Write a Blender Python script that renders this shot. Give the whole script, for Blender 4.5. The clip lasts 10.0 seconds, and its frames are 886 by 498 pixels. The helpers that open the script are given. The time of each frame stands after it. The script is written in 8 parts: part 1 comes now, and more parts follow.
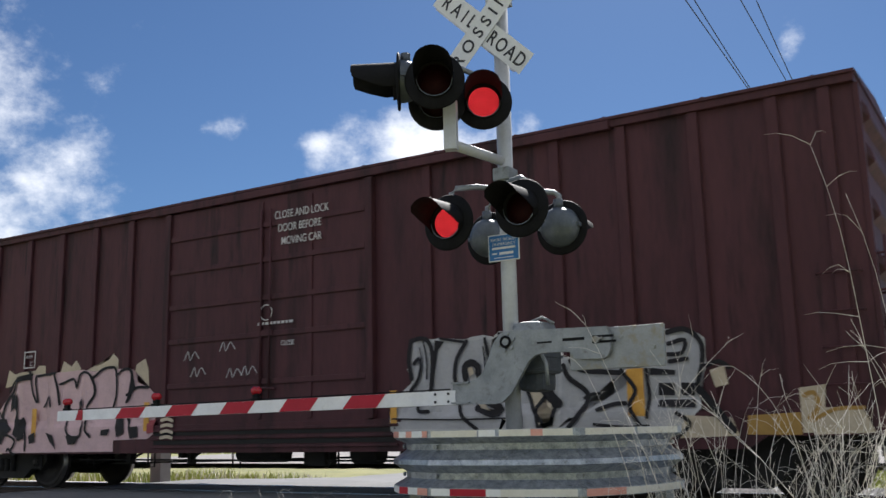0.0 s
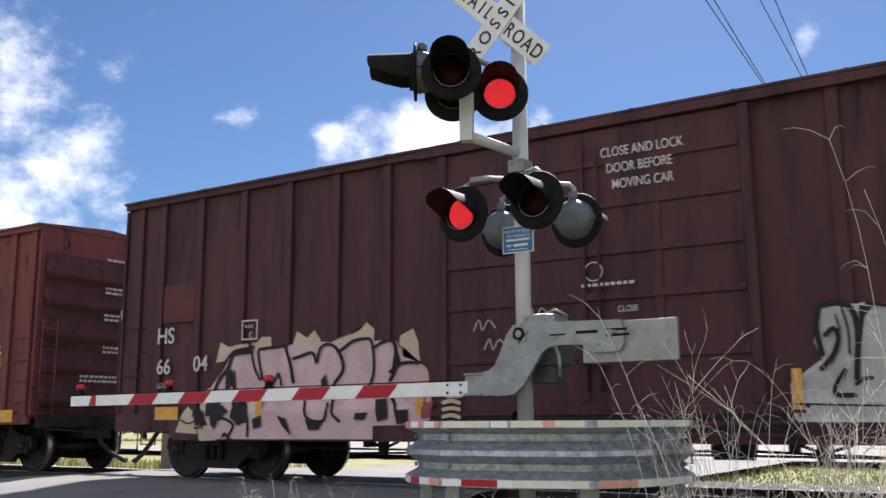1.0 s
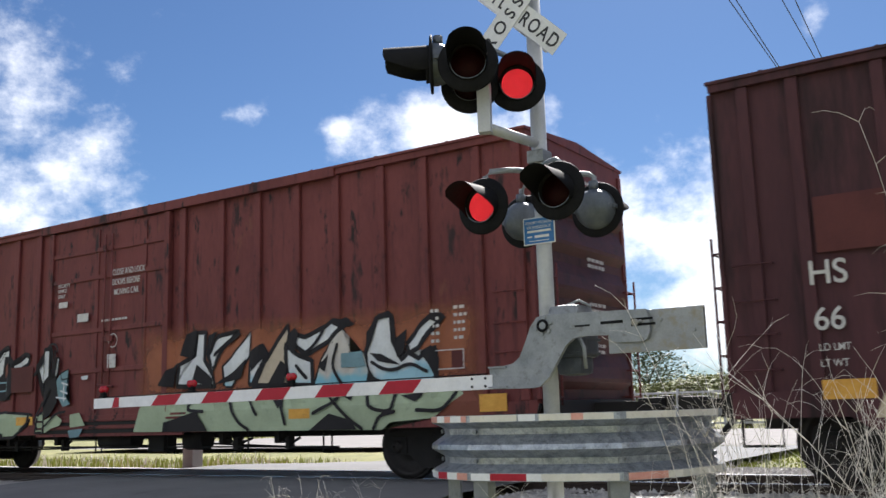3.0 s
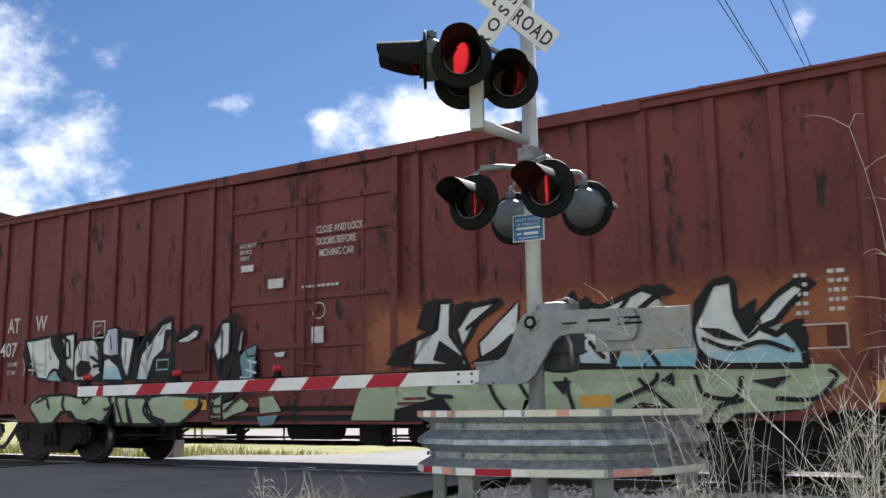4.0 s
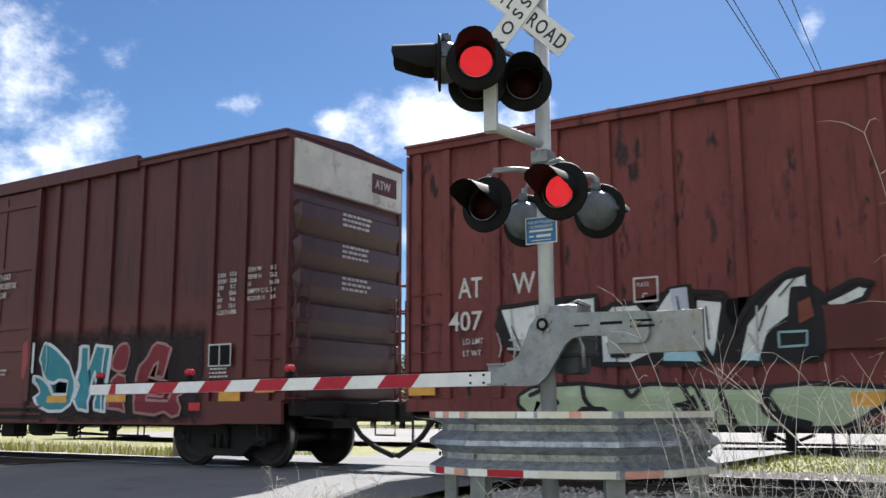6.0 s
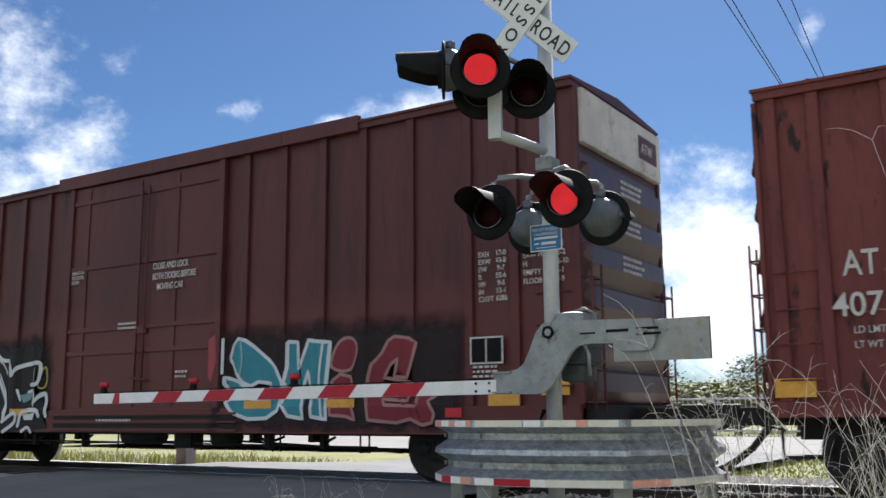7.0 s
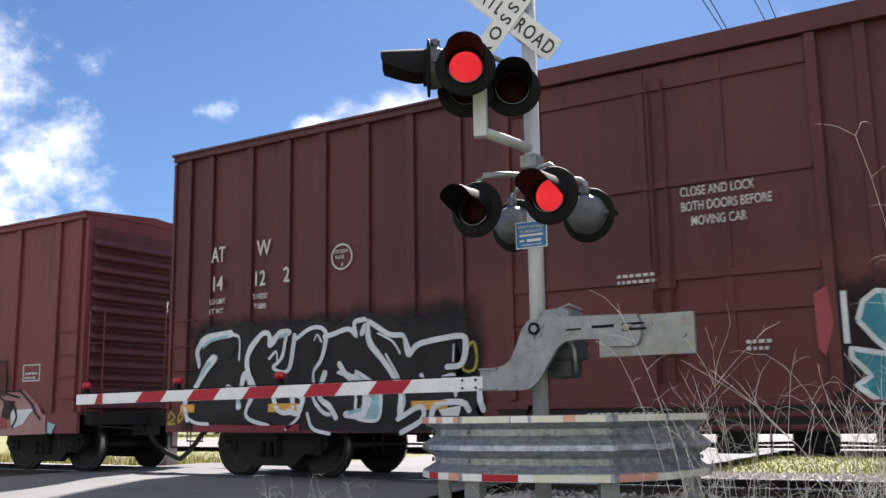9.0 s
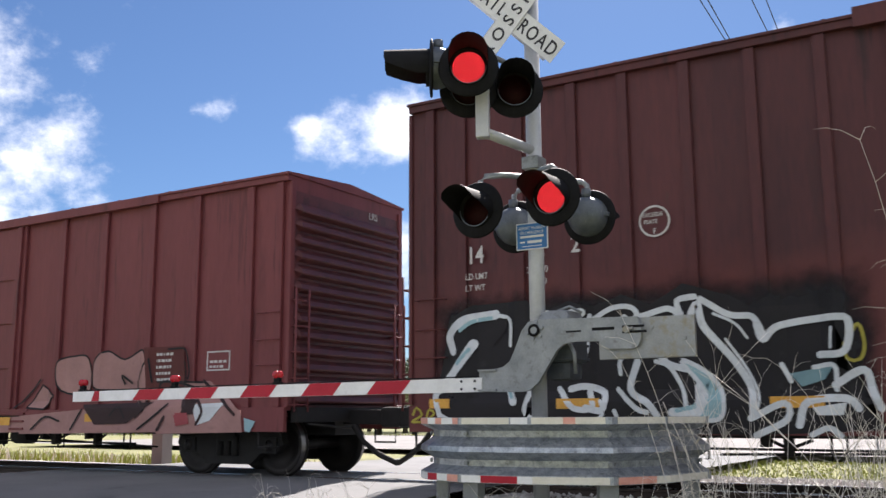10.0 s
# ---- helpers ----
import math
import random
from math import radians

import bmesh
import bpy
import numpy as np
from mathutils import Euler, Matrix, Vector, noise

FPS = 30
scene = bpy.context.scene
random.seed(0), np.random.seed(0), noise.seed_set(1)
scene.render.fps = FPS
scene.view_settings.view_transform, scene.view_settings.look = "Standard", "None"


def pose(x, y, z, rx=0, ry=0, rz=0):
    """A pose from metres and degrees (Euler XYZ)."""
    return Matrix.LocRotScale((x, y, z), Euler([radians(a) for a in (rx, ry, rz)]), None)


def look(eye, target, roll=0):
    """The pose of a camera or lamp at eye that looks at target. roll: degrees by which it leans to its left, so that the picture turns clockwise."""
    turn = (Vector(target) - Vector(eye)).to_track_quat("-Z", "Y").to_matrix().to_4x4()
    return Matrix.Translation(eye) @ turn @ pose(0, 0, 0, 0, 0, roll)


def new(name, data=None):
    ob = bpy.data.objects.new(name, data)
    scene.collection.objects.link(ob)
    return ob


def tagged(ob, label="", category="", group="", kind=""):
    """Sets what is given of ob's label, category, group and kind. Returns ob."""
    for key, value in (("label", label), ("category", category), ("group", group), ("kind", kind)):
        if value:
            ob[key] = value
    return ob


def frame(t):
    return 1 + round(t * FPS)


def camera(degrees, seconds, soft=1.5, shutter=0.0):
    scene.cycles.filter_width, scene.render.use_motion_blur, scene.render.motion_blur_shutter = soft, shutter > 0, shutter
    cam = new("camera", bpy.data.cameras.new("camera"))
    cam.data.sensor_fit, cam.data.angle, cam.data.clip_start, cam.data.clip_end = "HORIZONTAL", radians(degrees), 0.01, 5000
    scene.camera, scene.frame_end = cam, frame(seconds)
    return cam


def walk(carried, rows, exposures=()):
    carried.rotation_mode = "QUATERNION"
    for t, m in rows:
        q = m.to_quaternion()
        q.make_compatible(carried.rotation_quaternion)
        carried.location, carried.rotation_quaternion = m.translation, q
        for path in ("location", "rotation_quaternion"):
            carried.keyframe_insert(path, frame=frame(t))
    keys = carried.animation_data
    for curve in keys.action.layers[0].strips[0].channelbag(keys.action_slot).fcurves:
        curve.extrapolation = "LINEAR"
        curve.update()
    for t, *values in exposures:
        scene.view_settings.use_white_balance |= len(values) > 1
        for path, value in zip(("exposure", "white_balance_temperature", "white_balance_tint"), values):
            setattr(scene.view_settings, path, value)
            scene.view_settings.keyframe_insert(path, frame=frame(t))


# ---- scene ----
cam = camera(49.9, 10.0, shutter=0.15)
PATH = [
    (0, (-0.346, -12.049, 0.876), (-1.384, -10.381, 1.249), -1.2),
    (0.5, (-0.363, -12.053, 0.86), (-1.405, -10.386, 1.227), -0.6),
    (1, (-0.373, -12.073, 0.861), (-1.431, -10.414, 1.219), -0.3),
    (1.5, (-0.391, -12.083, 0.861), (-1.462, -10.432, 1.219), -0.6),
    (2, (-0.417, -12.073, 0.875), (-1.496, -10.429, 1.237), -0.8),
    (2.5, (-0.444, -12.073, 0.888), (-1.525, -10.428, 1.243), -0.7),
    (3, (-0.471, -12.071, 0.895), (-1.552, -10.423, 1.235), -1.7),
    (4.5, (-0.499, -12.144, 0.889), (-1.545, -10.471, 1.216), -0.2),
    (5, (-0.5, -12.159, 0.885), (-1.549, -10.489, 1.212), -0.1),
    (5.5, (-0.505, -12.184, 0.877), (-1.566, -10.52, 1.205), 0.0),
    (7, (-0.558, -12.188, 0.92), (-1.625, -10.531, 1.262), -0.4),
    (7.5, (-0.563, -12.21, 0.917), (-1.614, -10.546, 1.271), -0.7),
    (8, (-0.567, -12.227, 0.905), (-1.612, -10.56, 1.265), -1.1),
    (8.5, (-0.597, -12.238, 0.889), (-1.636, -10.564, 1.235), -0.7),
    (9, (-0.606, -12.244, 0.891), (-1.634, -10.563, 1.233), -0.9),
    (9.5, (-0.61, -12.261, 0.896), (-1.634, -10.577, 1.236), -0.9),
    (10, (-0.652, -12.252, 0.885), (-1.672, -10.567, 1.23), -0.3),
]
walk(cam, [(t, look(eye, target, roll)) for t, eye, target, roll in PATH],
     exposures=[(0.0, 1.02, 6200, 11), (0.5, 1.44, 6400, 14), (1.5, 1.49, 6450, 15), (2.0, 1.50, 6400, 14), (2.5, 1.38, 6300, 12), (3.0, 1.35, 6300, 12), (4.5, 1.54, 6350, 12),
                (5.5, 1.56, 6300, 11), (7.0, 1.30, 6150, 10), (7.5, 1.30, 6150, 10), (8.0, 1.48, 6400, 13), (8.5, 1.57, 6400, 14), (9.5, 1.70, 6450, 15), (10.0, 1.56, 6450, 15)])

# ---------------------------------------------------------------- light
SUN_WAY = Vector((-0.30 * 0.72, 0.954 * 0.72, 0.70)).normalized()
sun_data = bpy.data.lights.new("sun", "SUN")
sun_data.energy, sun_data.angle, sun_data.color = 4.2, radians(0.6), (1.0, 0.95, 0.88)
sun = new("sun", sun_data)
sun.matrix_world = look(SUN_WAY * 60, (0, 0, 0))

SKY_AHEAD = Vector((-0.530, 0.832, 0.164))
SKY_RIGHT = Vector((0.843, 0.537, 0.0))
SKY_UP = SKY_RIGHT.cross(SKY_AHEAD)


def build_sky():
    world = bpy.data.worlds.new("sky")
    scene.world = world
    world.use_nodes = True
    nt = world.node_tree
    nodes, links = nt.nodes, nt.links
    nodes.clear()
    out = nodes.new("ShaderNodeOutputWorld")
    bg = nodes.new("ShaderNodeBackground")
    bg.inputs[1].default_value = 0.105
    sky = nodes.new("ShaderNodeTexSky")
    sky.sky_type, sky.sun_disc = "NISHITA", False
    sky.sun_elevation = math.asin(SUN_WAY.z)
    sky.sun_rotation = math.atan2(SUN_WAY.x, SUN_WAY.y)
    sky.air_density, sky.dust_density, sky.ozone_density = 1.0, 0.25, 3.0
    coord = nodes.new("ShaderNodeTexCoord")

    def link(value, socket):
        if isinstance(value, (int, float)):
            socket.default_value = value
        else:
            links.new(value, socket)

    def calc(op, a, b=0.0, c=0.0):
        n = nodes.new("ShaderNodeMath")
        n.operation = op
        for v, s in zip((a, b, c), n.inputs):
            link(v, s)
        return n.outputs[0]

    def along(axis):
        n = nodes.new("ShaderNodeVectorMath")
        n.operation = "DOT_PRODUCT"
        links.new(coord.outputs["Generated"], n.inputs[0])
        n.inputs[1].default_value = axis
        return n.outputs["Value"]

    f = calc("MAXIMUM", along(SKY_AHEAD), 0.05)
    u, v = calc("DIVIDE", along(SKY_RIGHT), f), calc("DIVIDE", along(SKY_UP), f)

    def noise_at(scale, detail, rough, stretch):
        m = nodes.new("ShaderNodeMapping")
        links.new(coord.outputs["Generated"], m.inputs[0])
        m.inputs["Scale"].default_value = (1, 1, stretch)
        n = nodes.new("ShaderNodeTexNoise")
        n.inputs["Scale"].default_value, n.inputs["Detail"].default_value, n.inputs["Roughness"].default_value = scale, detail, rough
        links.new(m.outputs[0], n.inputs["Vector"])
        return n.outputs["Fac"]

    big, fine = noise_at(5.0, 6, 0.6, 1.6), noise_at(16.0, 8, 0.62, 1.3)
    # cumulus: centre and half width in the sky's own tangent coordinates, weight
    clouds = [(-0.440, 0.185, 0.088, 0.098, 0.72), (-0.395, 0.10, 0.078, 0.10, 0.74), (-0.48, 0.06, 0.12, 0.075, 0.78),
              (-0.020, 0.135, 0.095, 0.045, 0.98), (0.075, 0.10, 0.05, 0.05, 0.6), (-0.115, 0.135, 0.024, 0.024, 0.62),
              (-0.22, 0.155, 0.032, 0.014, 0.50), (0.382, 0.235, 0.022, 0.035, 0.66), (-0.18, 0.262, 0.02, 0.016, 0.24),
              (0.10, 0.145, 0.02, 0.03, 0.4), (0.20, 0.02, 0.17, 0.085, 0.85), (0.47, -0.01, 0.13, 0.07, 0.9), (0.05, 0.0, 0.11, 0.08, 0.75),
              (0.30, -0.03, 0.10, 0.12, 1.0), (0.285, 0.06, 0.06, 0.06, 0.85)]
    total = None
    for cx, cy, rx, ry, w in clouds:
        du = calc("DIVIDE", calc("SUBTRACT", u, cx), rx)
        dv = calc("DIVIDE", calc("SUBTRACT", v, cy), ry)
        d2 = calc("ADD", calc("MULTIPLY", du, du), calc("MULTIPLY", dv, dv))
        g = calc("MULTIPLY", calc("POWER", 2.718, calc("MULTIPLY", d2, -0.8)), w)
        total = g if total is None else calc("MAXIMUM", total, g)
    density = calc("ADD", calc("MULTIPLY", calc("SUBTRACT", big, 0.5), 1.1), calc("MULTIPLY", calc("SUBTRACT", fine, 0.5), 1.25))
    # fair-weather cumulus everywhere, thinner round the heading of the line; the unseen cloud is added as fill light
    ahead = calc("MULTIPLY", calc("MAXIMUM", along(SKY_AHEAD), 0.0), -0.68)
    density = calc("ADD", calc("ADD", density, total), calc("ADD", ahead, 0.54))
    ramp = nodes.new("ShaderNodeMapRange")
    ramp.interpolation_type = "SMOOTHSTEP"
    links.new(density, ramp.inputs["Value"])
    ramp.inputs["From Min"].default_value, ramp.inputs["From Max"].default_value = 0.24, 0.92
    mix = nodes.new("ShaderNodeMix")
    mix.data_type = "RGBA"
    links.new(ramp.outputs["Result"], mix.inputs["Factor"])
    tint = nodes.new("ShaderNodeMix")
    tint.data_type, tint.blend_type = "RGBA", "MULTIPLY"
    tint.inputs["Factor"].default_value = 1.0
    links.new(sky.outputs[0], tint.inputs["A"])
    tint.inputs["B"].default_value = (0.212, 0.265, 0.325, 1)
    links.new(tint.outputs["Result"], mix.inputs["A"])
    mix.inputs["B"].default_value = (5.75, 5.75, 5.78, 1)
    links.new(mix.outputs["Result"], bg.inputs[0])
    links.new(bg.outputs[0], out.inputs[0])


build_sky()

# ---------------------------------------------------------------- materials


def material(name, dark, light, rough=0.7, metal=0.0, scale=3.0, fine=40.0, bump=0.15, stretch=(1, 1, 1), stain=None, stain_at=(0.55, 0.75), depth=0.01, vary=0.0, shine=0.5, spots=()):
    """Two scales of colour variation, an optional stain, a fine relief."""
    m = bpy.data.materials.new(name)
    m.use_nodes = True
    nt = m.node_tree
    nodes, links = nt.nodes, nt.links
    b = nodes["Principled BSDF"]
    b.inputs["Roughness"].default_value, b.inputs["Metallic"].default_value = rough, metal
    b.inputs["Specular IOR Level"].default_value = shine
    coord = nodes.new("ShaderNodeTexCoord")
    mapping = nodes.new("ShaderNodeMapping")
    mapping.inputs["Scale"].default_value = stretch
    links.new(coord.outputs["Object"], mapping.inputs[0])
    n1, n2 = nodes.new("ShaderNodeTexNoise"), nodes.new("ShaderNodeTexNoise")
    for n, s, d in ((n1, scale, 5), (n2, fine, 4)):
        n.inputs["Scale"].default_value, n.inputs["Detail"].default_value = s, d
        n.inputs["Roughness"].default_value = 0.6
        links.new(mapping.outputs[0], n.inputs["Vector"])
    add = nodes.new("ShaderNodeMath")
    add.operation = "MULTIPLY_ADD"
    links.new(n2.outputs["Fac"], add.inputs[0])
    add.inputs[1].default_value = 0.45
    links.new(n1.outputs["Fac"], add.inputs[2])
    rng = nodes.new("ShaderNodeMapRange")
    links.new(add.outputs[0], rng.inputs["Value"])
    rng.inputs["From Min"].default_value, rng.inputs["From Max"].default_value = 0.45, 0.98
    mix = nodes.new("ShaderNodeMix")
    mix.data_type = "RGBA"
    links.new(rng.outputs["Result"], mix.inputs["Factor"])
    mix.inputs["A"].default_value, mix.inputs["B"].default_value = (*dark, 1), (*light, 1)
    colour = mix.outputs["Result"]
    if stain:
        n3 = nodes.new("ShaderNodeTexNoise")
        n3.inputs["Scale"].default_value, n3.inputs["Detail"].default_value, n3.inputs["Roughness"].default_value = scale * 1.7, 7, 0.68
        links.new(mapping.outputs[0], n3.inputs["Vector"])
        r3 = nodes.new("ShaderNodeMapRange")
        links.new(n3.outputs["Fac"], r3.inputs["Value"])
        r3.inputs["From Min"].default_value, r3.inputs["From Max"].default_value = stain_at
        mix3 = nodes.new("ShaderNodeMix")
        mix3.data_type = "RGBA"
        links.new(r3.outputs["Result"], mix3.inputs["Factor"])
        links.new(colour, mix3.inputs["A"])
        mix3.inputs["B"].default_value = (*stain, 1)
        colour = mix3.outputs["Result"]
    for spot, size, long, lo, hi in spots:
        place, n4, r4, mix4 = nodes.new("ShaderNodeMapping"), nodes.new("ShaderNodeTexNoise"), nodes.new("ShaderNodeMapRange"), nodes.new("ShaderNodeMix")
        place.inputs["Scale"].default_value, place.inputs["Location"].default_value = (1, 1, long), (size, 2.3, 0.7)
        links.new(coord.outputs["Object"], place.inputs[0])
        links.new(place.outputs[0], n4.inputs["Vector"])
        n4.inputs["Scale"].default_value, n4.inputs["Detail"].default_value, n4.inputs["Roughness"].default_value = size, 6, 0.62
        links.new(n4.outputs["Fac"], r4.inputs["Value"])
        r4.inputs["From Min"].default_value, r4.inputs["From Max"].default_value = lo, hi
        mix4.data_type = "RGBA"
        links.new(r4.outputs["Result"], mix4.inputs["Factor"])
        links.new(colour, mix4.inputs["A"])
        mix4.inputs["B"].default_value = (*spot, 1)
        colour = mix4.outputs["Result"]
    if vary:
        info, hsv = nodes.new("ShaderNodeObjectInfo"), nodes.new("ShaderNodeHueSaturation")
        vr = nodes.new("ShaderNodeMapRange")
        links.new(info.outputs["Random"], vr.inputs["Value"])
        vr.inputs["To Min"].default_value, vr.inputs["To Max"].default_value = 1 - vary, 1 + vary
        links.new(vr.outputs["Result"], hsv.inputs["Value"])
        links.new(colour, hsv.inputs["Color"])
        colour = hsv.outputs["Color"]
    links.new(colour, b.inputs["Base Color"])
    if bump:
        bn = nodes.new("ShaderNodeBump")
        bn.inputs["Strength"].default_value, bn.inputs["Distance"].default_value = bump, depth
        links.new(n2.outputs["Fac"], bn.inputs["Height"])
        links.new(bn.outputs[0], b.inputs["Normal"])
    return m


def glowing(name, colour, strength, base=(0.3, 0.01, 0.01)):
    m = bpy.data.materials.new(name)
    m.use_nodes = True
    b = m.node_tree.nodes["Principled BSDF"]
    b.inputs["Base Color"].default_value = (*base, 1)
    b.inputs["Emission Color"].default_value, b.inputs["Emission Strength"].default_value = (*colour, 1), strength
    b.inputs["Roughness"].default_value = 0.6
    b.inputs["Specular IOR Level"].default_value = 0.1
    return m


STREAK = (1.0, 1.0, 0.16)
PAINT_DARK = material("oxide_paint_dark", (0.051, 0.0195, 0.0235), (0.092, 0.0335, 0.038), 0.6, stretch=STREAK, scale=1.4, fine=22, stain=(0.022, 0.012, 0.013), stain_at=(0.50, 0.70), bump=0.08, shine=0.22, spots=(((0.020, 0.011, 0.012), 5.0, 0.10, 0.60, 0.72), ((0.070, 0.036, 0.034), 9.0, 0.25, 0.66, 0.76)))
PAINT_RED = material("oxide_paint_red", (0.115, 0.030, 0.029), (0.190, 0.052, 0.047), 0.6, stretch=(1, 1, 0.32), scale=1.5, fine=20, stain=(0.030, 0.016, 0.016), stain_at=(0.575, 0.655), bump=0.08, shine=0.25, spots=(((0.022, 0.013, 0.013), 5.5, 0.30, 0.605, 0.67), ((0.060, 0.020, 0.019), 9.0, 0.07, 0.58, 0.72), ((0.17, 0.060, 0.040), 3.0, 0.5, 0.64, 0.74)))
PAINT_BROWN = material("oxide_paint_brown", (0.050, 0.0152, 0.0170), (0.106, 0.0280, 0.0285), 0.5, stretch=STREAK, scale=0.9, fine=20, stain=(0.030, 0.0125, 0.0135), stain_at=(0.55, 0.76), bump=0.08, shine=0.3, spots=(((0.026, 0.011, 0.012), 6.0, 0.08, 0.60, 0.74), ((0.075, 0.032, 0.028), 10.0, 0.3, 0.68, 0.76)))
# two end paints, each darker than its car's side paint
END_RED = material("dark_red_end", (0.062, 0.021, 0.020), (0.105, 0.033, 0.031), 0.6, scale=1.6, fine=20, stain=(0.030, 0.016, 0.016), stain_at=(0.50, 0.70), bump=0.05, shine=0.25)
END_MAROON = material("dark_maroon_end", (0.078, 0.022, 0.024), (0.125, 0.034, 0.035), 0.5, scale=1.6, fine=20, stain=(0.038, 0.016, 0.017), stain_at=(0.50, 0.72), bump=0.05, shine=0.35)
END_GLOSS = material("glossy_oxide_end", (0.050, 0.017, 0.018), (0.085, 0.028, 0.028), 0.42, scale=2, fine=20, stain=(0.028, 0.013, 0.014), stain_at=(0.50, 0.70), bump=0.02, shine=0.6)
PAINT_MAROON = material("oxide_paint_maroon", (0.128, 0.032, 0.035), (0.197, 0.052, 0.053), 0.55, stretch=STREAK, scale=1.1, fine=20, stain=(0.080, 0.024, 0.026), stain_at=(0.56, 0.78), bump=0.08, shine=0.3, spots=(((0.070, 0.022, 0.024), 6.0, 0.08, 0.58, 0.74),))
PATCH_RED = material("fresh_patch_paint", (0.085, 0.026, 0.024), (0.12, 0.036, 0.032), 0.6, scale=2, bump=0.05, shine=0.2)
END_WHITE = material("weathered_white_end", (0.42, 0.40, 0.36), (0.62, 0.60, 0.55), 0.7, scale=2, stain=(0.22, 0.17, 0.14), stain_at=(0.55, 0.75))
# running-gear black; also paints the shade strips on the side sills
GRIME_AND_SHADE = material("black_gear_and_shade", (0.006, 0.005, 0.004), (0.015, 0.013, 0.012), 0.8, scale=6, fine=50, bump=0.3)
WHEEL_STEEL = material("worn_wheel_steel", (0.010, 0.008, 0.007), (0.030, 0.025, 0.023), 0.6, 0.3, scale=7)
TREAD = material("bright_tread", (0.14, 0.13, 0.12), (0.24, 0.23, 0.22), 0.3, 0.9)
GALV = material("galvanised_steel", (0.19, 0.205, 0.21), (0.33, 0.345, 0.35), 0.5, 0.45, scale=7, fine=60, stain=(0.14, 0.135, 0.125), stain_at=(0.56, 0.76), bump=0.12)
GALV_STAINED = material("stained_galvanised_plate", (0.20, 0.21, 0.21), (0.33, 0.34, 0.34), 0.5, 0.4, scale=4, fine=60, stain=(0.26, 0.23, 0.16), stain_at=(0.48, 0.64), bump=0.12)
GALV_SPANGLE = material("spangled_galvanised_beam", (0.14, 0.16, 0.185), (0.52, 0.55, 0.59), 0.36, 0.6, scale=12, fine=75, stain=(0.11, 0.11, 0.108), stain_at=(0.56, 0.74), bump=0.15)
MAST_PAINT = material("aluminium_mast_paint", (0.38, 0.39, 0.40), (0.52, 0.53, 0.54), 0.45, 0.1, scale=4, stain=(0.36, 0.36, 0.35), stain_at=(0.62, 0.8), bump=0.04)
BLACK = material("matt_black_paint", (0.004, 0.004, 0.005), (0.011, 0.011, 0.012), 0.7, scale=9, bump=0.05, shine=0.15)
HOUSING = material("grey_lamp_housing", (0.07, 0.082, 0.095), (0.125, 0.14, 0.155), 0.45, 0.3, scale=9, stain=(0.36, 0.36, 0.35), stain_at=(0.64, 0.74), bump=0.06)
MOTOR_GREY = material("weathered_motor_grey", (0.045, 0.052, 0.060), (0.085, 0.095, 0.105), 0.55, 0.2, scale=7, stain=(0.13, 0.13, 0.125), stain_at=(0.58, 0.74), bump=0.1)
DARK_LENS = material("unlit_red_lens", (0.012, 0.002, 0.002), (0.022, 0.003, 0.003), 0.6, scale=30, fine=90, bump=0.3, shine=0.1)
LED_BASE = glowing("red_led_base", (1.0, 0.004, 0.008), 0.035, (0.10, 0.003, 0.004))
LED = glowing("red_led", (1.0, 0.05, 0.06), 1.2)
SIGN_WHITE = material("sign_white_sheeting", (0.62, 0.62, 0.60), (0.76, 0.76, 0.74), 0.5, scale=5, stain=(0.45, 0.44, 0.41), stain_at=(0.6, 0.85), bump=0.03)
SIGN_BACK = material("bare_sign_back", (0.42, 0.43, 0.44), (0.54, 0.55, 0.56), 0.45, 0.5, bump=0.03)
INK = material("black_lettering", (0.012, 0.012, 0.014), (0.028, 0.028, 0.03), 0.6, bump=0)
BLUE = material("blue_sheeting", (0.02, 0.13, 0.36), (0.035, 0.18, 0.45), 0.45, scale=9, bump=0.02)
TAPE_WHITE = material("white_reflective_tape", (0.70, 0.70, 0.69), (0.84, 0.84, 0.83), 0.4, scale=8, stain=(0.5, 0.49, 0.46), stain_at=(0.62, 0.85), bump=0.03)
TAPE_CREAM = material("yellowed_reflective_tape", (0.60, 0.57, 0.48), (0.76, 0.73, 0.64), 0.5, scale=6, stain=(0.34, 0.31, 0.26), stain_at=(0.6, 0.8), bump=0.03)
TAPE_RED = material("red_reflective_tape", (0.34, 0.008, 0.022), (0.44, 0.014, 0.034), 0.45, scale=8, bump=0.03, shine=0.3)
TAPE_PINK = material("faded_orange_tape", (0.62, 0.24, 0.18), (0.74, 0.40, 0.32), 0.5, scale=8, bump=0.03)
YELLOW = material("yellow_reflector", (0.55, 0.26, 0.025), (0.75, 0.40, 0.06), 0.5, scale=5, stain=(0.25, 0.13, 0.05), stain_at=(0.6, 0.8), bump=0.03)
LETTER = material("stencil_white", (0.42, 0.40, 0.38), (0.66, 0.64, 0.61), 0.65, scale=8, fine=60, stain=(0.16, 0.09, 0.08), stain_at=(0.60, 0.70), bump=0)
LAMP_RED = material("red_lamp_glass", (0.35, 0.008, 0.015), (0.45, 0.012, 0.02), 0.15, bump=0)
RAIL_STEEL = material("rail_steel", (0.03, 0.02, 0.016), (0.07, 0.048, 0.036), 0.7, 0.3, scale=12)
RAIL_HEAD = material("polished_rail_head", (0.42, 0.41, 0.40), (0.6, 0.59, 0.58), 0.25, 0.9, scale=3, stretch=(0.2, 1, 1))
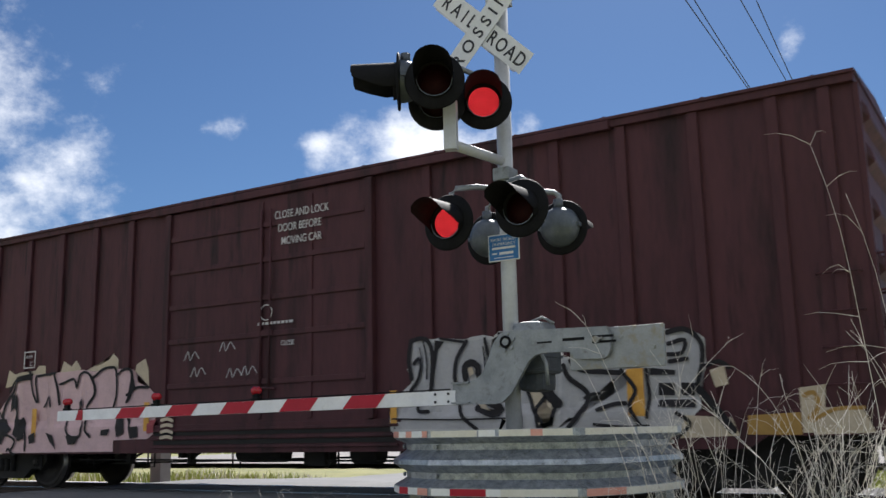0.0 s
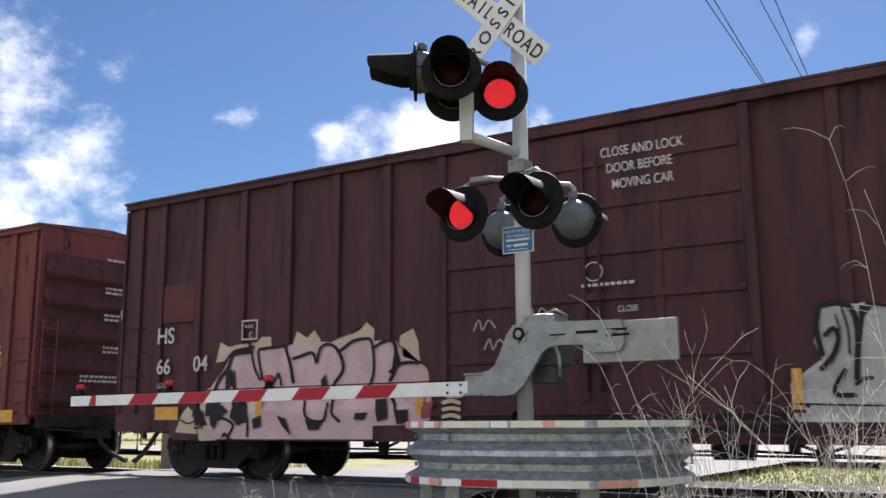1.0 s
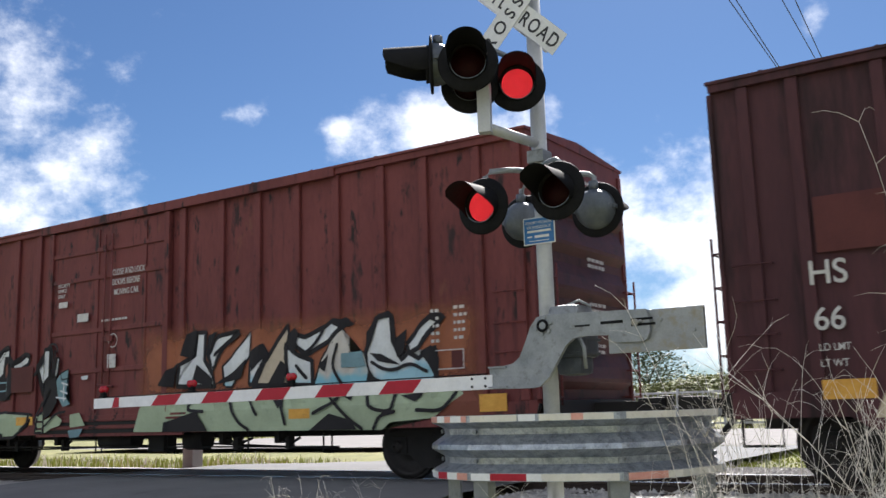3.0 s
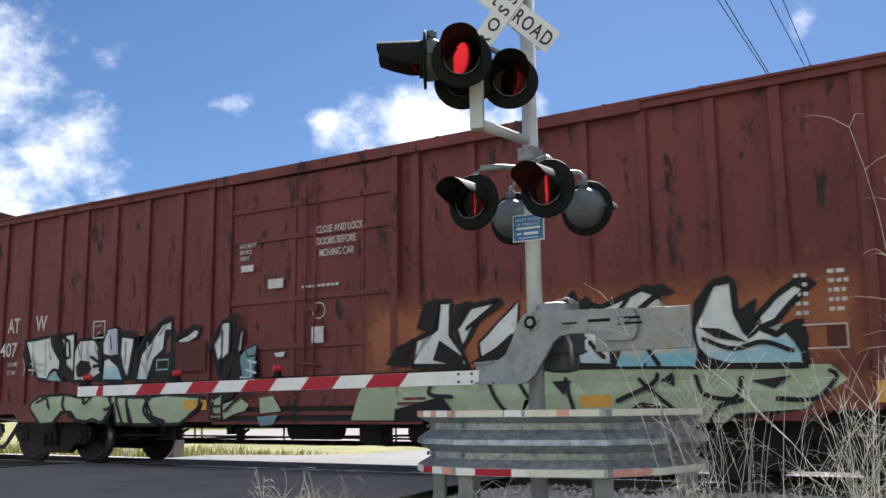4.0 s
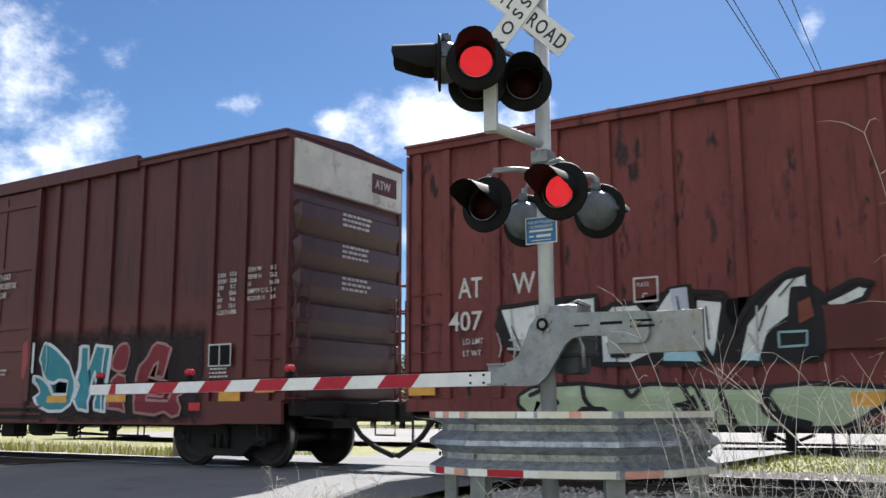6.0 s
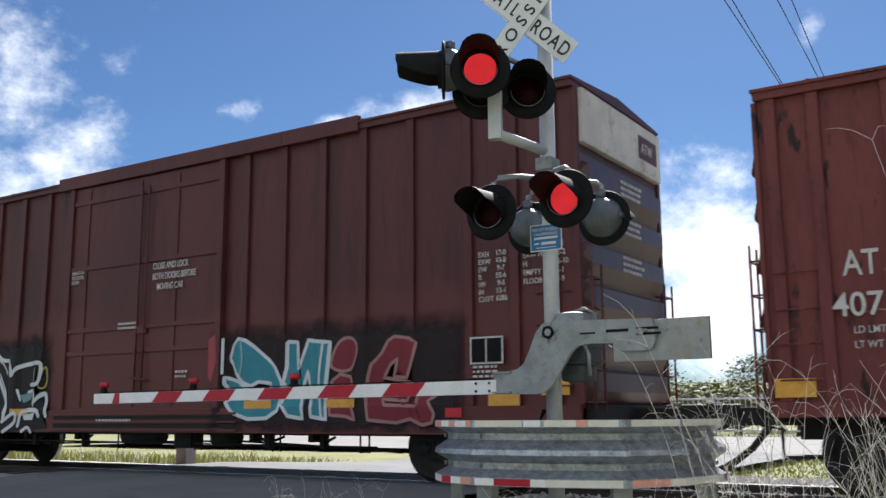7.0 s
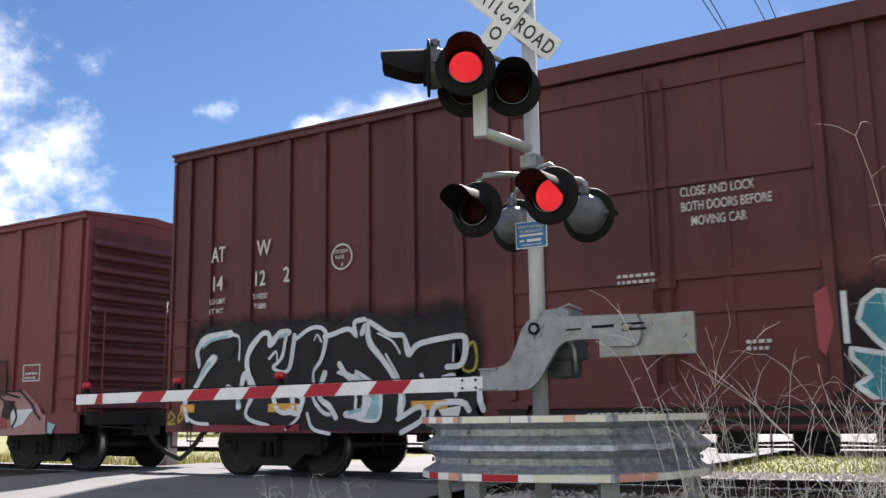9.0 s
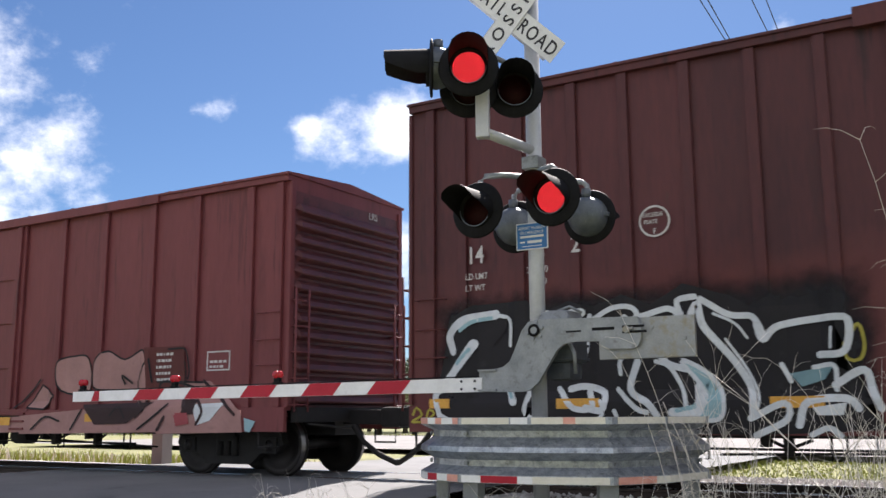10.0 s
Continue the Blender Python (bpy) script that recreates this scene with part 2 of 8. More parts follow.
TIE_WOOD = material("creosoted_sleeper", (0.030, 0.022, 0.017), (0.075, 0.058, 0.045), 0.9, scale=5, fine=30, stretch=(1, 0.15, 1), bump=0.5, vary=0.25)
ASPHALT = material("worn_asphalt", (0.125, 0.125, 0.128), (0.185, 0.184, 0.182), 0.9, scale=0.8, fine=120, stain=(0.09, 0.09, 0.092), stain_at=(0.58, 0.75), bump=0.5, depth=0.006)
CONCRETE = material("pale_concrete", (0.155, 0.144, 0.138), (0.235, 0.218, 0.208), 0.9, scale=0.7, fine=60, bump=0.3)
GRAVEL = material("pale_gravel", (0.26, 0.25, 0.235), (0.52, 0.50, 0.47), 0.95, scale=4, fine=34, bump=0.9, depth=0.03)
STONE = material("ballast_stone", (0.30, 0.29, 0.27), (0.56, 0.54, 0.51), 0.9, scale=6, fine=40, bump=0.3)
SOIL = material("dry_grass_soil", (0.12, 0.125, 0.045), (0.27, 0.26, 0.10), 0.95, scale=0.6, fine=18, stain=(0.20, 0.16, 0.10), stain_at=(0.55, 0.75), bump=0.8, depth=0.04)
GRASS = material("yellow_green_grass", (0.20, 0.25, 0.035), (0.38, 0.40, 0.10), 0.85, scale=0.5, fine=6, bump=0)
STRAW = material("dead_weed_straw", (0.56, 0.51, 0.45), (0.82, 0.77, 0.70), 0.85, scale=6, fine=40, bump=0.1)
STRAW_DARK = material("dry_grass_brown", (0.30, 0.25, 0.14), (0.55, 0.48, 0.31), 0.85, scale=6, fine=40, bump=0.1)
LEAF = material("bush_leaf", (0.10, 0.115, 0.032), (0.23, 0.24, 0.075), 0.7, scale=0.8, fine=6, bump=0)
LEAF_DARK = material("tree_leaf", (0.030, 0.048, 0.020), (0.085, 0.11, 0.045), 0.7, scale=0.8, fine=6, bump=0)
BARK = material("bark", (0.07, 0.055, 0.04), (0.16, 0.13, 0.10), 0.9, scale=6, bump=0.5)
STUCCO = material("cream_stucco", (0.42, 0.36, 0.25), (0.54, 0.47, 0.34), 0.9, scale=1.5, bump=0.2)
ROOF_TILE = material("orange_roof_tile", (0.33, 0.10, 0.045), (0.48, 0.17, 0.075), 0.85, scale=2, bump=0.3)
CABLE = material("black_cable", (0.012, 0.012, 0.013), (0.02, 0.02, 0.022), 0.6, bump=0)
WINDOW = material("dark_window_glass", (0.015, 0.02, 0.025), (0.03, 0.04, 0.05), 0.08, bump=0)
STOP_RED = material("stop_sign_red", (0.45, 0.01, 0.018), (0.55, 0.015, 0.025), 0.5, bump=0)
SIGN_GREEN = material("street_sign_green", (0.01, 0.14, 0.07), (0.02, 0.18, 0.09), 0.5, bump=0)
# spray paints
def spray(name, c):
    return material(name, tuple(v * 0.72 for v in c), c, 0.6, scale=2.2, fine=26, bump=0.05, stain=tuple(v * 0.45 + 0.02 for v in c), stain_at=(0.60, 0.80), shine=0.25)


def spray_fade(name, low, middle, high, z1, z2):
    """Spray paint that changes colour with height in soft, uneven bands."""
    return banded(spray(name, high), ((z2, middle), (z1, low)), 0.14)


def mist(name, c, x0, x1, z0, z1, soft, most):
    """Overspray: paint that thins out unevenly towards the edges of its patch."""
    m = spray(name, c)
    nodes, links = m.node_tree.nodes, m.node_tree.links
    coord, sep = nodes.new("ShaderNodeTexCoord"), nodes.new("ShaderNodeSeparateXYZ")
    links.new(coord.outputs["Object"], sep.inputs[0])
    cloud = nodes.new("ShaderNodeTexNoise")
    cloud.inputs["Scale"].default_value, cloud.inputs["Detail"].default_value, cloud.inputs["Roughness"].default_value = 2.6, 6, 0.65
    links.new(coord.outputs["Object"], cloud.inputs["Vector"])
    alpha = None
    for axis, a, b in (("X", x0, x0 + soft), ("X", x1, x1 - soft), ("Z", z0, z0 + soft * 0.6), ("Z", z1, z1 - soft)):
        wob, step = nodes.new("ShaderNodeMath"), nodes.new("ShaderNodeMapRange")
        wob.operation = "MULTIPLY_ADD"
        links.new(cloud.outputs["Fac"], wob.inputs[0])
        wob.inputs[1].default_value = 0.5 if b > a else -0.5
        links.new(sep.outputs[axis], wob.inputs[2])
        links.new(wob.outputs[0], step.inputs["Value"])
        step.interpolation_type = "SMOOTHSTEP"
        off = 0.25 if b > a else -0.25
        step.inputs["From Min"].default_value, step.inputs["From Max"].default_value = a + off, b + off
        if alpha is None:
            step.inputs["To Max"].default_value = most
            alpha = step.outputs["Result"]
        else:
            mul = nodes.new("ShaderNodeMath")
            mul.operation = "MULTIPLY"
            links.new(alpha, mul.inputs[0])
            links.new(step.outputs["Result"], mul.inputs[1])
            alpha = mul.outputs[0]
    links.new(alpha, nodes["Principled BSDF"].inputs["Alpha"])
    return m


def banded(m, bands, soft):
    """Lays other colours into a paint below given heights."""
    nodes, links = m.node_tree.nodes, m.node_tree.links
    b = nodes["Principled BSDF"]
    before = b.inputs["Base Color"].links[0].from_socket
    coord, sep, wob, add = nodes.new("ShaderNodeTexCoord"), nodes.new("ShaderNodeSeparateXYZ"), nodes.new("ShaderNodeTexNoise"), nodes.new("ShaderNodeMath")
    links.new(coord.outputs["Object"], sep.inputs[0])
    wob.inputs["Scale"].default_value, wob.inputs["Detail"].default_value = 1.6, 3
    links.new(coord.outputs["Object"], wob.inputs["Vector"])
    add.operation = "MULTIPLY_ADD"
    links.new(wob.outputs["Fac"], add.inputs[0])
    add.inputs[1].default_value = 0.9
    links.new(sep.outputs["Z"], add.inputs[2])
    for edge, c in bands:
        step, mix = nodes.new("ShaderNodeMapRange"), nodes.new("ShaderNodeMix")
        links.new(add.outputs[0], step.inputs["Value"])
        step.inputs["From Min"].default_value, step.inputs["From Max"].default_value = edge + 0.45 - soft / 2, edge + 0.45 + soft / 2
        mix.data_type = "RGBA"
        links.new(step.outputs["Result"], mix.inputs["Factor"])
        mix.inputs["A"].default_value = (*c, 1)
        links.new(before, mix.inputs["B"])
        before = mix.outputs["Result"]
    links.new(before, b.inputs["Base Color"])
    return m


banded(PAINT_BROWN, ((2.55, (0.112, 0.029, 0.027)),), 0.5)
SP_PINK = spray("spray_pink", (0.68, 0.47, 0.47))
SP_BLACK = spray("spray_black", (0.018, 0.016, 0.018))
SP_SILVER = spray("spray_silver", (0.48, 0.47, 0.465))
SP_WHITE = spray("spray_white", (0.70, 0.73, 0.74))
SP_TEAL = spray("spray_teal", (0.055, 0.27, 0.33))
SP_AQUA = spray("spray_pale_blue", (0.32, 0.50, 0.54))
SP_LIME = spray("spray_pale_green", (0.42, 0.50, 0.33))
SP_ORANGE = spray("spray_rust_orange", (0.205, 0.066, 0.040))
SP_ROSE = spray("spray_dark_rose", (0.22, 0.030, 0.040))
SP_CREAM = spray("spray_cream", (0.60, 0.50, 0.36))
SP_SALMON = spray("spray_faded_salmon", (0.40, 0.22, 0.20))
SP_FADE = spray_fade("spray_white_over_green", (0.42, 0.50, 0.33), (0.34, 0.56, 0.64), (0.76, 0.78, 0.76), 1.14, 1.46)
SP_FADE_TEAL = spray_fade("spray_cream_over_teal", (0.42, 0.50, 0.33), (0.22, 0.48, 0.56), (0.66, 0.62, 0.54), 1.10, 1.52)
SP_DUSK = spray("spray_dusty_black", (0.040, 0.020, 0.022))
SP_PALE = spray("spray_pale_grey", (0.56, 0.55, 0.53))
SP_OCHRE = spray("spray_ochre", (0.42, 0.25, 0.07))
SP_ROSY = spray("spray_rosy_red", (0.36, 0.075, 0.085))
SP_TEALISH = spray("spray_grey_teal", (0.20, 0.33, 0.36))
SP_LILAC = spray("spray_pale_lilac", (0.52, 0.55, 0.66))
SP_YELLOW = spray("spray_yellow", (0.42, 0.36, 0.06))

# ---------------------------------------------------------------- mesh tools


def link_mesh(name, bm, mats, parent=None, label="", smooth=False, kind=""):
    me = bpy.data.meshes.new(name)
    if smooth:
        for f in bm.faces:
            f.smooth = True
    bm.to_mesh(me)
    bm.free()
    for m in mats if isinstance(mats, (list, tuple)) else [mats]:
        me.materials.append(m)
    ob = new(name, me)
    ob.parent = parent
    return tagged(ob, label=label, kind=kind)


def part(name, bm, mats, parent, label="", smooth=False):
    return link_mesh(name, bm, mats, parent, label, smooth)


def empty(name, place=(0, 0, 0)):
    ob = new(name)
    ob.location = place
    ob.empty_display_size = 0.2
    return ob


def share(name, me, place, parent, turn=(0, 0, 0)):
    ob = new(name, me)
    ob.parent = parent
    ob.location, ob.rotation_euler = place, turn
    return ob


def box(bm, x0, x1, y0, y1, z0, z1, bevel=0.0, mat=0):
    start = len(bm.verts)
    made = bmesh.ops.create_cube(bm, size=1.0, matrix=Matrix.Translation(((x0 + x1) / 2, (y0 + y1) / 2, (z0 + z1) / 2)) @ Matrix.Diagonal((x1 - x0, y1 - y0, z1 - z0, 1)))
    faces = {f for v in made["verts"] for f in v.link_faces}
    for f in faces:
        f.material_index = mat
    if bevel:
        edges = {e for v in made["verts"] for e in v.link_edges}
        res = bmesh.ops.bevel(bm, geom=list(edges), offset=bevel, segments=2, affect="EDGES", profile=0.7)
        for f in res["faces"]:
            f.material_index = mat
    return bm


def boxes(*rows, bevel=0.0):
    bm = bmesh.new()
    for r in rows:
        box(bm, *r, bevel=bevel)
    return bm


def prism(bm, outline, y0, y1, mat=0):
    """An outline in x and z drawn out along y."""
    a = [bm.verts.new((x, y0, z)) for x, z in outline]
    b = [bm.verts.new((x, y1, z)) for x, z in outline]
    faces = [bm.faces.new(a), bm.faces.new(b[::-1])]
    n = len(a)
    for i in range(n):
        faces.append(bm.faces.new((a[i], b[i], b[(i + 1) % n], a[(i + 1) % n])))
    for f in faces:
        f.material_index = mat
    bmesh.ops.recalc_face_normals(bm, faces=faces)
    return bm


def tube(bm, points, radius, sides=10, mat=0, taper=None):
    """A round tube along points."""
    pts = [Vector(p) for p in points]
    rings = []
    for i, p in enumerate(pts):
        way = (pts[min(i + 1, len(pts) - 1)] - pts[max(i - 1, 0)]).normalized()
        a = way.cross(Vector((0, 0, 1)) if abs(way.z) < 0.9 else Vector((1, 0, 0))).normalized()
        b = way.cross(a)
        r = radius if taper is None else radius * (1 + (taper - 1) * i / (len(pts) - 1))
        rings.append([bm.verts.new(p + r * (math.cos(2 * math.pi * k / sides) * a + math.sin(2 * math.pi * k / sides) * b)) for k in range(sides)])
    for r0, r1 in zip(rings, rings[1:]):
        for k in range(sides):
            f = bm.faces.new((r0[k], r0[(k + 1) % sides], r1[(k + 1) % sides], r1[k]))
            f.material_index, f.smooth = mat, True
    for r in (rings[0][::-1], rings[-1]):
        bm.faces.new(r).material_index = mat
    return bm


def lathe(bm, profile, axis_to=None, sides=28, mat=0, a0=0.0, a1=360.0):
    """Radius and height pairs turned round the -y axis (height runs towards -y)."""
    whole = abs(a1 - a0) >= 359.9
    n = sides if whole else sides + 1
    rings = []
    for r, h in profile:
        rings.append([bm.verts.new((r * math.cos(radians(a0 + (a1 - a0) * k / sides)), -h, r * math.sin(radians(a0 + (a1 - a0) * k / sides)))) for k in range(n)])
    for r0, r1 in zip(rings, rings[1:]):
        for k in range(sides if whole else n - 1):
            f = bm.faces.new((r0[k], r0[(k + 1) % n], r1[(k + 1) % n], r1[k]))
            f.material_index, f.smooth = mat, True
    return bm


def lettering(name, body, size, mat, parent, place, turn=(90, 0, 0), align="LEFT", depth=0.002, spacing=1.0, widen=1.0, label="", track=1.0, bold=0.0):
    cu = bpy.data.curves.new(name, "FONT")
    cu.body, cu.size, cu.extrude, cu.align_x, cu.space_line = body, size, depth, align, spacing
    cu.space_character, cu.offset = track, bold * size
    tmp = bpy.data.objects.new(name, cu)
    me = bpy.data.meshes.new_from_object(tmp)
    bpy.data.objects.remove(tmp)
    bpy.data.curves.remove(cu)
    if widen != 1.0:
        me.transform(Matrix.Diagonal((widen, 1, 1, 1)))
    me.materials.clear()
    me.materials.append(mat)
    ob = new(name, me)
    ob.parent = parent
    ob.matrix_basis = pose(*place, *turn)
    return tagged(ob, label=label)

# ---------------------------------------------------------------- ground, road, track


def ground_z(x, y):
    if y < -2.2:
        return -0.03 - min(0.042 * (-2.2 - y), 0.52)
    if y > 2.2:
        return -0.03 - min(0.045 * (y - 2.2), 0.22) + max(0.0, min(y - 60, 200)) * 0.004
    return -0.03


def sheet(name, xs, ys, lift, mat, label="", kind="structure", rough=0.0):
    me = bpy.data.meshes.new(name)
    vs = [(x, y, ground_z(x, y) + lift + rough * (noise.noise((x * 0.9, y * 0.9, 3.1)) + 0.5 * noise.noise((x * 3, y * 3, 1.0)))) for y in ys for x in xs]
    w = len(xs)
    fs = [(j * w + i, j * w + i + 1, (j + 1) * w + i + 1, (j + 1) * w + i) for j in range(len(ys) - 1) for i in range(w - 1)]
    me.from_pydata(vs, [], fs)
    me.materials.append(mat)
    for p in me.polygons:
        p.use_smooth = True
    return tagged(new(name, me), label=label, category=name.split("_")[0], kind=kind)


def steps(*knots):
    """Values from knots of (start, step), ... ending with a number."""
    out = []
    for (a, d), nxt in zip(knots[:-1], knots[1:]):
        b = nxt[0] if isinstance(nxt, tuple) else nxt
        n = max(1, round((b - a) / d))
        out += [a + (b - a) * i / n for i in range(n)]
    return out + [knots[-1]]


ROAD_W, ROAD_E = -15.2, -6.6
sheet("ground", steps((-1500, 300), (-300, 60), (-60, 4), (-24, 0.5), (8, 4), (60, 60), (300, 300), 1500),
      steps((-300, 60), (-60, 6), (-16, 0.5), (16, 2), (60, 40), (300, 300), 2500), -0.15, SOIL, "dry grassy ground with bare patches", rough=0.05)
sheet("road", steps((ROAD_W, 0.5), ROAD_E), steps((-60, 4), (-16, 0.4), (9.6, 0.4), 15.1), 0.022, ASPHALT, "worn grey asphalt road over the level crossing", rough=0.012)
sheet("street", steps((-40, 1), 45), steps((15.2, 0.6), 34.0), 0.03, CONCRETE, "pale concrete street beyond the track")
sheet("verge", steps((ROAD_E + 0.05, 0.4), 12), steps((-2.6, 0.2), 7.2), -0.085, GRAVEL, "pale gravel ballast beside the track", rough=0.02)
sheet("shoulder", steps((-40, 0.5), ROAD_W - 0.05), steps((-2.6, 0.2), 3.2), -0.085, GRAVEL, "pale gravel ballast beside the track", rough=0.02)


def railway_track():
    track = empty("railway_track")
    tagged(track, "steel rails on dark timber sleepers crossing the road", "track", kind="structure")
    shape = [(-0.075, -0.17), (0.075, -0.17), (0.075, -0.155), (0.01, -0.14), (0.01, -0.045), (0.036, -0.035), (0.036, -0.006), (0.028, 0.0), (-0.028, 0.0), (-0.036, -0.006), (-0.036, -0.035), (-0.01, -0.045), (-0.01, -0.14), (-0.075, -0.155)]
    for side in (-1, 1):
        bm = bmesh.new()
        ring = [[bm.verts.new((x, side * 0.71 - 0.09 + a, z)) for a, z in shape] for x in (-90.0, 40.0)]
        n = len(shape)
        for k in range(n):
            f = bm.faces.new((ring[0][k], ring[0][(k + 1) % n], ring[1][(k + 1) % n], ring[1][k]))
            f.material_index = 1 if 6 <= k <= 8 else 0
        bmesh.ops.recalc_face_normals(bm, faces=bm.faces[:])
        part("rail", bm, [RAIL_STEEL, RAIL_HEAD], track)
    tie = boxes((-0.11, 0.11, -1.3, 1.3, -0.17, 0.0), bevel=0.012)
    me = bpy.data.meshes.new("sleeper")
    tie.to_mesh(me)
    tie.free()
    me.materials.append(TIE_WOOD)
    x = ROAD_E + 0.4
    while x < 10:
        share("sleeper", me, (x, random.uniform(-0.04, 0.04), -0.10 - 0.015 * random.random()), track, (0, 0, random.uniform(-0.02, 0.02)))
        x += 0.53
    x = ROAD_W - 0.4
    while x > -30:
        share("sleeper", me, (x, random.uniform(-0.04, 0.04), -0.10 - 0.015 * random.random()), track)
        x -= 0.53


railway_track()

# ---------------------------------------------------------------- boxcars


class Side:
    """The relief of a car's near side: how far each spot stands out from the sheet."""

    def __init__(self, posts, door, eave):
        self.posts, self.door, self.eave = posts, door, eave

    def y(self, x, z):
        """The relief with eased flanks, just clear of posts, door and sill."""
        def ease(gap):
            return max(0.0, min(1.0, 1.0 - gap / 0.14))
        out = max([0.062 * ease(abs(x - p) - 0.067) for p in self.posts])
        if z < self.eave - 0.1:
            out = max(out, 0.105 * ease(max(self.door[0] - 0.06 - x, x - self.door[1] - 0.06)))
        out = max(out, 0.072 * ease(z - 1.03))
        return -1.54 - out

    def front(self, x0, x1, z):
        """The foremost relief between two places."""
        n = max(2, int((x1 - x0) / 0.03))
        return min(self.y(x0 + (x1 - x0) * i / n, z) for i in range(n + 1))


class Spray:
    """Strokes of paint laid on a car's side, in layers."""

    def __init__(self, side):
        self.side, self.bm, self.mats, self.count = side, bmesh.new(), [], 0

    def slot(self, mat):
        if mat not in self.mats:
            self.mats.append(mat)
        return self.mats.index(mat)

    def lay(self, x, z, lift):
        return self.bm.verts.new((x, self.side.y(x, z) - lift, z))

    def stroke(self, pts, width, mat, layer=0, round_ends=True, curve=True, bands=()):
        self.count += 1
        lift, k = 0.006 + 0.008 * layer + 0.0008 * (self.count % 8), self.slot(mat)
        pts = [Vector(p) for p in pts]
        if curve and len(pts) > 2:
            ext = [2 * pts[0] - pts[1], *pts, 2 * pts[-1] - pts[-2]]
            fine = []
            for a, b, c, d in zip(ext, ext[1:], ext[2:], ext[3:]):
                n = max(2, int((c - b).length / 0.045))
                for i in range(n):
                    t = i / n
                    fine.append(0.5 * (2 * b + (c - a) * t + (2 * a - 5 * b + 4 * c - d) * t * t + (3 * b - a - 3 * c + d) * t**3))
            pts = fine + [pts[-1]]
        else:
            fine = []
            for a, b in zip(pts, pts[1:]):
                n = max(1, int((b - a).length / 0.045))
                fine += [a.lerp(b, i / n) for i in range(n)]
            pts = fine + [pts[-1]]
        m = max(1, math.ceil(width / 0.045))
        rows = []
        for i, p in enumerate(pts):
            way = (pts[min(i + 1, len(pts) - 1)] - pts[max(i - 1, 0)])
            way = way.normalized() if way.length > 1e-6 else Vector((1, 0))
            across = Vector((-way.y, way.x)) * width / 2
            rows.append([self.lay(*(p + across * (2 * j / m - 1)), lift) for j in range(m + 1)])
        for r0, r1 in zip(rows, rows[1:]):
            for j in range(m):
                f = self.bm.faces.new((r0[j], r0[j + 1], r1[j + 1], r1[j]))
                f.material_index = self.band(f, k, bands)
        if round_ends:
            for p in (pts[0], pts[-1]):
                self.dab(p.x, p.y, width / 2, mat, lift + 0.0003, bands)

    def band(self, face, k, bands):
        """The colour of a face where the paint changes with height."""
        c = face.calc_center_median()
        for top, mat in bands:
            if c.z + 0.07 * math.sin(5 * c.x) < top:
                return self.slot(mat)
        return k

    def fill(self, outline, mat, layer=0.0, edge=None, width=0.05, curve=False):
        """An area of paint inside an outline, with an optional line round it."""
        pts = [Vector(p) for p in outline]
        if curve:
            n, soft = len(pts), []
            for i in range(n):
                a, b, c, d = pts[i - 1], pts[i], pts[(i + 1) % n], pts[(i + 2) % n]
                soft += [0.5 * (2 * b + (c - a) * t + (2 * a - 5 * b + 4 * c - d) * t * t + (3 * b - a - 3 * c + d) * t**3) for t in (0.0, 0.25, 0.5, 0.75)]
            pts = soft
        self.count += 1
        lift, k = 0.006 + 0.008 * layer + 0.0008 * (self.count % 8), self.slot(mat)
        area = bmesh.new()
        area.faces.new([area.verts.new((p.x, 0, p.y)) for p in pts])
        lo, hi = min(p.x for p in pts), max(p.x for p in pts)
        bmesh.ops.triangulate(area, faces=area.faces[:])
        for x in np.arange(lo + 0.05, hi, 0.05):
            bmesh.ops.bisect_plane(area, geom=area.verts[:] + area.edges[:] + area.faces[:], plane_co=(x, 0, 0), plane_no=(1, 0, 0))
        for z in (0.98, 1.04, 1.10, 1.17):
            bmesh.ops.bisect_plane(area, geom=area.verts[:] + area.edges[:] + area.faces[:], plane_co=(0, 0, z), plane_no=(0, 0, 1))
        made = {v: self.lay(v.co.x, v.co.z, lift) for v in area.verts}
        for f in area.faces:
            self.bm.faces.new([made[v] for v in f.verts]).material_index = k
        area.free()
        if edge:
            self.stroke([*pts, pts[0]], width, edge, layer + 0.4, False, False)

    def dab(self, x, z, r, mat, lift, bands=()):
        k = self.slot(mat)
        rings = max(1, math.ceil(r / 0.045))
        last = [self.lay(x, z, lift)]
        for i in range(1, rings + 1):
            ring = [self.lay(x + r * i / rings * math.cos(a * math.pi / 6), z + r * i / rings * math.sin(a * math.pi / 6), lift) for a in range(12)]
            for a in range(12):
                if len(last) == 1:
                    f = self.bm.faces.new((last[0], ring[a], ring[(a + 1) % 12]))
                else:
                    f = self.bm.faces.new((last[a], ring[a], ring[(a + 1) % 12], last[(a + 1) % 12]))
                f.material_index = self.band(f, k, bands)
            last = ring

    def done(self, parent, label):
        self.bm.normal_update()
        for f in self.bm.faces:
            if f.normal.y > 0:
                f.normal_flip()
        return part("graffiti", self.bm, self.mats, parent, label)


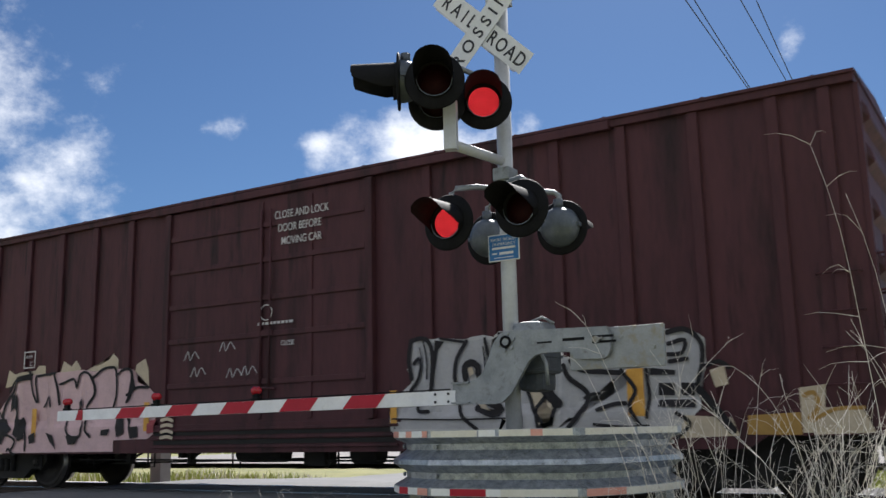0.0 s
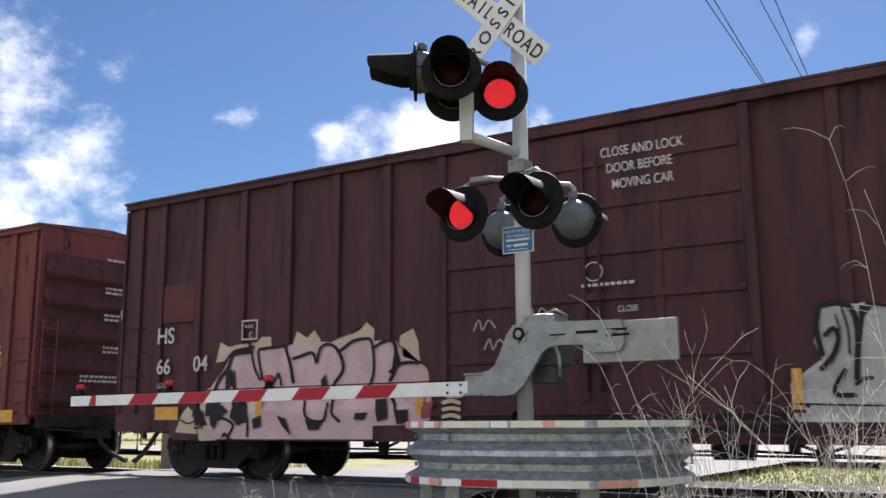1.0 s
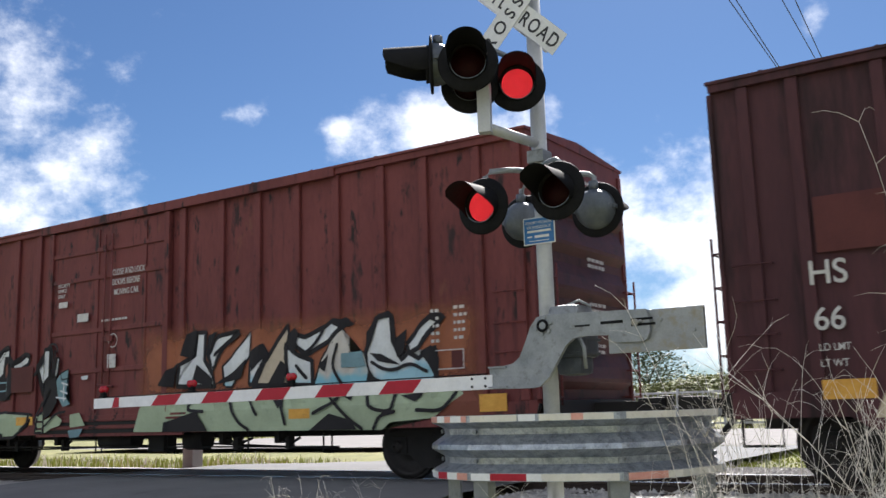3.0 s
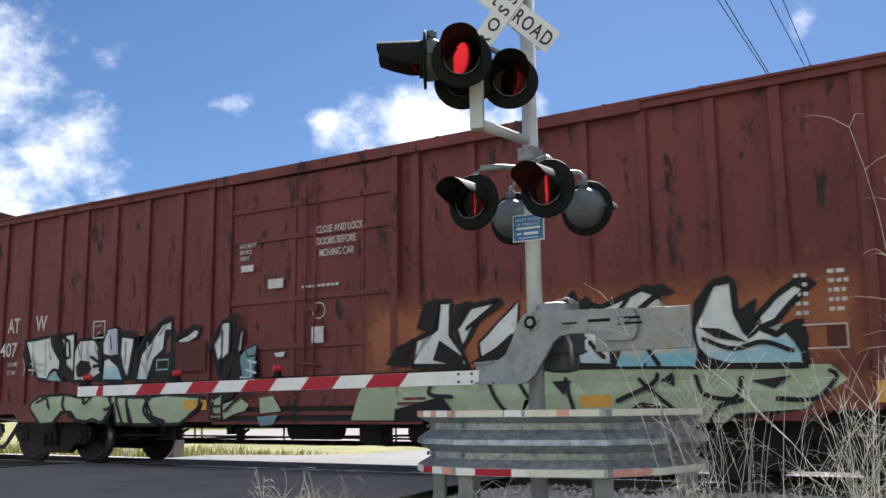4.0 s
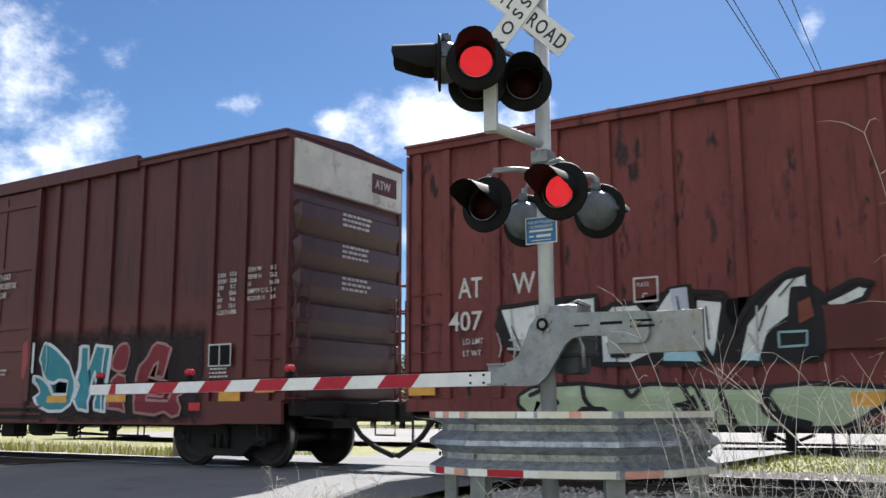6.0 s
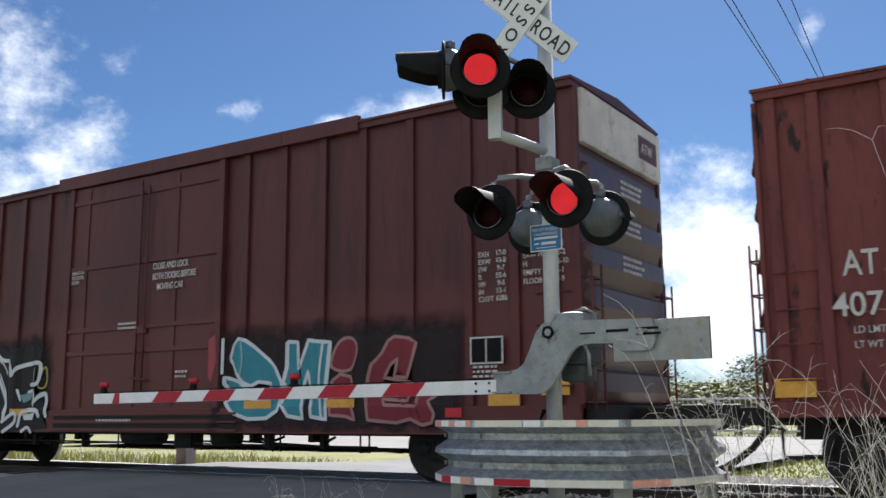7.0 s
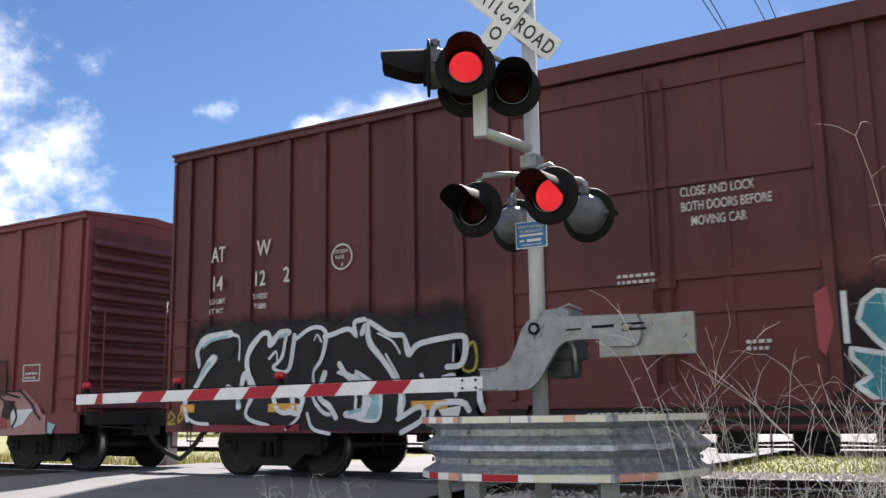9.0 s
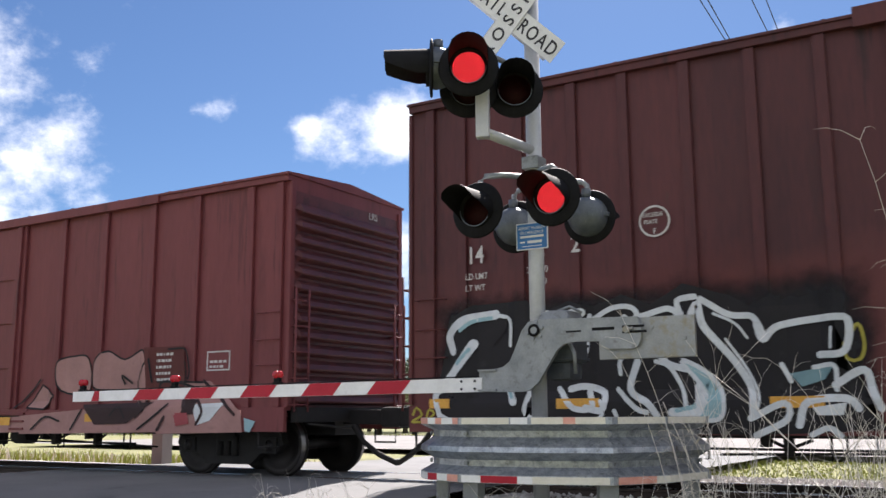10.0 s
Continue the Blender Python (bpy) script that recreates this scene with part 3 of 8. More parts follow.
def wheel_mesh():
    bm = bmesh.new()
    for s in (-1, 1):
        prof = [(0.0, 0.03), (0.10, 0.05), (0.13, 0.02), (0.33, -0.005), (0.36, 0.045), (0.452, 0.05), (0.457, -0.04), (0.49, -0.055), (0.485, -0.08), (0.38, -0.08), (0.13, -0.06), (0.09, -0.15), (0.0, -0.15)]
        start = len(bm.verts)
        lathe(bm, [(r, (h + 0.80) if s > 0 else -(h + 0.80)) for r, h in prof], sides=28)
        for f in bm.faces:
            r = max((v.co.x**2 + v.co.z**2) ** 0.5 for v in f.verts)
            if 0.44 < min((v.co.x**2 + v.co.z**2) ** 0.5 for v in f.verts) and r < 0.46:
                f.material_index = 1
        # bearing cap with three bolts, seen turning
        lathe(bm, [(0.0, s * 1.12), (0.085, s * 1.12), (0.095, s * 1.06), (0.095, s * 0.86)], sides=14)
        for k in range(3):
            a = 2 * math.pi * k / 3
            c = Vector((0.055 * math.cos(a), -s * 1.12, 0.055 * math.sin(a)))
            box(bm, c.x - 0.014, c.x + 0.014, c.y - 0.02, c.y + 0.02, c.z - 0.014, c.z + 0.014)
    tube(bm, [(0, -1.0, 0), (0, 1.0, 0)], 0.08, 12)
    bmesh.ops.recalc_face_normals(bm, faces=bm.faces[:])
    me = bpy.data.meshes.new("wheelset")
    bm.to_mesh(me)
    bm.free()
    me.materials.append(WHEEL_STEEL)
    me.materials.append(TREAD)
    return me


WHEELS = wheel_mesh()
WHEEL_R = 0.457


def truck_frame():
    """Cast side frames, bolster, springs and brake beam of one truck."""
    bm = bmesh.new()
    out = [(-1.10, 0.48), (-1.06, 0.64), (-0.72, 0.67), (-0.42, 0.84), (0.42, 0.84), (0.72, 0.67), (1.06, 0.64), (1.10, 0.48), (0.95, 0.33), (0.66, 0.34), (0.45, 0.17), (-0.45, 0.17), (-0.66, 0.34), (-0.95, 0.33)]
    for s in (-1, 1):
        y = s * 1.0
        prism(bm, out[:], y - 0.07, y + 0.07)
        for dx in (-0.16, 0, 0.16):
            tube(bm, [(dx, y - s * -0.09, 0.30), (dx, y + s * 0.09, 0.60)], 0.06, 8)
        for dx in (-0.84, 0.84):
            box(bm, dx - 0.15, dx + 0.15, y - 0.10, y + 0.10, 0.36, 0.58, 0.02)
        box(bm, -0.30, 0.30, y - 0.11, y + 0.11, 0.62, 0.74, 0.02)
    box(bm, -0.19, 0.19, -1.15, 1.15, 0.52, 0.74, 0.03)
    for dx in (-0.36, 0.36):
        box(bm, dx - 0.05, dx + 0.05, -0.85, 0.85, 0.22, 0.42)
    me = bpy.data.meshes.new("truck_frame")
    bm.to_mesh(me)
    bm.free()
    me.materials.append(GRIME_AND_SHADE)
    return me


TRUCK = truck_frame()
CARS = []


def boxcar(label, centre, length, eave, paint, posts, door, ribs, end_paint=None, door_lines=(), door_posts=(), end_sill=0.86, truck_at=6.2, track_step=0.05, rib_h=0.34, rib_d=0.10, rail_on=3.6, flat_ribs=False, sill_mid=0.66):
    car = empty("boxcar")
    tagged(car, label, "boxcar", "boxcars of the freight train")
    car.scale = (1, 0.94, 1)
    half = length / 2
    side = Side(posts, door, eave)
    body = boxes((-half, half, -1.54, 1.54, 0.98, eave - 0.02))
    part("body", body, paint, car)
    for s in (-1, 1):
        out = [(-half, end_sill), (-half + 1.2, end_sill), (-half + 1.4, sill_mid), (half - 1.4, sill_mid), (half - 1.2, end_sill), (half, end_sill), (half, 1.02), (-half, 1.02)]
        part("side_sill", prism(bmesh.new(), out, s * 1.575 - 0.035, s * 1.575 + 0.035), paint, car)
        part("top_chord", boxes((-half, half, *sorted((s * 1.53, s * 1.63)), eave - 0.11, eave), bevel=0.012), paint, car)
    bm = bmesh.new()
    sect = [(-1.66, eave - 0.02), (1.66, eave - 0.02), (1.66, eave + 0.015), (0.0, eave + 0.13), (-1.66, eave + 0.015)]
    a = [bm.verts.new((-half - 0.02, y, z)) for y, z in sect]
    b = [bm.verts.new((half + 0.02, y, z)) for y, z in sect]
    bm.faces.new(a), bm.faces.new(b[::-1])
    for i in range(5):
        bm.faces.new((a[i], b[i], b[(i + 1) % 5], a[(i + 1) % 5]))
    x = -half + 0.6
    while x < half - 0.3:
        for s in (-1, 1):
            tube(bm, [(x, s * 1.6, eave + 0.02), (x, 0, eave + 0.13)], 0.03, 6)
        x += 1.21
    bmesh.ops.recalc_face_normals(bm, faces=bm.faces[:])
    part("roof", bm, paint, car)
    # side posts, both sides, on one mesh
    pm = boxes((-0.065, 0.065, -0.06, 0.0, 1.02, eave - 0.11), bevel=0.014)
    me = bpy.data.meshes.new("side_post")
    pm.to_mesh(me)
    pm.free()
    me.materials.append(paint)
    for x in posts:
        share("side_post", me, (x, -1.54, 0), car)
        share("side_post", me, (-x, 1.54, 0), car, (0, 0, math.pi))
    # doors
    for s, d in ((-1, door), (1, (-door[1], -door[0]))):
        leaf = part("door", boxes((d[0], d[1], *sorted((s * 1.54, s * 1.60)), 1.03, eave - 0.16), bevel=0.006), paint, car)
        for z in door_lines:
            part("door_rib", boxes((d[0] + 0.07, d[1] - 0.07, *sorted((s * 1.60, s * 1.635)), z - 0.04, z + 0.04), bevel=0.012), paint, leaf)
        for x in door_posts:
            part("door_stile", boxes((s * -x - 0.05, s * -x + 0.05, *sorted((s * 1.60, s * 1.622)), 1.08, eave - 0.22), bevel=0.01), paint, leaf)
        for x in d:
            part("door_frame", boxes((x - 0.06, x + 0.06, *sorted((s * 1.55, s * 1.65)), 1.05, eave - 0.15), bevel=0.012), paint, car)
        if s < 0:
            bm = bmesh.new()
            mid = d[0] + (d[1] - d[0]) * 0.53
            for dx in (-0.09, 0.09):
                tube(bm, [(mid + dx, -1.655, 1.2), (mid + dx, -1.655, eave - 0.35)], 0.016, 8)
            tube(bm, [(mid - 0.2, -1.665, 1.55), (mid + 0.22, -1.665, 1.5)], 0.018, 8)
            box(bm, mid - 0.14, mid + 0.14, -1.66, -1.62, 2.28, 2.36)
            part("lock_rod", bm, paint, leaf)
        bm = boxes((d[0] - 0.10 * (d[1] - d[0]), d[1] + rail_on, *sorted((s * 1.57, s * 1.67)), eave - 0.14, eave - 0.14 + 0.09 + track_step), bevel=0.01)
        part("door_rail", bm, paint, car)
        bm = boxes((d[0] - 0.3, d[1] + 0.5, *sorted((s * 1.57, s * 1.618)), 0.97, 1.035), bevel=0.01)
        part("door_sill", bm, paint, car)
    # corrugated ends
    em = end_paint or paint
    rm = bmesh.new()
    prof = [(0.0, -rib_h / 2), (rib_d * 0.93, -rib_h * 0.30), (rib_d, -rib_h * 0.20), (rib_d * 0.72, rib_h * 0.12), (0.0, rib_h / 2)]
    if flat_ribs:
        prof = [(0.0, -0.36), (rib_d, -0.115), (rib_d, 0.0), (rib_d, 0.115), (0.0, 0.17)]
    a = [rm.verts.new((p, -1.36, q)) for p, q in prof]
    b = [rm.verts.new((p, 1.36, q)) for p, q in prof]
    e0, e1 = rm.verts.new((0, -1.47, 0)), rm.verts.new((0, 1.47, 0))
    for i in range(4):
        rm.faces.new((a[i], b[i], b[i + 1], a[i + 1]))
        rm.faces.new((a[i], a[i + 1], e0)), rm.faces.new((b[i + 1], b[i], e1))
    bmesh.ops.recalc_face_normals(rm, faces=rm.faces[:])
    me = bpy.data.meshes.new("end_rib")
    rm.to_mesh(me)
    rm.free()
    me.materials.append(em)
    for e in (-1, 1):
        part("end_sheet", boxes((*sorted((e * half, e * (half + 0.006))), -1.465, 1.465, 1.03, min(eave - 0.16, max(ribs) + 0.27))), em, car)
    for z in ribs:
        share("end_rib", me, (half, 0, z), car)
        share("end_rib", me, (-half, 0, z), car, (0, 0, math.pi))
    # corner posts, ladders and steps
    for e in (-1, 1):
        for s in (-1, 1):
            part("corner_post", boxes((*sorted((e * (half - 0.02), e * (half + 0.035))), *sorted((s * 1.47, s * 1.575)), 1.03, eave - 0.12), bevel=0.01), paint, car)
        for s in (-1, 1):
            y, x = s * 1.36, e * (half + 0.16 if rib_d > 0.1 else half + 0.12)
            bm = bmesh.new()
            for dy in (-0.16, 0.16):
                tube(bm, [(x, y + dy, 0.95), (x, y + dy, 2.75)], 0.016, 6)
            ladder = part("end_ladder", bm, paint, car)
            for z in np.arange(1.05, 2.75, 0.38):
                part("rung", tube(bmesh.new(), [(e * half, y - 0.16, z), (x, y - 0.16, z), (x, y + 0.16, z), (e * half, y + 0.16, z)], 0.013, 6), paint, ladder)
            for z in (1.25, 1.63, 2.0, 2.4):
                x0, x1 = e * (half - 0.12), e * (half - 0.55)
                part("grab_iron", tube(bmesh.new(), [(x0, s * 1.55, z), (x0, s * 1.64, z), (x1, s * 1.64, z), (x1, s * 1.55, z)], 0.011, 6), paint, car)
            x0, x1 = e * (half - 0.08), e * (half - 0.50)
            part("sill_step", tube(bmesh.new(), [(x0, s * 1.56, end_sill + 0.02), (x0, s * 1.56, 0.45), (x1, s * 1.56, 0.45), (x1, s * 1.56, end_sill + 0.02)], 0.02, 6), GRIME_AND_SHADE, car)
        bm = bmesh.new()
        box(bm, *sorted((e * (half - 0.1), e * (half + 0.78))), -0.11, 0.11, 0.76, 0.98, 0.02)
        box(bm, *sorted((e * (half + 0.74), e * (half + 1.08))), -0.17, 0.15, 0.72, 1.02, 0.05)
        box(bm, *sorted((e * (half + 0.98), e * (half + 1.16))), -0.02, 0.14, 0.70, 1.04, 0.04)
        box(bm, *sorted((e * half, e * (half + 0.12))), -1.45, 1.45, 0.80, 1.02, 0.02)
        part("coupler", bm, GRIME_AND_SHADE, car)
        bm = bmesh.new()
        tube(bm, [(e * (half + 0.35), -0.32, 0.74), (e * (half + 0.55), -0.33, 0.50), (e * (half + 0.80), -0.28, 0.32), (e * (half + 1.06), -0.20, 0.20), (e * (half + 1.10), -0.20, 0.22)], 0.042, 8)
        tube(bm, [(e * (half + 0.20), -1.3, 0.78), (e * (half + 0.20), -0.1, 0.70)], 0.018, 6)
        part("air_hose", bm, GRIME_AND_SHADE, car)
    # underframe
    bm = boxes((-half, half, -0.33, 0.33, 0.60, 0.99), bevel=0.02)
    part("centre_sill", bm, GRIME_AND_SHADE, car)
    for x in np.arange(-half + 2.6, half - 2.5, 1.6):
        part("cross_bearer", boxes((x - 0.06, x + 0.06, -1.53, 1.53, 0.74, 0.97)), GRIME_AND_SHADE, car)
    bm = bmesh.new()
    tube(bm, [(-4.6, -1.05, 0.50), (4.6, -1.05, 0.46)], 0.016, 6)
    tube(bm, [(-4.2, -0.7, 0.42), (1.6, -0.8, 0.52), (4.8, -0.75, 0.40)], 0.018, 6)
    for x in (-4.4, -2.9, -1.0, 0.9, 2.6, 4.3):
        tube(bm, [(x, -1.05, 0.78), (x, -1.05, 0.38), (x + 0.16, -1.05, 0.38), (x + 0.16, -1.05, 0.78)], 0.015, 6)
    part("brake_rigging", bm, GRIME_AND_SHADE, car)
    part("air_reservoir", tube(bmesh.new(), [(-0.9, -0.95, 0.60), (0.0, -0.95, 0.60)], 0.15, 16), GRIME_AND_SHADE, car)
    part("brake_cylinder", tube(bmesh.new(), [(1.3, -0.95, 0.58), (1.75, -0.95, 0.58)], 0.16, 14), GRIME_AND_SHADE, car)
    for x, w in ((-3.6, 0.5), (-2.1, 0.34), (2.2, 0.6), (3.4, 0.4)):
        bm = tube(bmesh.new(), [(x, -1.0, 0.62), (x + w * 0.5, -1.02, 0.50), (x + w, -1.0, 0.60)], 0.022, 6)
        box(bm, x + w * 0.4, x + w * 0.6, -1.08, -0.94, 0.42, 0.62, 0.01)
        box(bm, x - 0.05, x + 0.05, -1.1, -0.9, 0.52, 0.72, 0.01)
        part("brake_lever", bm, GRIME_AND_SHADE, car)
    for z in (0.70, 0.83, 0.955):
        part("sill_channel", boxes((door[0] - 0.25, door[1] + 0.45, -1.645, -1.611, z - 0.018, z + 0.018), bevel=0.006), paint, car)
    # flat black strips paint the shade and grease of recesses under the door
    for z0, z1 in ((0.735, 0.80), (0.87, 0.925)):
        part("sill_shade_strip", boxes((door[0] - 0.2, door[1] + 0.4, -1.619, -1.612, z0, z1)), GRIME_AND_SHADE, car)
    part("control_valve", boxes((0.45, 0.85, -1.1, -0.8, 0.40, 0.75), bevel=0.03), GRIME_AND_SHADE, car)
    wheels = []
    for e in (-1, 1):
        share("truck_frame", TRUCK, (e * truck_at, 0, 0), car)
        for dx in (-0.84, 0.84):
            wheels.append((share("wheelset", WHEELS, (e * truck_at + dx, 0, WHEEL_R), car), e * truck_at + dx))
    CARS.append((car, centre, wheels))
    return car, side


def plate(car, side, x0, x1, z0, z1, mat, name="reflector", lift=0.012, label=""):
    y = side.front(x0, x1, z0) - lift
    return part(name, boxes((x0, x1, y, y + 0.004, z0, z1)), mat, car, label)


def words(car, side, body, size, x, z, mat=None, widen=0.85, spacing=1.0):
    y = side.front(x, x + size * widen * 0.62 * max(len(row) for row in body.split("\n")), z) - 0.006
    return lettering("stencil", body, size, mat or LETTER, car, (x, y, z), widen=widen, spacing=spacing, bold=0.010 if size > 0.2 else 0.003)


def fine_print(car, side, x0, z0, rows, width, pitch=0.075, mat=None):
    """Lines of writing too small to read: plain bars."""
    bm = bmesh.new()
    y = side.front(x0, x0 + width, z0) - 0.006
    for r in range(rows):
        x = x0
        while x < x0 + width * (0.75 + 0.25 * random.random()):
            w = random.uniform(0.03, 0.075)
            box(bm, x, x + w, y, y + 0.003, z0 - r * pitch, z0 - r * pitch + min(pitch * 0.5, 0.042))
            x += w + 0.025
    return tagged(part("fine_print", bm, mat or LETTER, car, "rows of small white stencilled data"), kind="stuff")


def end_print(car, x, y0, z0, rows, width):
    """Small writing on a car's leading end: plain bars."""
    bm = bmesh.new()
    for r in range(rows):
        y = y0
        while y < y0 + width:
            w = random.uniform(0.05, 0.14)
            box(bm, x, x + 0.003, y, y + w, z0 - r * 0.085, z0 - r * 0.085 + 0.045)
            y += w + 0.03
    return tagged(part("fine_print", bm, LETTER, car, "rows of small white stencilled data"), kind="stuff")


def frame_mark(car, side, x0, x1, z0, z1, t=0.022):
    y = side.front(x0, x1, z0) - 0.008
    bm = boxes((x0, x1, y, y + 0.003, z0, z0 + t), (x0, x1, y, y + 0.003, z1 - t, z1), (x0, x0 + t, y, y + 0.003, z0 + t, z1 - t), (x1 - t, x1, y, y + 0.003, z0 + t, z1 - t))
    return part("plate_mark", bm, LETTER, car)


def ring_mark(car, side, x, z, r):
    bm = bmesh.new()
    y = side.front(x - r, x + r, z) - 0.008
    for k in range(28):
        a0, a1 = 2 * math.pi * k / 28, 2 * math.pi * (k + 1) / 28
        bm.faces.new([bm.verts.new((x + q * math.cos(a), y, z + q * math.sin(a))) for q, a in ((r, a0), (r, a1), (r * 0.88, a1), (r * 0.88, a0))])
    return part("ring_mark", bm, LETTER, car)


# first car: dark brown, silver and pink graffiti
car, side = boxcar("dark brown weathered boxcar with pink and silver graffiti", -10.06, 16.74, 4.53, PAINT_DARK,
                   [-8.0, -7.46, -6.59, -5.65, -4.73, -3.83, -2.92, 2.95, 3.9, 4.85, 5.73, 6.61, 7.5, 8.05], (-1.98, 2.02), [1.35, 1.93, 2.51, 3.09, 3.67, 4.15],
                   door_lines=(1.62, 2.31, 2.85, 3.42, 3.95), door_posts=(0.0, 0.95), track_step=0.02, end_sill=0.74, sill_mid=0.61, truck_at=6.6)
words(car, side, "CLOSE AND LOCK\n  DOOR BEFORE\n    MOVING CAR", 0.165, 0.30, 4.0, spacing=1.22, widen=0.74)
words(car, side, "HS", 0.36, -7.47, 2.12, widen=0.95)
words(car, side, "66", 0.34, -7.45, 1.64, widen=0.95)
words(car, side, "04", 0.34, -6.62, 1.66, widen=0.95)
words(car, side, "OPEN", 0.10, 0.06, 2.28)
words(car, side, "CLOSE", 0.10, 0.45, 2.12)
ring_mark(car, side, 0.16, 2.62, 0.12)
frame_mark(car, side, -5.60, -5.28, 2.09, 2.39)
words(car, side, "PLATE", 0.075, -5.56, 2.27)
words(car, side, "C", 0.12, -5.49, 2.13)
fine_print(car, side, 0.0, 2.44, 1, 0.8)
words(car, side, "LD LMT\nLT WT", 0.11, -7.42, 1.42, spacing=1.5)
plate(car, side, -7.42, -6.90, 0.92, 1.12, YELLOW)
plate(car, side, -5.26, -5.14, 0.90, 1.38, YELLOW)
plate(car, side, -2.42, -2.30, 0.95, 1.40, YELLOW)
plate(car, side, 2.35, 2.45, 0.95, 1.40, YELLOW)
plate(car, side, 5.66, 5.86, 0.98, 1.52, YELLOW)
plate(car, side, -7.35, -6.65, 2.45, 3.05, PATCH_RED, "paint_patch", 0.003)
sp = Spray(side)
sp.fill([(-6.18, 1.78), (-6.1, 2.09), (-5.92, 2.01), (-5.34, 2.05), (-5.25, 2.13), (-5.06, 2.12), (-5.05, 1.9)], SP_CREAM, -0.4)
sp.fill([(-4.61, 1.95), (-4.55, 2.17), (-4.36, 2.07), (-4.23, 2.17), (-4.1, 2.02), (-4.28, 1.85)], SP_CREAM, -0.4)
sp.fill([(-3.88, 1.97), (-3.4, 2.13), (-3.29, 2.23), (-3.16, 2.13), (-3.16, 1.92)], SP_CREAM, -0.4)
sp.fill([(-2.83, 1.5), (-2.71, 2.02), (-2.51, 2.1), (-2.43, 1.93), (-2.39, 1.56)], SP_CREAM, -0.4)
sp.fill([(-5.28, 1.91), (-5.21, 2.07), (-5.11, 1.74), (-5.2, 1.62)], SP_CREAM, -0.4)
sp.fill([(-6.32, 1.36), (-6, 1.67), (-5.86, 1.89), (-5.34, 1.98), (-4.64, 1.98), (-4.03, 2), (-3.69, 1.95), (-3.42, 2), (-3.19, 1.97), (-2.78, 1.95), (-2.67, 1.73), (-2.39, 1.64), (-2.27, 1.54), (-2.22, 1.2), (-2.19, 0.9), (-2.33, 0.83), (-3.12, 0.82), (-3.12, 0.64), (-6.13, 0.63), (-6.3, 0.94)], SP_PINK, 0)
sp.stroke([(-6, 1.71), (-5.84, 1.89), (-5.58, 1.95), (-5.38, 1.98)], 0.045, SP_BLACK, 3)
sp.stroke([(-5.46, 2.04), (-5.36, 1.69), (-5.24, 1.5)], 0.045, SP_BLACK, 3)
sp.stroke([(-5.19, 1.5), (-5.29, 1.9), (-5.16, 1.95), (-4.9, 1.96), (-4.67, 1.97)], 0.045, SP_BLACK, 3)
sp.stroke([(-4.71, 1.97), (-4.62, 1.72), (-4.57, 1.44)], 0.045, SP_BLACK, 3)
sp.stroke([(-4.57, 1.78), (-4.24, 1.85), (-4.16, 1.7), (-4.07, 1.93), (-3.78, 1.91), (-3.66, 1.61), (-3.8, 1.37)], 0.045, SP_BLACK, 3)
sp.stroke([(-3.73, 1.83), (-3.53, 1.97), (-3.29, 2), (-3.18, 1.95), (-3.14, 1.59), (-3.2, 1.37)], 0.045, SP_BLACK, 3)
sp.stroke([(-3.17, 1.87), (-2.8, 1.94), (-2.77, 1.58), (-2.83, 1.42)], 0.045, SP_BLACK, 3)
sp.stroke([(-2.83, 1.53), (-2.67, 1.64), (-2.39, 1.64)], 0.045, SP_BLACK, 3)
sp.stroke([(-6.14, 0.89), (-5.92, 0.94), (-5.69, 0.84), (-5.78, 0.68)], 0.045, SP_BLACK, 3)
sp.stroke([(-5.53, 1.22), (-5.41, 0.94), (-5.4, 0.68)], 0.045, SP_BLACK, 3)
sp.stroke([(-4.37, 1.2), (-4.26, 0.93), (-3.97, 0.89), (-3.91, 1.12)], 0.045, SP_BLACK, 3)
sp.stroke([(-3.8, 1.23), (-3.82, 1), (-3.68, 0.88)], 0.045, SP_BLACK, 3)
sp.stroke([(-2.8, 1.17), (-2.74, 1.03), (-2.69, 0.86)], 0.045, SP_BLACK, 3)
sp.stroke([(-5, 1.41), (-4.84, 1.57), (-4.76, 1.41)], 0.045, SP_BLACK, 3)
sp.fill([(-2.76, 1.9), (-2.69, 1.66), (-2.83, 1.4), (-2.8, 1.65)], SP_BLACK, 3.4)
sp.fill([(-5.93, 1.62), (-5.79, 1.68), (-5.75, 1.46), (-5.94, 1.34)], SP_BLACK, 3.4)
sp.fill([(-4.07, 1.45), (-3.97, 1.54), (-3.91, 1.42), (-4.03, 1.3)], SP_BLACK, 3.4)
sp.fill([(-5.78, 1.22), (-5.49, 1.21), (-5.43, 0.87), (-5.63, 0.84)], SP_BLACK, 3.4)
sp.fill([(-5.31, 0.92), (-5.14, 0.98), (-5.13, 0.82), (-5.28, 0.78)], SP_BLACK, 3.4)
sp.fill([(-3.41, 0.99), (-3.2, 1), (-3.25, 0.9), (-3.42, 0.9)], SP_BLACK, 3.4)
sp.fill([(-3.1, 1.17), (-2.88, 1.18), (-2.86, 0.92), (-3.03, 0.87)], SP_BLACK, 3.4)
sp.fill([(-2.76, 1.02), (-2.53, 1.03), (-2.53, 0.86), (-2.71, 0.84)], SP_BLACK, 3.4)
sp.fill([(-4.83, 0.97), (-4.65, 0.92), (-4.54, 0.68), (-4.71, 0.81)], SP_BLACK, 3.4)
sp.fill([(-6.33, 1.23), (-6.04, 1.22), (-5.98, 1.02), (-6.26, 0.96)], SP_BLACK, 3.4)
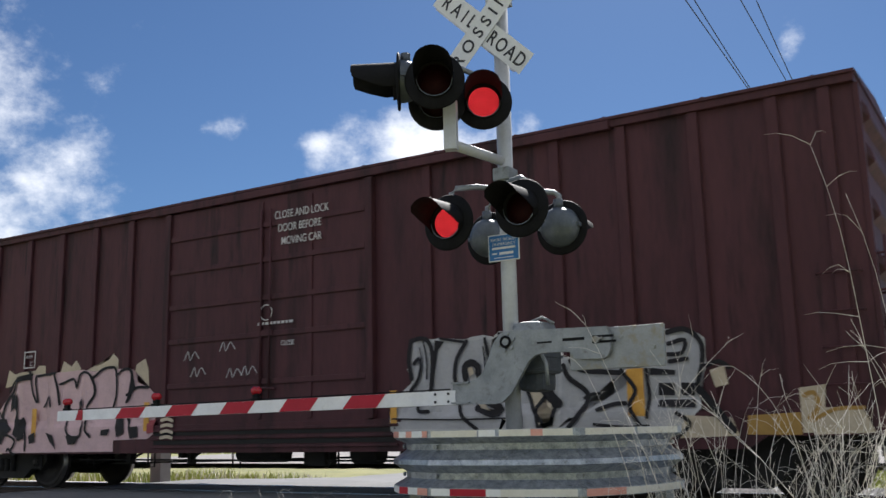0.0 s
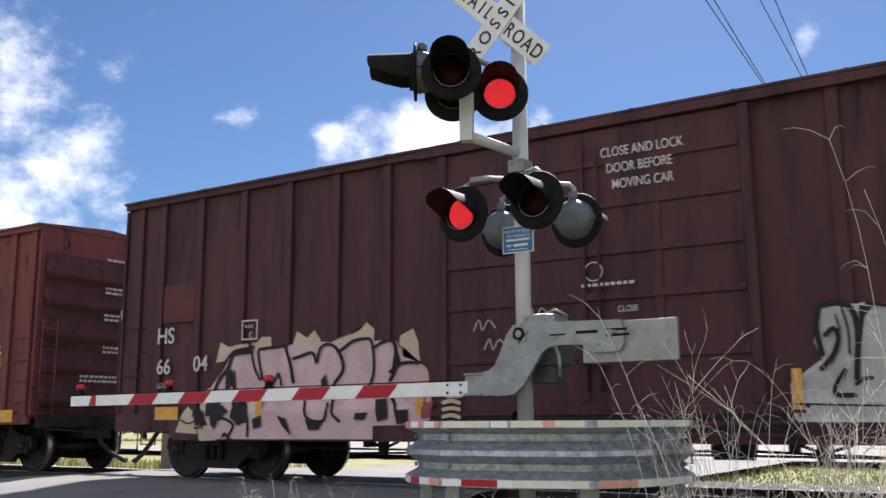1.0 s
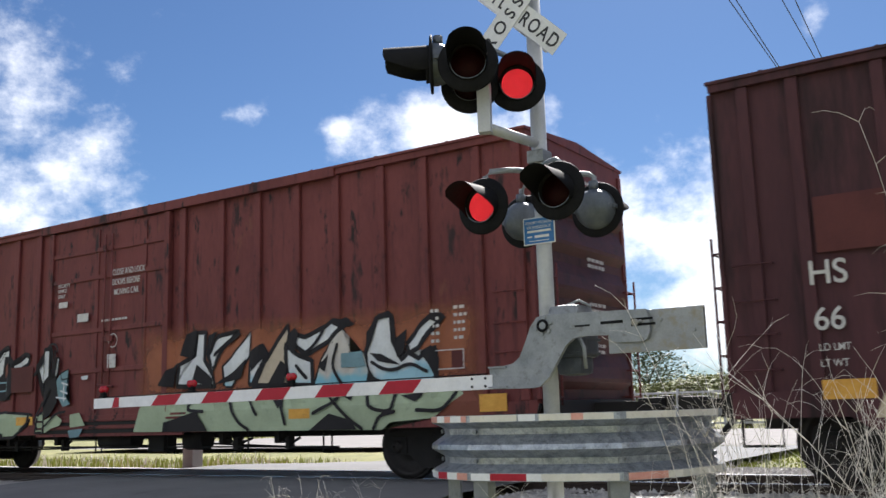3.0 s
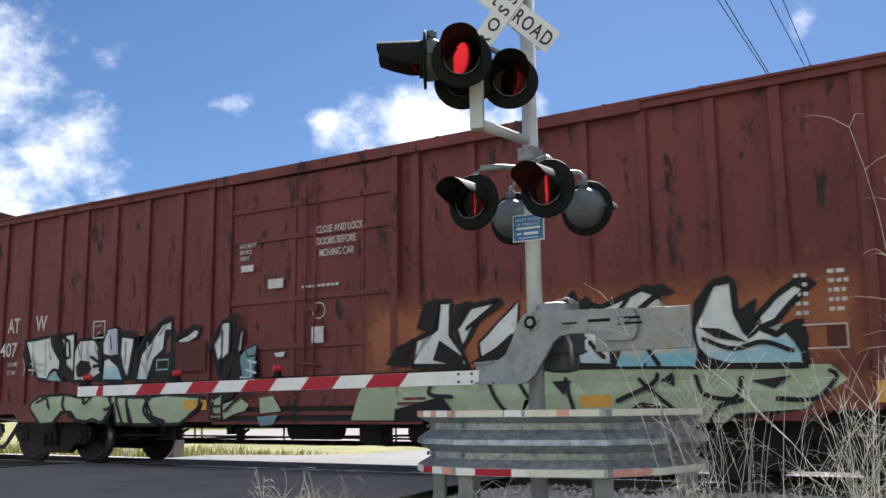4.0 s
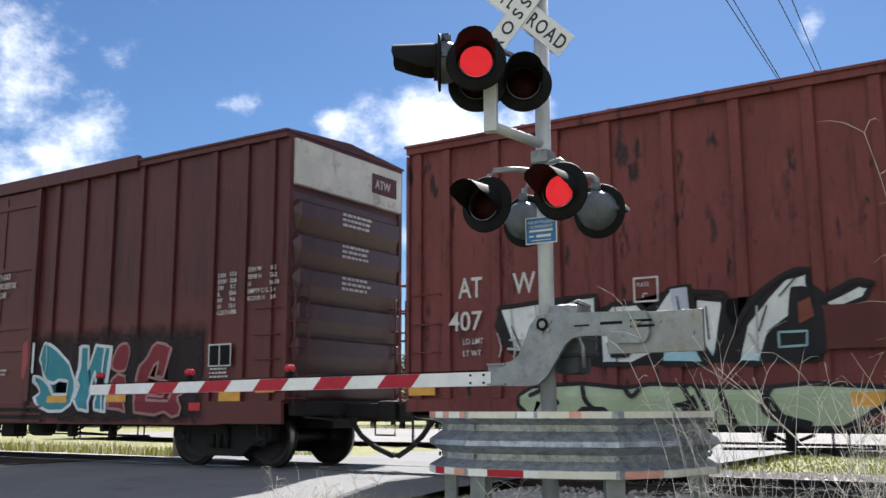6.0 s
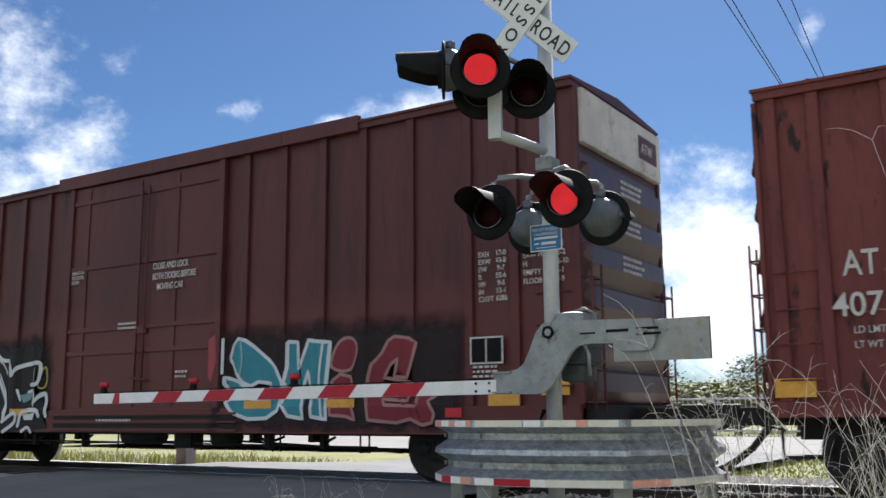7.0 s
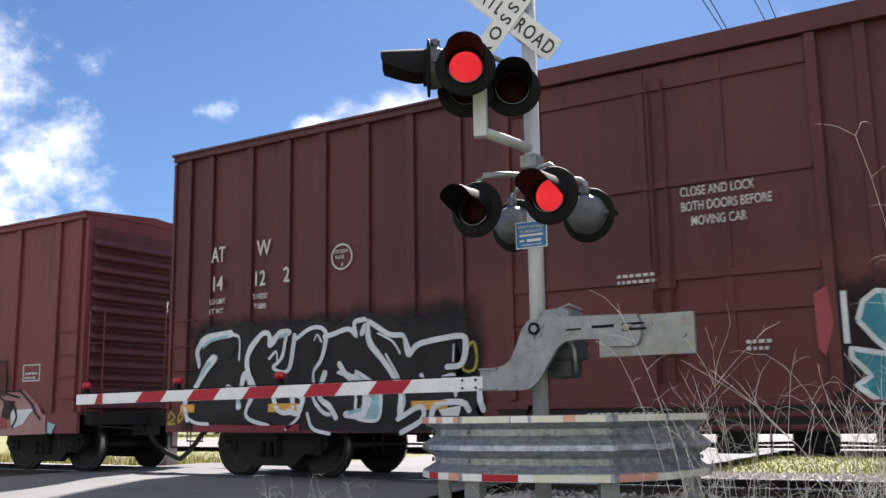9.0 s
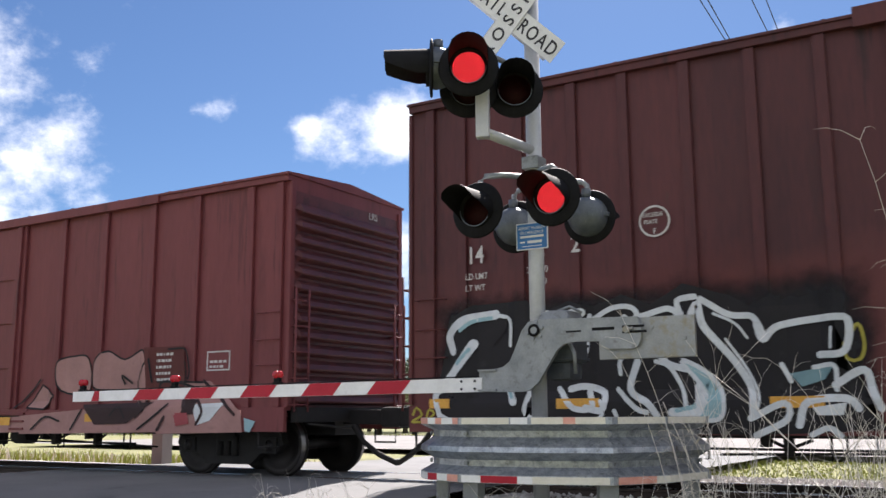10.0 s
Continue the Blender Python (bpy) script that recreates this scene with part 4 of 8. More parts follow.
sp.fill([(-4.3, 0.91), (-3.97, 0.9), (-4.04, 0.77), (-4.22, 0.76)], SP_BLACK, 3.4)
sp.fill([(-2.33, 1.11), (-2.16, 1.13), (-2.17, 0.93), (-2.32, 0.91)], SP_ROSY, 3.5)
sp.stroke([(-1.9, 1.19), (-1.7, 1.19)], 0.05, SP_CREAM, 1)
sp.stroke([(-1.97, 1.11), (-1.84, 1.13), (-1.73, 1.1)], 0.05, SP_CREAM, 1)
sp.stroke([(-1.97, 1.02), (-1.84, 1.04), (-1.73, 1.02)], 0.05, SP_CREAM, 1)
sp.stroke([(-1.97, 0.93), (-1.84, 0.95), (-1.73, 0.92)], 0.05, SP_CREAM, 1)
sp.stroke([(-1.98, 0.84), (-1.84, 0.86), (-1.73, 0.84)], 0.05, SP_CREAM, 1)
sp.fill([(-6.94, 0.73), (-6.84, 0.95), (-6.72, 1.13), (-6.59, 1.05), (-6.51, 0.84), (-6.28, 0.83), (-6.11, 0.85), (-6.06, 0.61), (-6.41, 0.6), (-6.43, 0.7)], SP_CREAM, -0.3)
sp.fill([(-6.46, 1.12), (-6.35, 1.38), (-6.23, 1.41), (-6.14, 1.29), (-6.17, 1.11), (-6.32, 0.94)], SP_CREAM, -0.35)
sp.stroke([(-6.56, 0.97), (-6.46, 1.12), (-6.44, 0.85), (-6.35, 1.06), (-6.34, 0.79)], 0.025, SP_BLACK, 3)
sp.stroke([(-6.54, 0.88), (-6.3, 1), (-6.5, 0.79), (-6.28, 0.85)], 0.025, SP_BLACK, 3)
sp.stroke([(-6.36, 1.3), (-6.27, 1.35), (-6.22, 1.23), (-6.33, 1.12), (-6.2, 1.11)], 0.025, SP_BLACK, 3)
sp.stroke([(-6.81, 0.92), (-6.66, 0.86), (-6.57, 0.88)], 0.025, SP_BLACK, 3)
sp.fill([(-6.22, 1.16), (-5.97, 1.13), (-5.8, 1.04), (-6.02, 0.92), (-6.07, 0.77), (-6.16, 0.84)], SP_BLACK, 3.2)
sp.stroke([(-5.9, 0.67), (-5.85, 0.71), (-5.78, 0.64), (-5.68, 0.61)], 0.045, SP_BLACK, 3)
sp.fill([(-5.81, 1.46), (-5.7, 1.67), (-5.66, 1.38), (-5.54, 0.82), (-5.76, 0.95), (-5.69, 1.33)], SP_BLACK, 3.3)
sp.stroke([(-6.14, 1.16), (-6.17, 1.29), (-6.08, 1.51), (-5.9, 1.68), (-5.79, 1.86), (-5.62, 1.9), (-5.42, 1.92)], 0.06, SP_BLACK, 3)
sp.done(car, "pink bubble letters with black outlines")
sp = Spray(side)
sp.fill([(2.38, 0.87), (2.34, 1.24), (2.68, 1.48), (2.61, 1.67), (2.64, 1.96), (2.77, 2.04), (3.04, 2.01), (3.11, 2.03), (3.46, 1.98), (3.59, 2.01), (3.76, 2.02), (3.94, 1.98), (4.01, 2.05), (4.42, 2.02), (4.66, 2.02), (4.87, 2.02), (4.77, 0.85)], SP_SILVER, 0, SP_PALE, 0.05)
sp.stroke([(2.66, 2.04), (2.62, 1.8), (2.66, 1.54)], 0.06, SP_BLACK, 3)
sp.stroke([(2.66, 2.04), (2.81, 2.06), (2.97, 2.01), (3.03, 1.77), (2.99, 1.28)], 0.06, SP_BLACK, 3)
sp.stroke([(2.89, 2.02), (2.94, 1.78), (2.94, 1.53)], 0.025, SP_BLACK, 3)
sp.stroke([(2.82, 1.94), (2.86, 1.78)], 0.02, SP_BLACK, 3)
sp.stroke([(2.71, 1.74), (2.79, 1.8), (2.84, 1.71), (2.78, 1.54), (2.65, 1.39)], 0.055, SP_BLACK, 3)
sp.stroke([(2.88, 1.36), (2.77, 1.21), (2.78, 1.12), (2.95, 1.11)], 0.05, SP_BLACK, 3)
sp.stroke([(2.98, 1.22), (3.04, 1.27), (3.12, 1.28)], 0.04, SP_BLACK, 3)
sp.fill([(3.06, 2.02), (3.18, 2), (3.1, 1.9), (3.03, 1.46)], SP_BLACK, 3)
sp.stroke([(3.13, 2.04), (3.28, 2.01), (3.46, 1.98)], 0.035, SP_BLACK, 3)
sp.stroke([(3.51, 1.98), (3.36, 1.76), (3.33, 1.51), (3.41, 1.37), (3.77, 1.33)], 0.055, SP_BLACK, 3)
sp.stroke([(3.49, 1.51), (3.48, 1.65), (3.57, 1.71), (3.68, 1.65), (3.69, 1.53), (3.93, 1.49)], 0.09, SP_BLACK, 3)
sp.fill([(3.53, 1.64), (3.59, 1.65), (3.62, 1.57), (3.55, 1.53)], SP_CREAM, 3.6)
sp.stroke([(3.81, 1.99), (3.87, 1.73), (3.89, 1.49)], 0.05, SP_BLACK, 3)
sp.stroke([(3.77, 1.89), (3.8, 1.67), (3.8, 1.49)], 0.025, SP_BLACK, 3)
sp.stroke([(3.33, 1.33), (3.6, 1.3), (3.88, 1.19), (4.01, 1.11), (3.9, 1.06), (3.67, 1.14)], 0.1, SP_BLACK, 3)
sp.stroke([(3.36, 1.3), (3.44, 1.06), (3.67, 0.87)], 0.05, SP_BLACK, 3)
sp.fill([(3.59, 1.25), (3.79, 1.18), (3.87, 1.1), (3.73, 1.13)], SP_CREAM, 3.6)
sp.fill([(3.92, 1.97), (4.03, 2.03), (3.98, 1.72), (3.95, 1.48), (3.89, 1.49)], SP_BLACK, 3.1)
sp.stroke([(4.01, 2.04), (4.23, 2.04), (4.44, 2.02)], 0.035, SP_BLACK, 3)
sp.stroke([(4.44, 2.01), (4.33, 1.76), (4.29, 1.59)], 0.05, SP_BLACK, 3)
sp.stroke([(4.29, 1.58), (4.68, 1.57), (4.67, 1.46), (4.35, 1.4)], 0.05, SP_BLACK, 3, curve=False)
sp.fill([(4.44, 1.83), (4.33, 1.6), (4.44, 1.59)], SP_CREAM, 2.5)
sp.fill([(4.46, 1.94), (4.58, 2), (4.53, 1.75), (4.61, 1.56), (4.47, 1.58)], SP_BLACK, 3.1)
sp.stroke([(4.34, 1.38), (4.53, 1.41), (4.68, 1.26), (4.79, 1.16)], 0.12, SP_BLACK, 3)
sp.fill([(4.36, 1.34), (4.55, 1.32), (4.74, 1.1), (4.69, 0.94), (4.6, 0.89), (4.44, 1.11)], SP_CREAM, 2.5, SP_BLACK, 0.05)
sp.stroke([(3.9, 1.4), (4.11, 1.28), (4.26, 1.07), (4.28, 0.89)], 0.05, SP_BLACK, 3)
sp.stroke([(4.11, 0.89), (4.28, 0.89)], 0.03, SP_BLACK, 3)
sp.stroke([(2.39, 1.03), (3.28, 1), (4.09, 1)], 0.02, SP_BLACK, 3)
sp.stroke([(4.66, 1.92), (4.6, 1.75), (4.63, 1.6)], 0.03, SP_BLACK, 3)
sp.fill([(4.77, 1.71), (4.95, 1.67), (5.99, 1.53), (6.01, 1.78), (6.12, 1.93), (6.38, 1.93), (6.57, 1.81), (6.57, 1.5), (6.47, 1.31), (6.48, 1.06), (6.21, 0.81), (4.73, 0.84)], SP_SILVER, 0.1, SP_PALE, 0.04)
sp.stroke([(4.88, 1.6), (4.94, 1.45), (5.16, 1.24), (5.04, 1.01), (4.91, 0.87)], 0.06, SP_BLACK, 3)
sp.stroke([(5.11, 1.21), (5.21, 1.25), (5.31, 1.25)], 0.04, SP_BLACK, 3)
sp.stroke([(4.97, 1.65), (5.08, 1.54), (5.58, 1.48)], 0.06, SP_BLACK, 3)
sp.stroke([(6.15, 1.91), (6.36, 1.93), (6.54, 1.78), (6.55, 1.56), (6.47, 1.31)], 0.06, SP_BLACK, 3)
sp.stroke([(6.16, 1.78), (6.35, 1.81), (6.31, 1.67), (6.14, 1.66)], 0.05, SP_BLACK, 3)
sp.stroke([(6.16, 1.58), (6.36, 1.6)], 0.05, SP_BLACK, 3)
sp.fill([(6.02, 1.35), (6.21, 1.34), (6.2, 1.2), (6.01, 1.21)], SP_BLACK, 3)
sp.fill([(6.28, 1.34), (6.44, 1.33), (6.43, 1.19), (6.27, 1.2)], SP_BLACK, 3)
sp.fill([(6.02, 1.16), (6.44, 1.15), (6.44, 1.06), (6.01, 1.08)], SP_BLACK, 3)
sp.stroke([(5.59, 1.51), (5.76, 1.28), (5.68, 1.09), (5.83, 0.82)], 0.05, SP_BLACK, 3)
sp.stroke([(6.49, 1.25), (6.62, 1.09), (6.83, 0.81)], 0.1, SP_BLACK, 3)
sp.stroke([(6.22, 1.01), (6.37, 0.89), (6.22, 0.74)], 0.045, SP_BLACK, 3)
sp.stroke([(5.89, 1.5), (5.91, 1.21), (5.88, 0.96)], 0.04, SP_BLACK, 3)
sp.stroke([(5.28, 1.07), (5.49, 1.13), (5.63, 1.13)], 0.05, SP_BLACK, 3)
sp.stroke([(5.24, 0.9), (5.62, 0.86), (5.89, 0.87)], 0.04, SP_BLACK, 3)
sp.fill([(5.93, 1.52), (6.22, 1.48), (6.22, 1.43), (5.92, 1.44)], SP_BLACK, 3)
sp.fill([(6.62, 1.46), (6.77, 1.5), (6.8, 1.3), (6.67, 1.27)], SP_CREAM, 0.4)
sp.stroke([(6.59, 1.51), (6.73, 1.55), (6.82, 1.48)], 0.05, SP_BLACK, 3)
sp.fill([(6.32, 0.98), (6.83, 0.94), (6.9, 0.75), (6.22, 0.73)], SP_CREAM, 0.3)
sp.fill([(7, 0.96), (7.54, 0.98), (7.54, 0.75), (6.98, 0.76)], SP_OCHRE, 0.4)
sp.fill([(7.54, 1.23), (7.79, 1.26), (7.78, 0.94), (7.65, 0.77), (7.55, 0.77)], SP_CREAM, 0.6)
sp.fill([(7.78, 1.02), (8.13, 1.03), (8.24, 0.76), (7.65, 0.75)], SP_CREAM, 0.4)
sp.stroke([(7.59, 1.15), (7.67, 1.18), (7.72, 1.03), (7.62, 0.91)], 0.05, SP_OCHRE, 2)
sp.stroke([(7.65, 0.89), (7.88, 1), (8.15, 1.01)], 0.04, SP_OCHRE, 2)
sp.fill([(4.48, 1.11), (4.6, 1.25), (4.74, 1.15), (4.69, 0.92), (4.51, 0.89)], SP_CREAM, 2.5, SP_BLACK, 0.05)
sp.done(car, "silver letters with black outlines")
sp = Spray(side)
for x, z in ((-1.5, 2.0), (-1.35, 1.75), (-0.75, 2.1), (-0.6, 1.7), (-0.3, 1.72)):
    sp.stroke([(x, z), (x + 0.08, z + 0.14), (x + 0.13, z), (x + 0.22, z + 0.13), (x + 0.32, z + 0.02)], 0.016, SP_SILVER, 2, False)
sp.done(car, "thin chalk scribbles")

# second car: red brown, pale green and white graffiti
car, side = boxcar("rust red boxcar with white, blue and green graffiti", -28.985, 16.33, 4.49, PAINT_RED,
                   [-8.0, -7.54, -6.78, -5.92, -5.22, -4.44, -3.64, -2.84, -2.15, 1.75, 2.64, 3.43, 4.23, 4.99, 5.81, 6.54, 7.39, 8.0], (-1.70, 1.42), [1.4, 2.0, 2.6, 3.2, 3.72],
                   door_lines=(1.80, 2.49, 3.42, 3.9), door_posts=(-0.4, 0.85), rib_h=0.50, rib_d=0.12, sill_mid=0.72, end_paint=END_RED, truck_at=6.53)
words(car, side, "CLOSE AND LOCK\nDOORS BEFORE\n  MOVING CAR", 0.15, 0.06, 3.40, spacing=1.15, widen=0.67)
words(car, side, "AT", 0.38, -7.36, 2.33, widen=0.75)
words(car, side, "W", 0.38, -6.55, 2.34, widen=0.8)
words(car, side, "407", 0.35, -7.48, 1.90, widen=0.95)
words(car, side, "LD LMT\nLT WT", 0.11, -7.3, 1.72, spacing=1.4)
frame_mark(car, side, -4.93, -4.62, 2.12, 2.42)
words(car, side, "PLATE", 0.07, -4.90, 2.31)
words(car, side, "C", 0.12, -4.83, 2.15)
ring_mark(car, side, 0.12, 2.28, 0.12)
words(car, side, "SECURITY\nDEVICE\nONLY", 0.09, -1.45, 3.32, spacing=1.05)
fine_print(car, side, -0.2, 2.62, 1, 0.8)
plate(car, side, -1.4, -1.15, 2.95, 3.05, LETTER, "paper_tag", 0.02, "torn white paper tag")
plate(car, side, -0.85, -0.55, 2.66, 2.80, LETTER, "paper_tag", 0.02, "torn white paper tag")
plate(car, side, 0.0, 0.22, 1.82, 2.05, LETTER, "paper_tag", 0.02, "torn white paper tag")
fine_print(car, side, 6.62, 2.22, 5, 0.15, 0.10)
fine_print(car, side, 6.95, 2.25, 5, 0.18, 0.10)
frame_mark(car, side, 6.65, 7.12, 1.46, 1.72, 0.014)
plate(car, side, 6.90, 7.09, 1.48, 1.70, PATCH_RED, "dark_panel", 0.004)
plate(car, side, -8.12, -7.70, 1.07, 1.27, YELLOW)
plate(car, side, -5.2, -4.9, 0.86, 1.0, YELLOW)
plate(car, side, -2.6, -2.1, 0.90, 1.05, YELLOW)
plate(car, side, 7.35, 7.75, 0.90, 1.12, YELLOW)
plate(car, side, 4.1, 4.5, 0.88, 1.02, YELLOW)
sp = Spray(side)
sp.fill([(-6.72, 2.15), (-6.8, 1.93), (-6.6, 1.58), (-6.19, 1.44), (-5.74, 1.43), (-5.4, 1.38), (-3.97, 1.39), (-3.49, 1.38), (-2.85, 1.37), (-2.76, 1.77), (-2.5, 2.05), (-2.76, 2.07), (-3.03, 2.31), (-3.5, 2.11), (-3.78, 1.73), (-3.88, 2.09), (-4.28, 2.27), (-4.48, 2.2), (-4.79, 2.05), (-5.37, 2.08), (-5.41, 2.24), (-5.77, 2.26), (-5.99, 2.23)], SP_BLACK, 0.3)
sp.fill([(-6.73, 2.16), (-6.04, 2.22), (-5.92, 2.02), (-5.74, 1.79), (-5.76, 1.55), (-6.07, 1.44), (-6.4, 1.48), (-6.6, 1.75)], SP_FADE, 0.8, SP_BLACK, 0.06)
sp.fill([(-5.79, 2.21), (-5.56, 2.1), (-5.51, 1.83), (-5.62, 1.81)], SP_FADE, 0.8, SP_BLACK, 0.06)
sp.fill([(-5.67, 2.23), (-5.41, 2.24), (-5.38, 1.5), (-5.63, 1.7)], SP_FADE, 0.8, SP_BLACK, 0.06)
sp.fill([(-5.37, 1.92), (-5.19, 2.11), (-4.89, 2.12), (-4.72, 1.93), (-4.69, 1.52), (-4.98, 1.4), (-5.35, 1.41)], SP_FADE, 0.8, SP_BLACK, 0.06)
sp.fill([(-4.68, 2.03), (-4.48, 2.24), (-4.25, 2.27), (-4.22, 1.81), (-4.37, 1.78), (-4.64, 1.84)], SP_FADE, 0.8, SP_BLACK, 0.06)
sp.fill([(-4.62, 1.4), (-4.57, 1.74), (-4.41, 1.79), (-4.24, 1.65), (-4.1, 1.38)], SP_FADE, 0.8, SP_BLACK, 0.06)
sp.fill([(-4.2, 2.14), (-3.88, 2.09), (-3.87, 2.03), (-3.97, 1.51), (-4.02, 1.41), (-4.22, 1.73)], SP_FADE, 0.8, SP_BLACK, 0.06)
sp.fill([(-3.74, 1.38), (-3.63, 1.8), (-3.4, 2.09), (-3.2, 2.29), (-2.95, 2.33), (-2.95, 2.15), (-3.12, 2.16), (-3.16, 1.86), (-3.39, 1.7), (-3.49, 1.37)], SP_FADE, 0.8, SP_BLACK, 0.06)
sp.fill([(-2.82, 1.99), (-2.45, 2.17), (-2.35, 2.12), (-2.41, 2.01), (-2.71, 1.9)], SP_FADE, 0.8, SP_BLACK, 0.06)
sp.fill([(-2.05, 1.94), (-1.91, 2.17), (-1.77, 2.23), (-1.56, 2.23), (-1.61, 1.73), (-1.82, 1.58), (-1.92, 1.42), (-1.99, 1.74)], SP_FADE, 0.8, SP_BLACK, 0.06)
sp.fill([(-6.46, 1.05), (-6.29, 1.16), (-5.62, 1.19), (-5.07, 1.13), (-4.74, 1.17), (-3.96, 1.12), (-3.84, 0.69), (-4.15, 0.69), (-4.25, 1.03), (-4.39, 0.77), (-4.55, 0.71), (-4.75, 0.77), (-4.91, 0.73), (-5.17, 0.75), (-5.33, 0.89), (-5.6, 0.89), (-5.82, 0.7), (-6.16, 0.68), (-6.46, 0.94)], SP_LIME, 0.5, SP_BLACK, 0.05)
sp.fill([(-3.51, 1.11), (-3.03, 1.15), (-2.15, 1.09), (-2.23, 0.92), (-2.51, 0.78), (-2.68, 0.69), (-3.03, 0.68), (-3.39, 0.81)], SP_LIME, 0.5, SP_BLACK, 0.05)
sp.fill([(-1.94, 1.1), (-1.74, 1.11), (-1.75, 0.76), (-2.02, 0.76)], SP_LIME, 0.5, SP_BLACK, 0.05)
sp.fill([(-3.96, 1.12), (-3.49, 1.11), (-3.21, 0.68), (-3.76, 0.68)], SP_LIME, 0.5, SP_BLACK, 0.05)
sp.fill([(-6.02, 2.22), (-5.81, 2.18), (-5.62, 1.78), (-5.75, 1.75), (-5.93, 2.02)], SP_BLACK, 3)
sp.fill([(-5.74, 1.54), (-5.64, 1.75), (-5.34, 1.54), (-5.34, 1.43)], SP_BLACK, 3)
sp.fill([(-5.26, 1.65), (-5.15, 1.76), (-4.99, 1.74), (-4.92, 1.61), (-5.02, 1.48), (-5.21, 1.48)], SP_BLACK, 3)
sp.fill([(-3.14, 1.85), (-2.84, 2), (-2.76, 1.77), (-2.8, 1.47), (-3.05, 1.36), (-3.36, 1.37), (-3.29, 1.64)], SP_BLACK, 3)
sp.fill([(-4.27, 1.81), (-4.17, 1.82), (-4.03, 1.41), (-4.14, 1.42)], SP_BLACK, 3)
sp.fill([(-1.95, 1.65), (-1.8, 1.73), (-1.75, 1.55), (-1.9, 1.44)], SP_BLACK, 3)
sp.fill([(-4.78, 1.93), (-4.66, 2.02), (-4.63, 1.83), (-4.71, 1.53)], SP_BLACK, 3)
sp.stroke([(-6.08, 1.46), (-5.83, 1.62), (-5.64, 1.42)], 0.055, SP_BLACK, 3)
sp.stroke([(-5.61, 1.15), (-5.5, 0.93), (-5.17, 0.76), (-4.91, 0.71)], 0.055, SP_BLACK, 3)
sp.stroke([(-4.21, 1.12), (-4.11, 0.93), (-3.99, 0.69)], 0.055, SP_BLACK, 3)
sp.stroke([(-3.39, 0.84), (-3.21, 0.78), (-3.01, 0.73)], 0.055, SP_BLACK, 3)
sp.stroke([(-2.24, 1.1), (-2.26, 0.94), (-2.45, 0.82)], 0.055, SP_BLACK, 3)
sp.stroke([(-4.36, 1.12), (-4.29, 0.97), (-4.45, 0.92)], 0.055, SP_BLACK, 3)
sp.stroke([(-3.76, 1.72), (-3.5, 2.11), (-3.13, 2.35), (-2.93, 2.35)], 0.055, SP_BLACK, 3)
sp.stroke([(-2.82, 2.03), (-2.5, 2.2), (-2.31, 2.16)], 0.055, SP_BLACK, 3)
sp.stroke([(-2.08, 1.8), (-1.82, 2.18), (-1.55, 2.26)], 0.055, SP_BLACK, 3)
sp.stroke([(-4.18, 2.2), (-3.86, 2.16), (-3.85, 2.06)], 0.055, SP_BLACK, 3)
sp.stroke([(-5.07, 1.13), (-4.97, 1.03), (-4.87, 1.13)], 0.055, SP_BLACK, 3)
sp.stroke([(-6.29, 1.06), (-6.06, 1.14), (-5.92, 0.96)], 0.055, SP_BLACK, 3)
sp.stroke([(-3.39, 1.11), (-3.49, 0.89), (-3.21, 0.68)], 0.055, SP_BLACK, 3)
sp.stroke([(-4.94, 1.81), (-4.67, 1.68), (-4.86, 1.65)], 0.055, SP_BLACK, 3)
sp.fill([(-6.04, 1.45), (-5.83, 1.6), (-5.71, 1.42)], SP_AQUA, 3.2)
sp.stroke([(-3.29, 1.7), (-2.99, 1.7), (-3, 1.55), (-3.29, 1.54), (-3.29, 1.7)], 0.025, SP_AQUA, 3.6, curve=False)
sp.fill([(-4.46, 2.24), (-4.28, 2.26), (-4.25, 1.83), (-4.41, 1.83)], SP_LILAC, 3.1)
sp.fill([(-3.07, 2.01), (-2.93, 2.06), (-2.9, 1.85), (-3.07, 1.78)], SP_ORANGE, 3.5)
sp.stroke([(-6.57, 2.13), (-6.52, 1.57)], 0.02, SP_SILVER, 3.4)
sp.stroke([(-6.22, 2.16), (-6.17, 1.52)], 0.02, SP_SILVER, 3.4)
sp.stroke([(-3.5, 1.99), (-3.51, 1.49)], 0.02, SP_SILVER, 3.4)
sp.stroke([(-5.05, 2.06), (-5.02, 1.78)], 0.02, SP_SILVER, 3.4)
sp.stroke([(-6.74, 1.84), (-6.69, 1.66), (-6.72, 1.54)], 0.015, SP_SILVER, 3.5)
sp.stroke([(-6.56, 1.83), (-6.51, 1.66), (-6.54, 1.53)], 0.015, SP_SILVER, 3.5)
sp.stroke([(-6.42, 1.83), (-6.37, 1.65), (-6.4, 1.53)], 0.015, SP_SILVER, 3.5)
sp.fill([(-1.39, 1.66), (-1.27, 1.79), (-1.06, 1.85), (-1.05, 1.61), (-1.11, 1.37), (-0.98, 1.24), (-1.18, 1.2), (-1.32, 1.37)], SP_TEALISH, 0.8)
sp.fill([(-1.95, 1.65), (-1.72, 1.7), (-1.57, 1.88), (-1.34, 1.68), (-1.36, 1.28), (-1.55, 1.07), (-1.72, 1.01), (-1.9, 1.32)], SP_BLACK, 0.3)
sp.fill([(-1.28, 1.79), (-1.05, 1.85), (-1.05, 1.69), (-1.23, 1.67)], SP_CREAM, 1, SP_BLACK, 0.025)
sp.stroke([(-1.22, 1.62), (-1.05, 1.58)], 0.03, SP_WHITE, 2.5, curve=False)
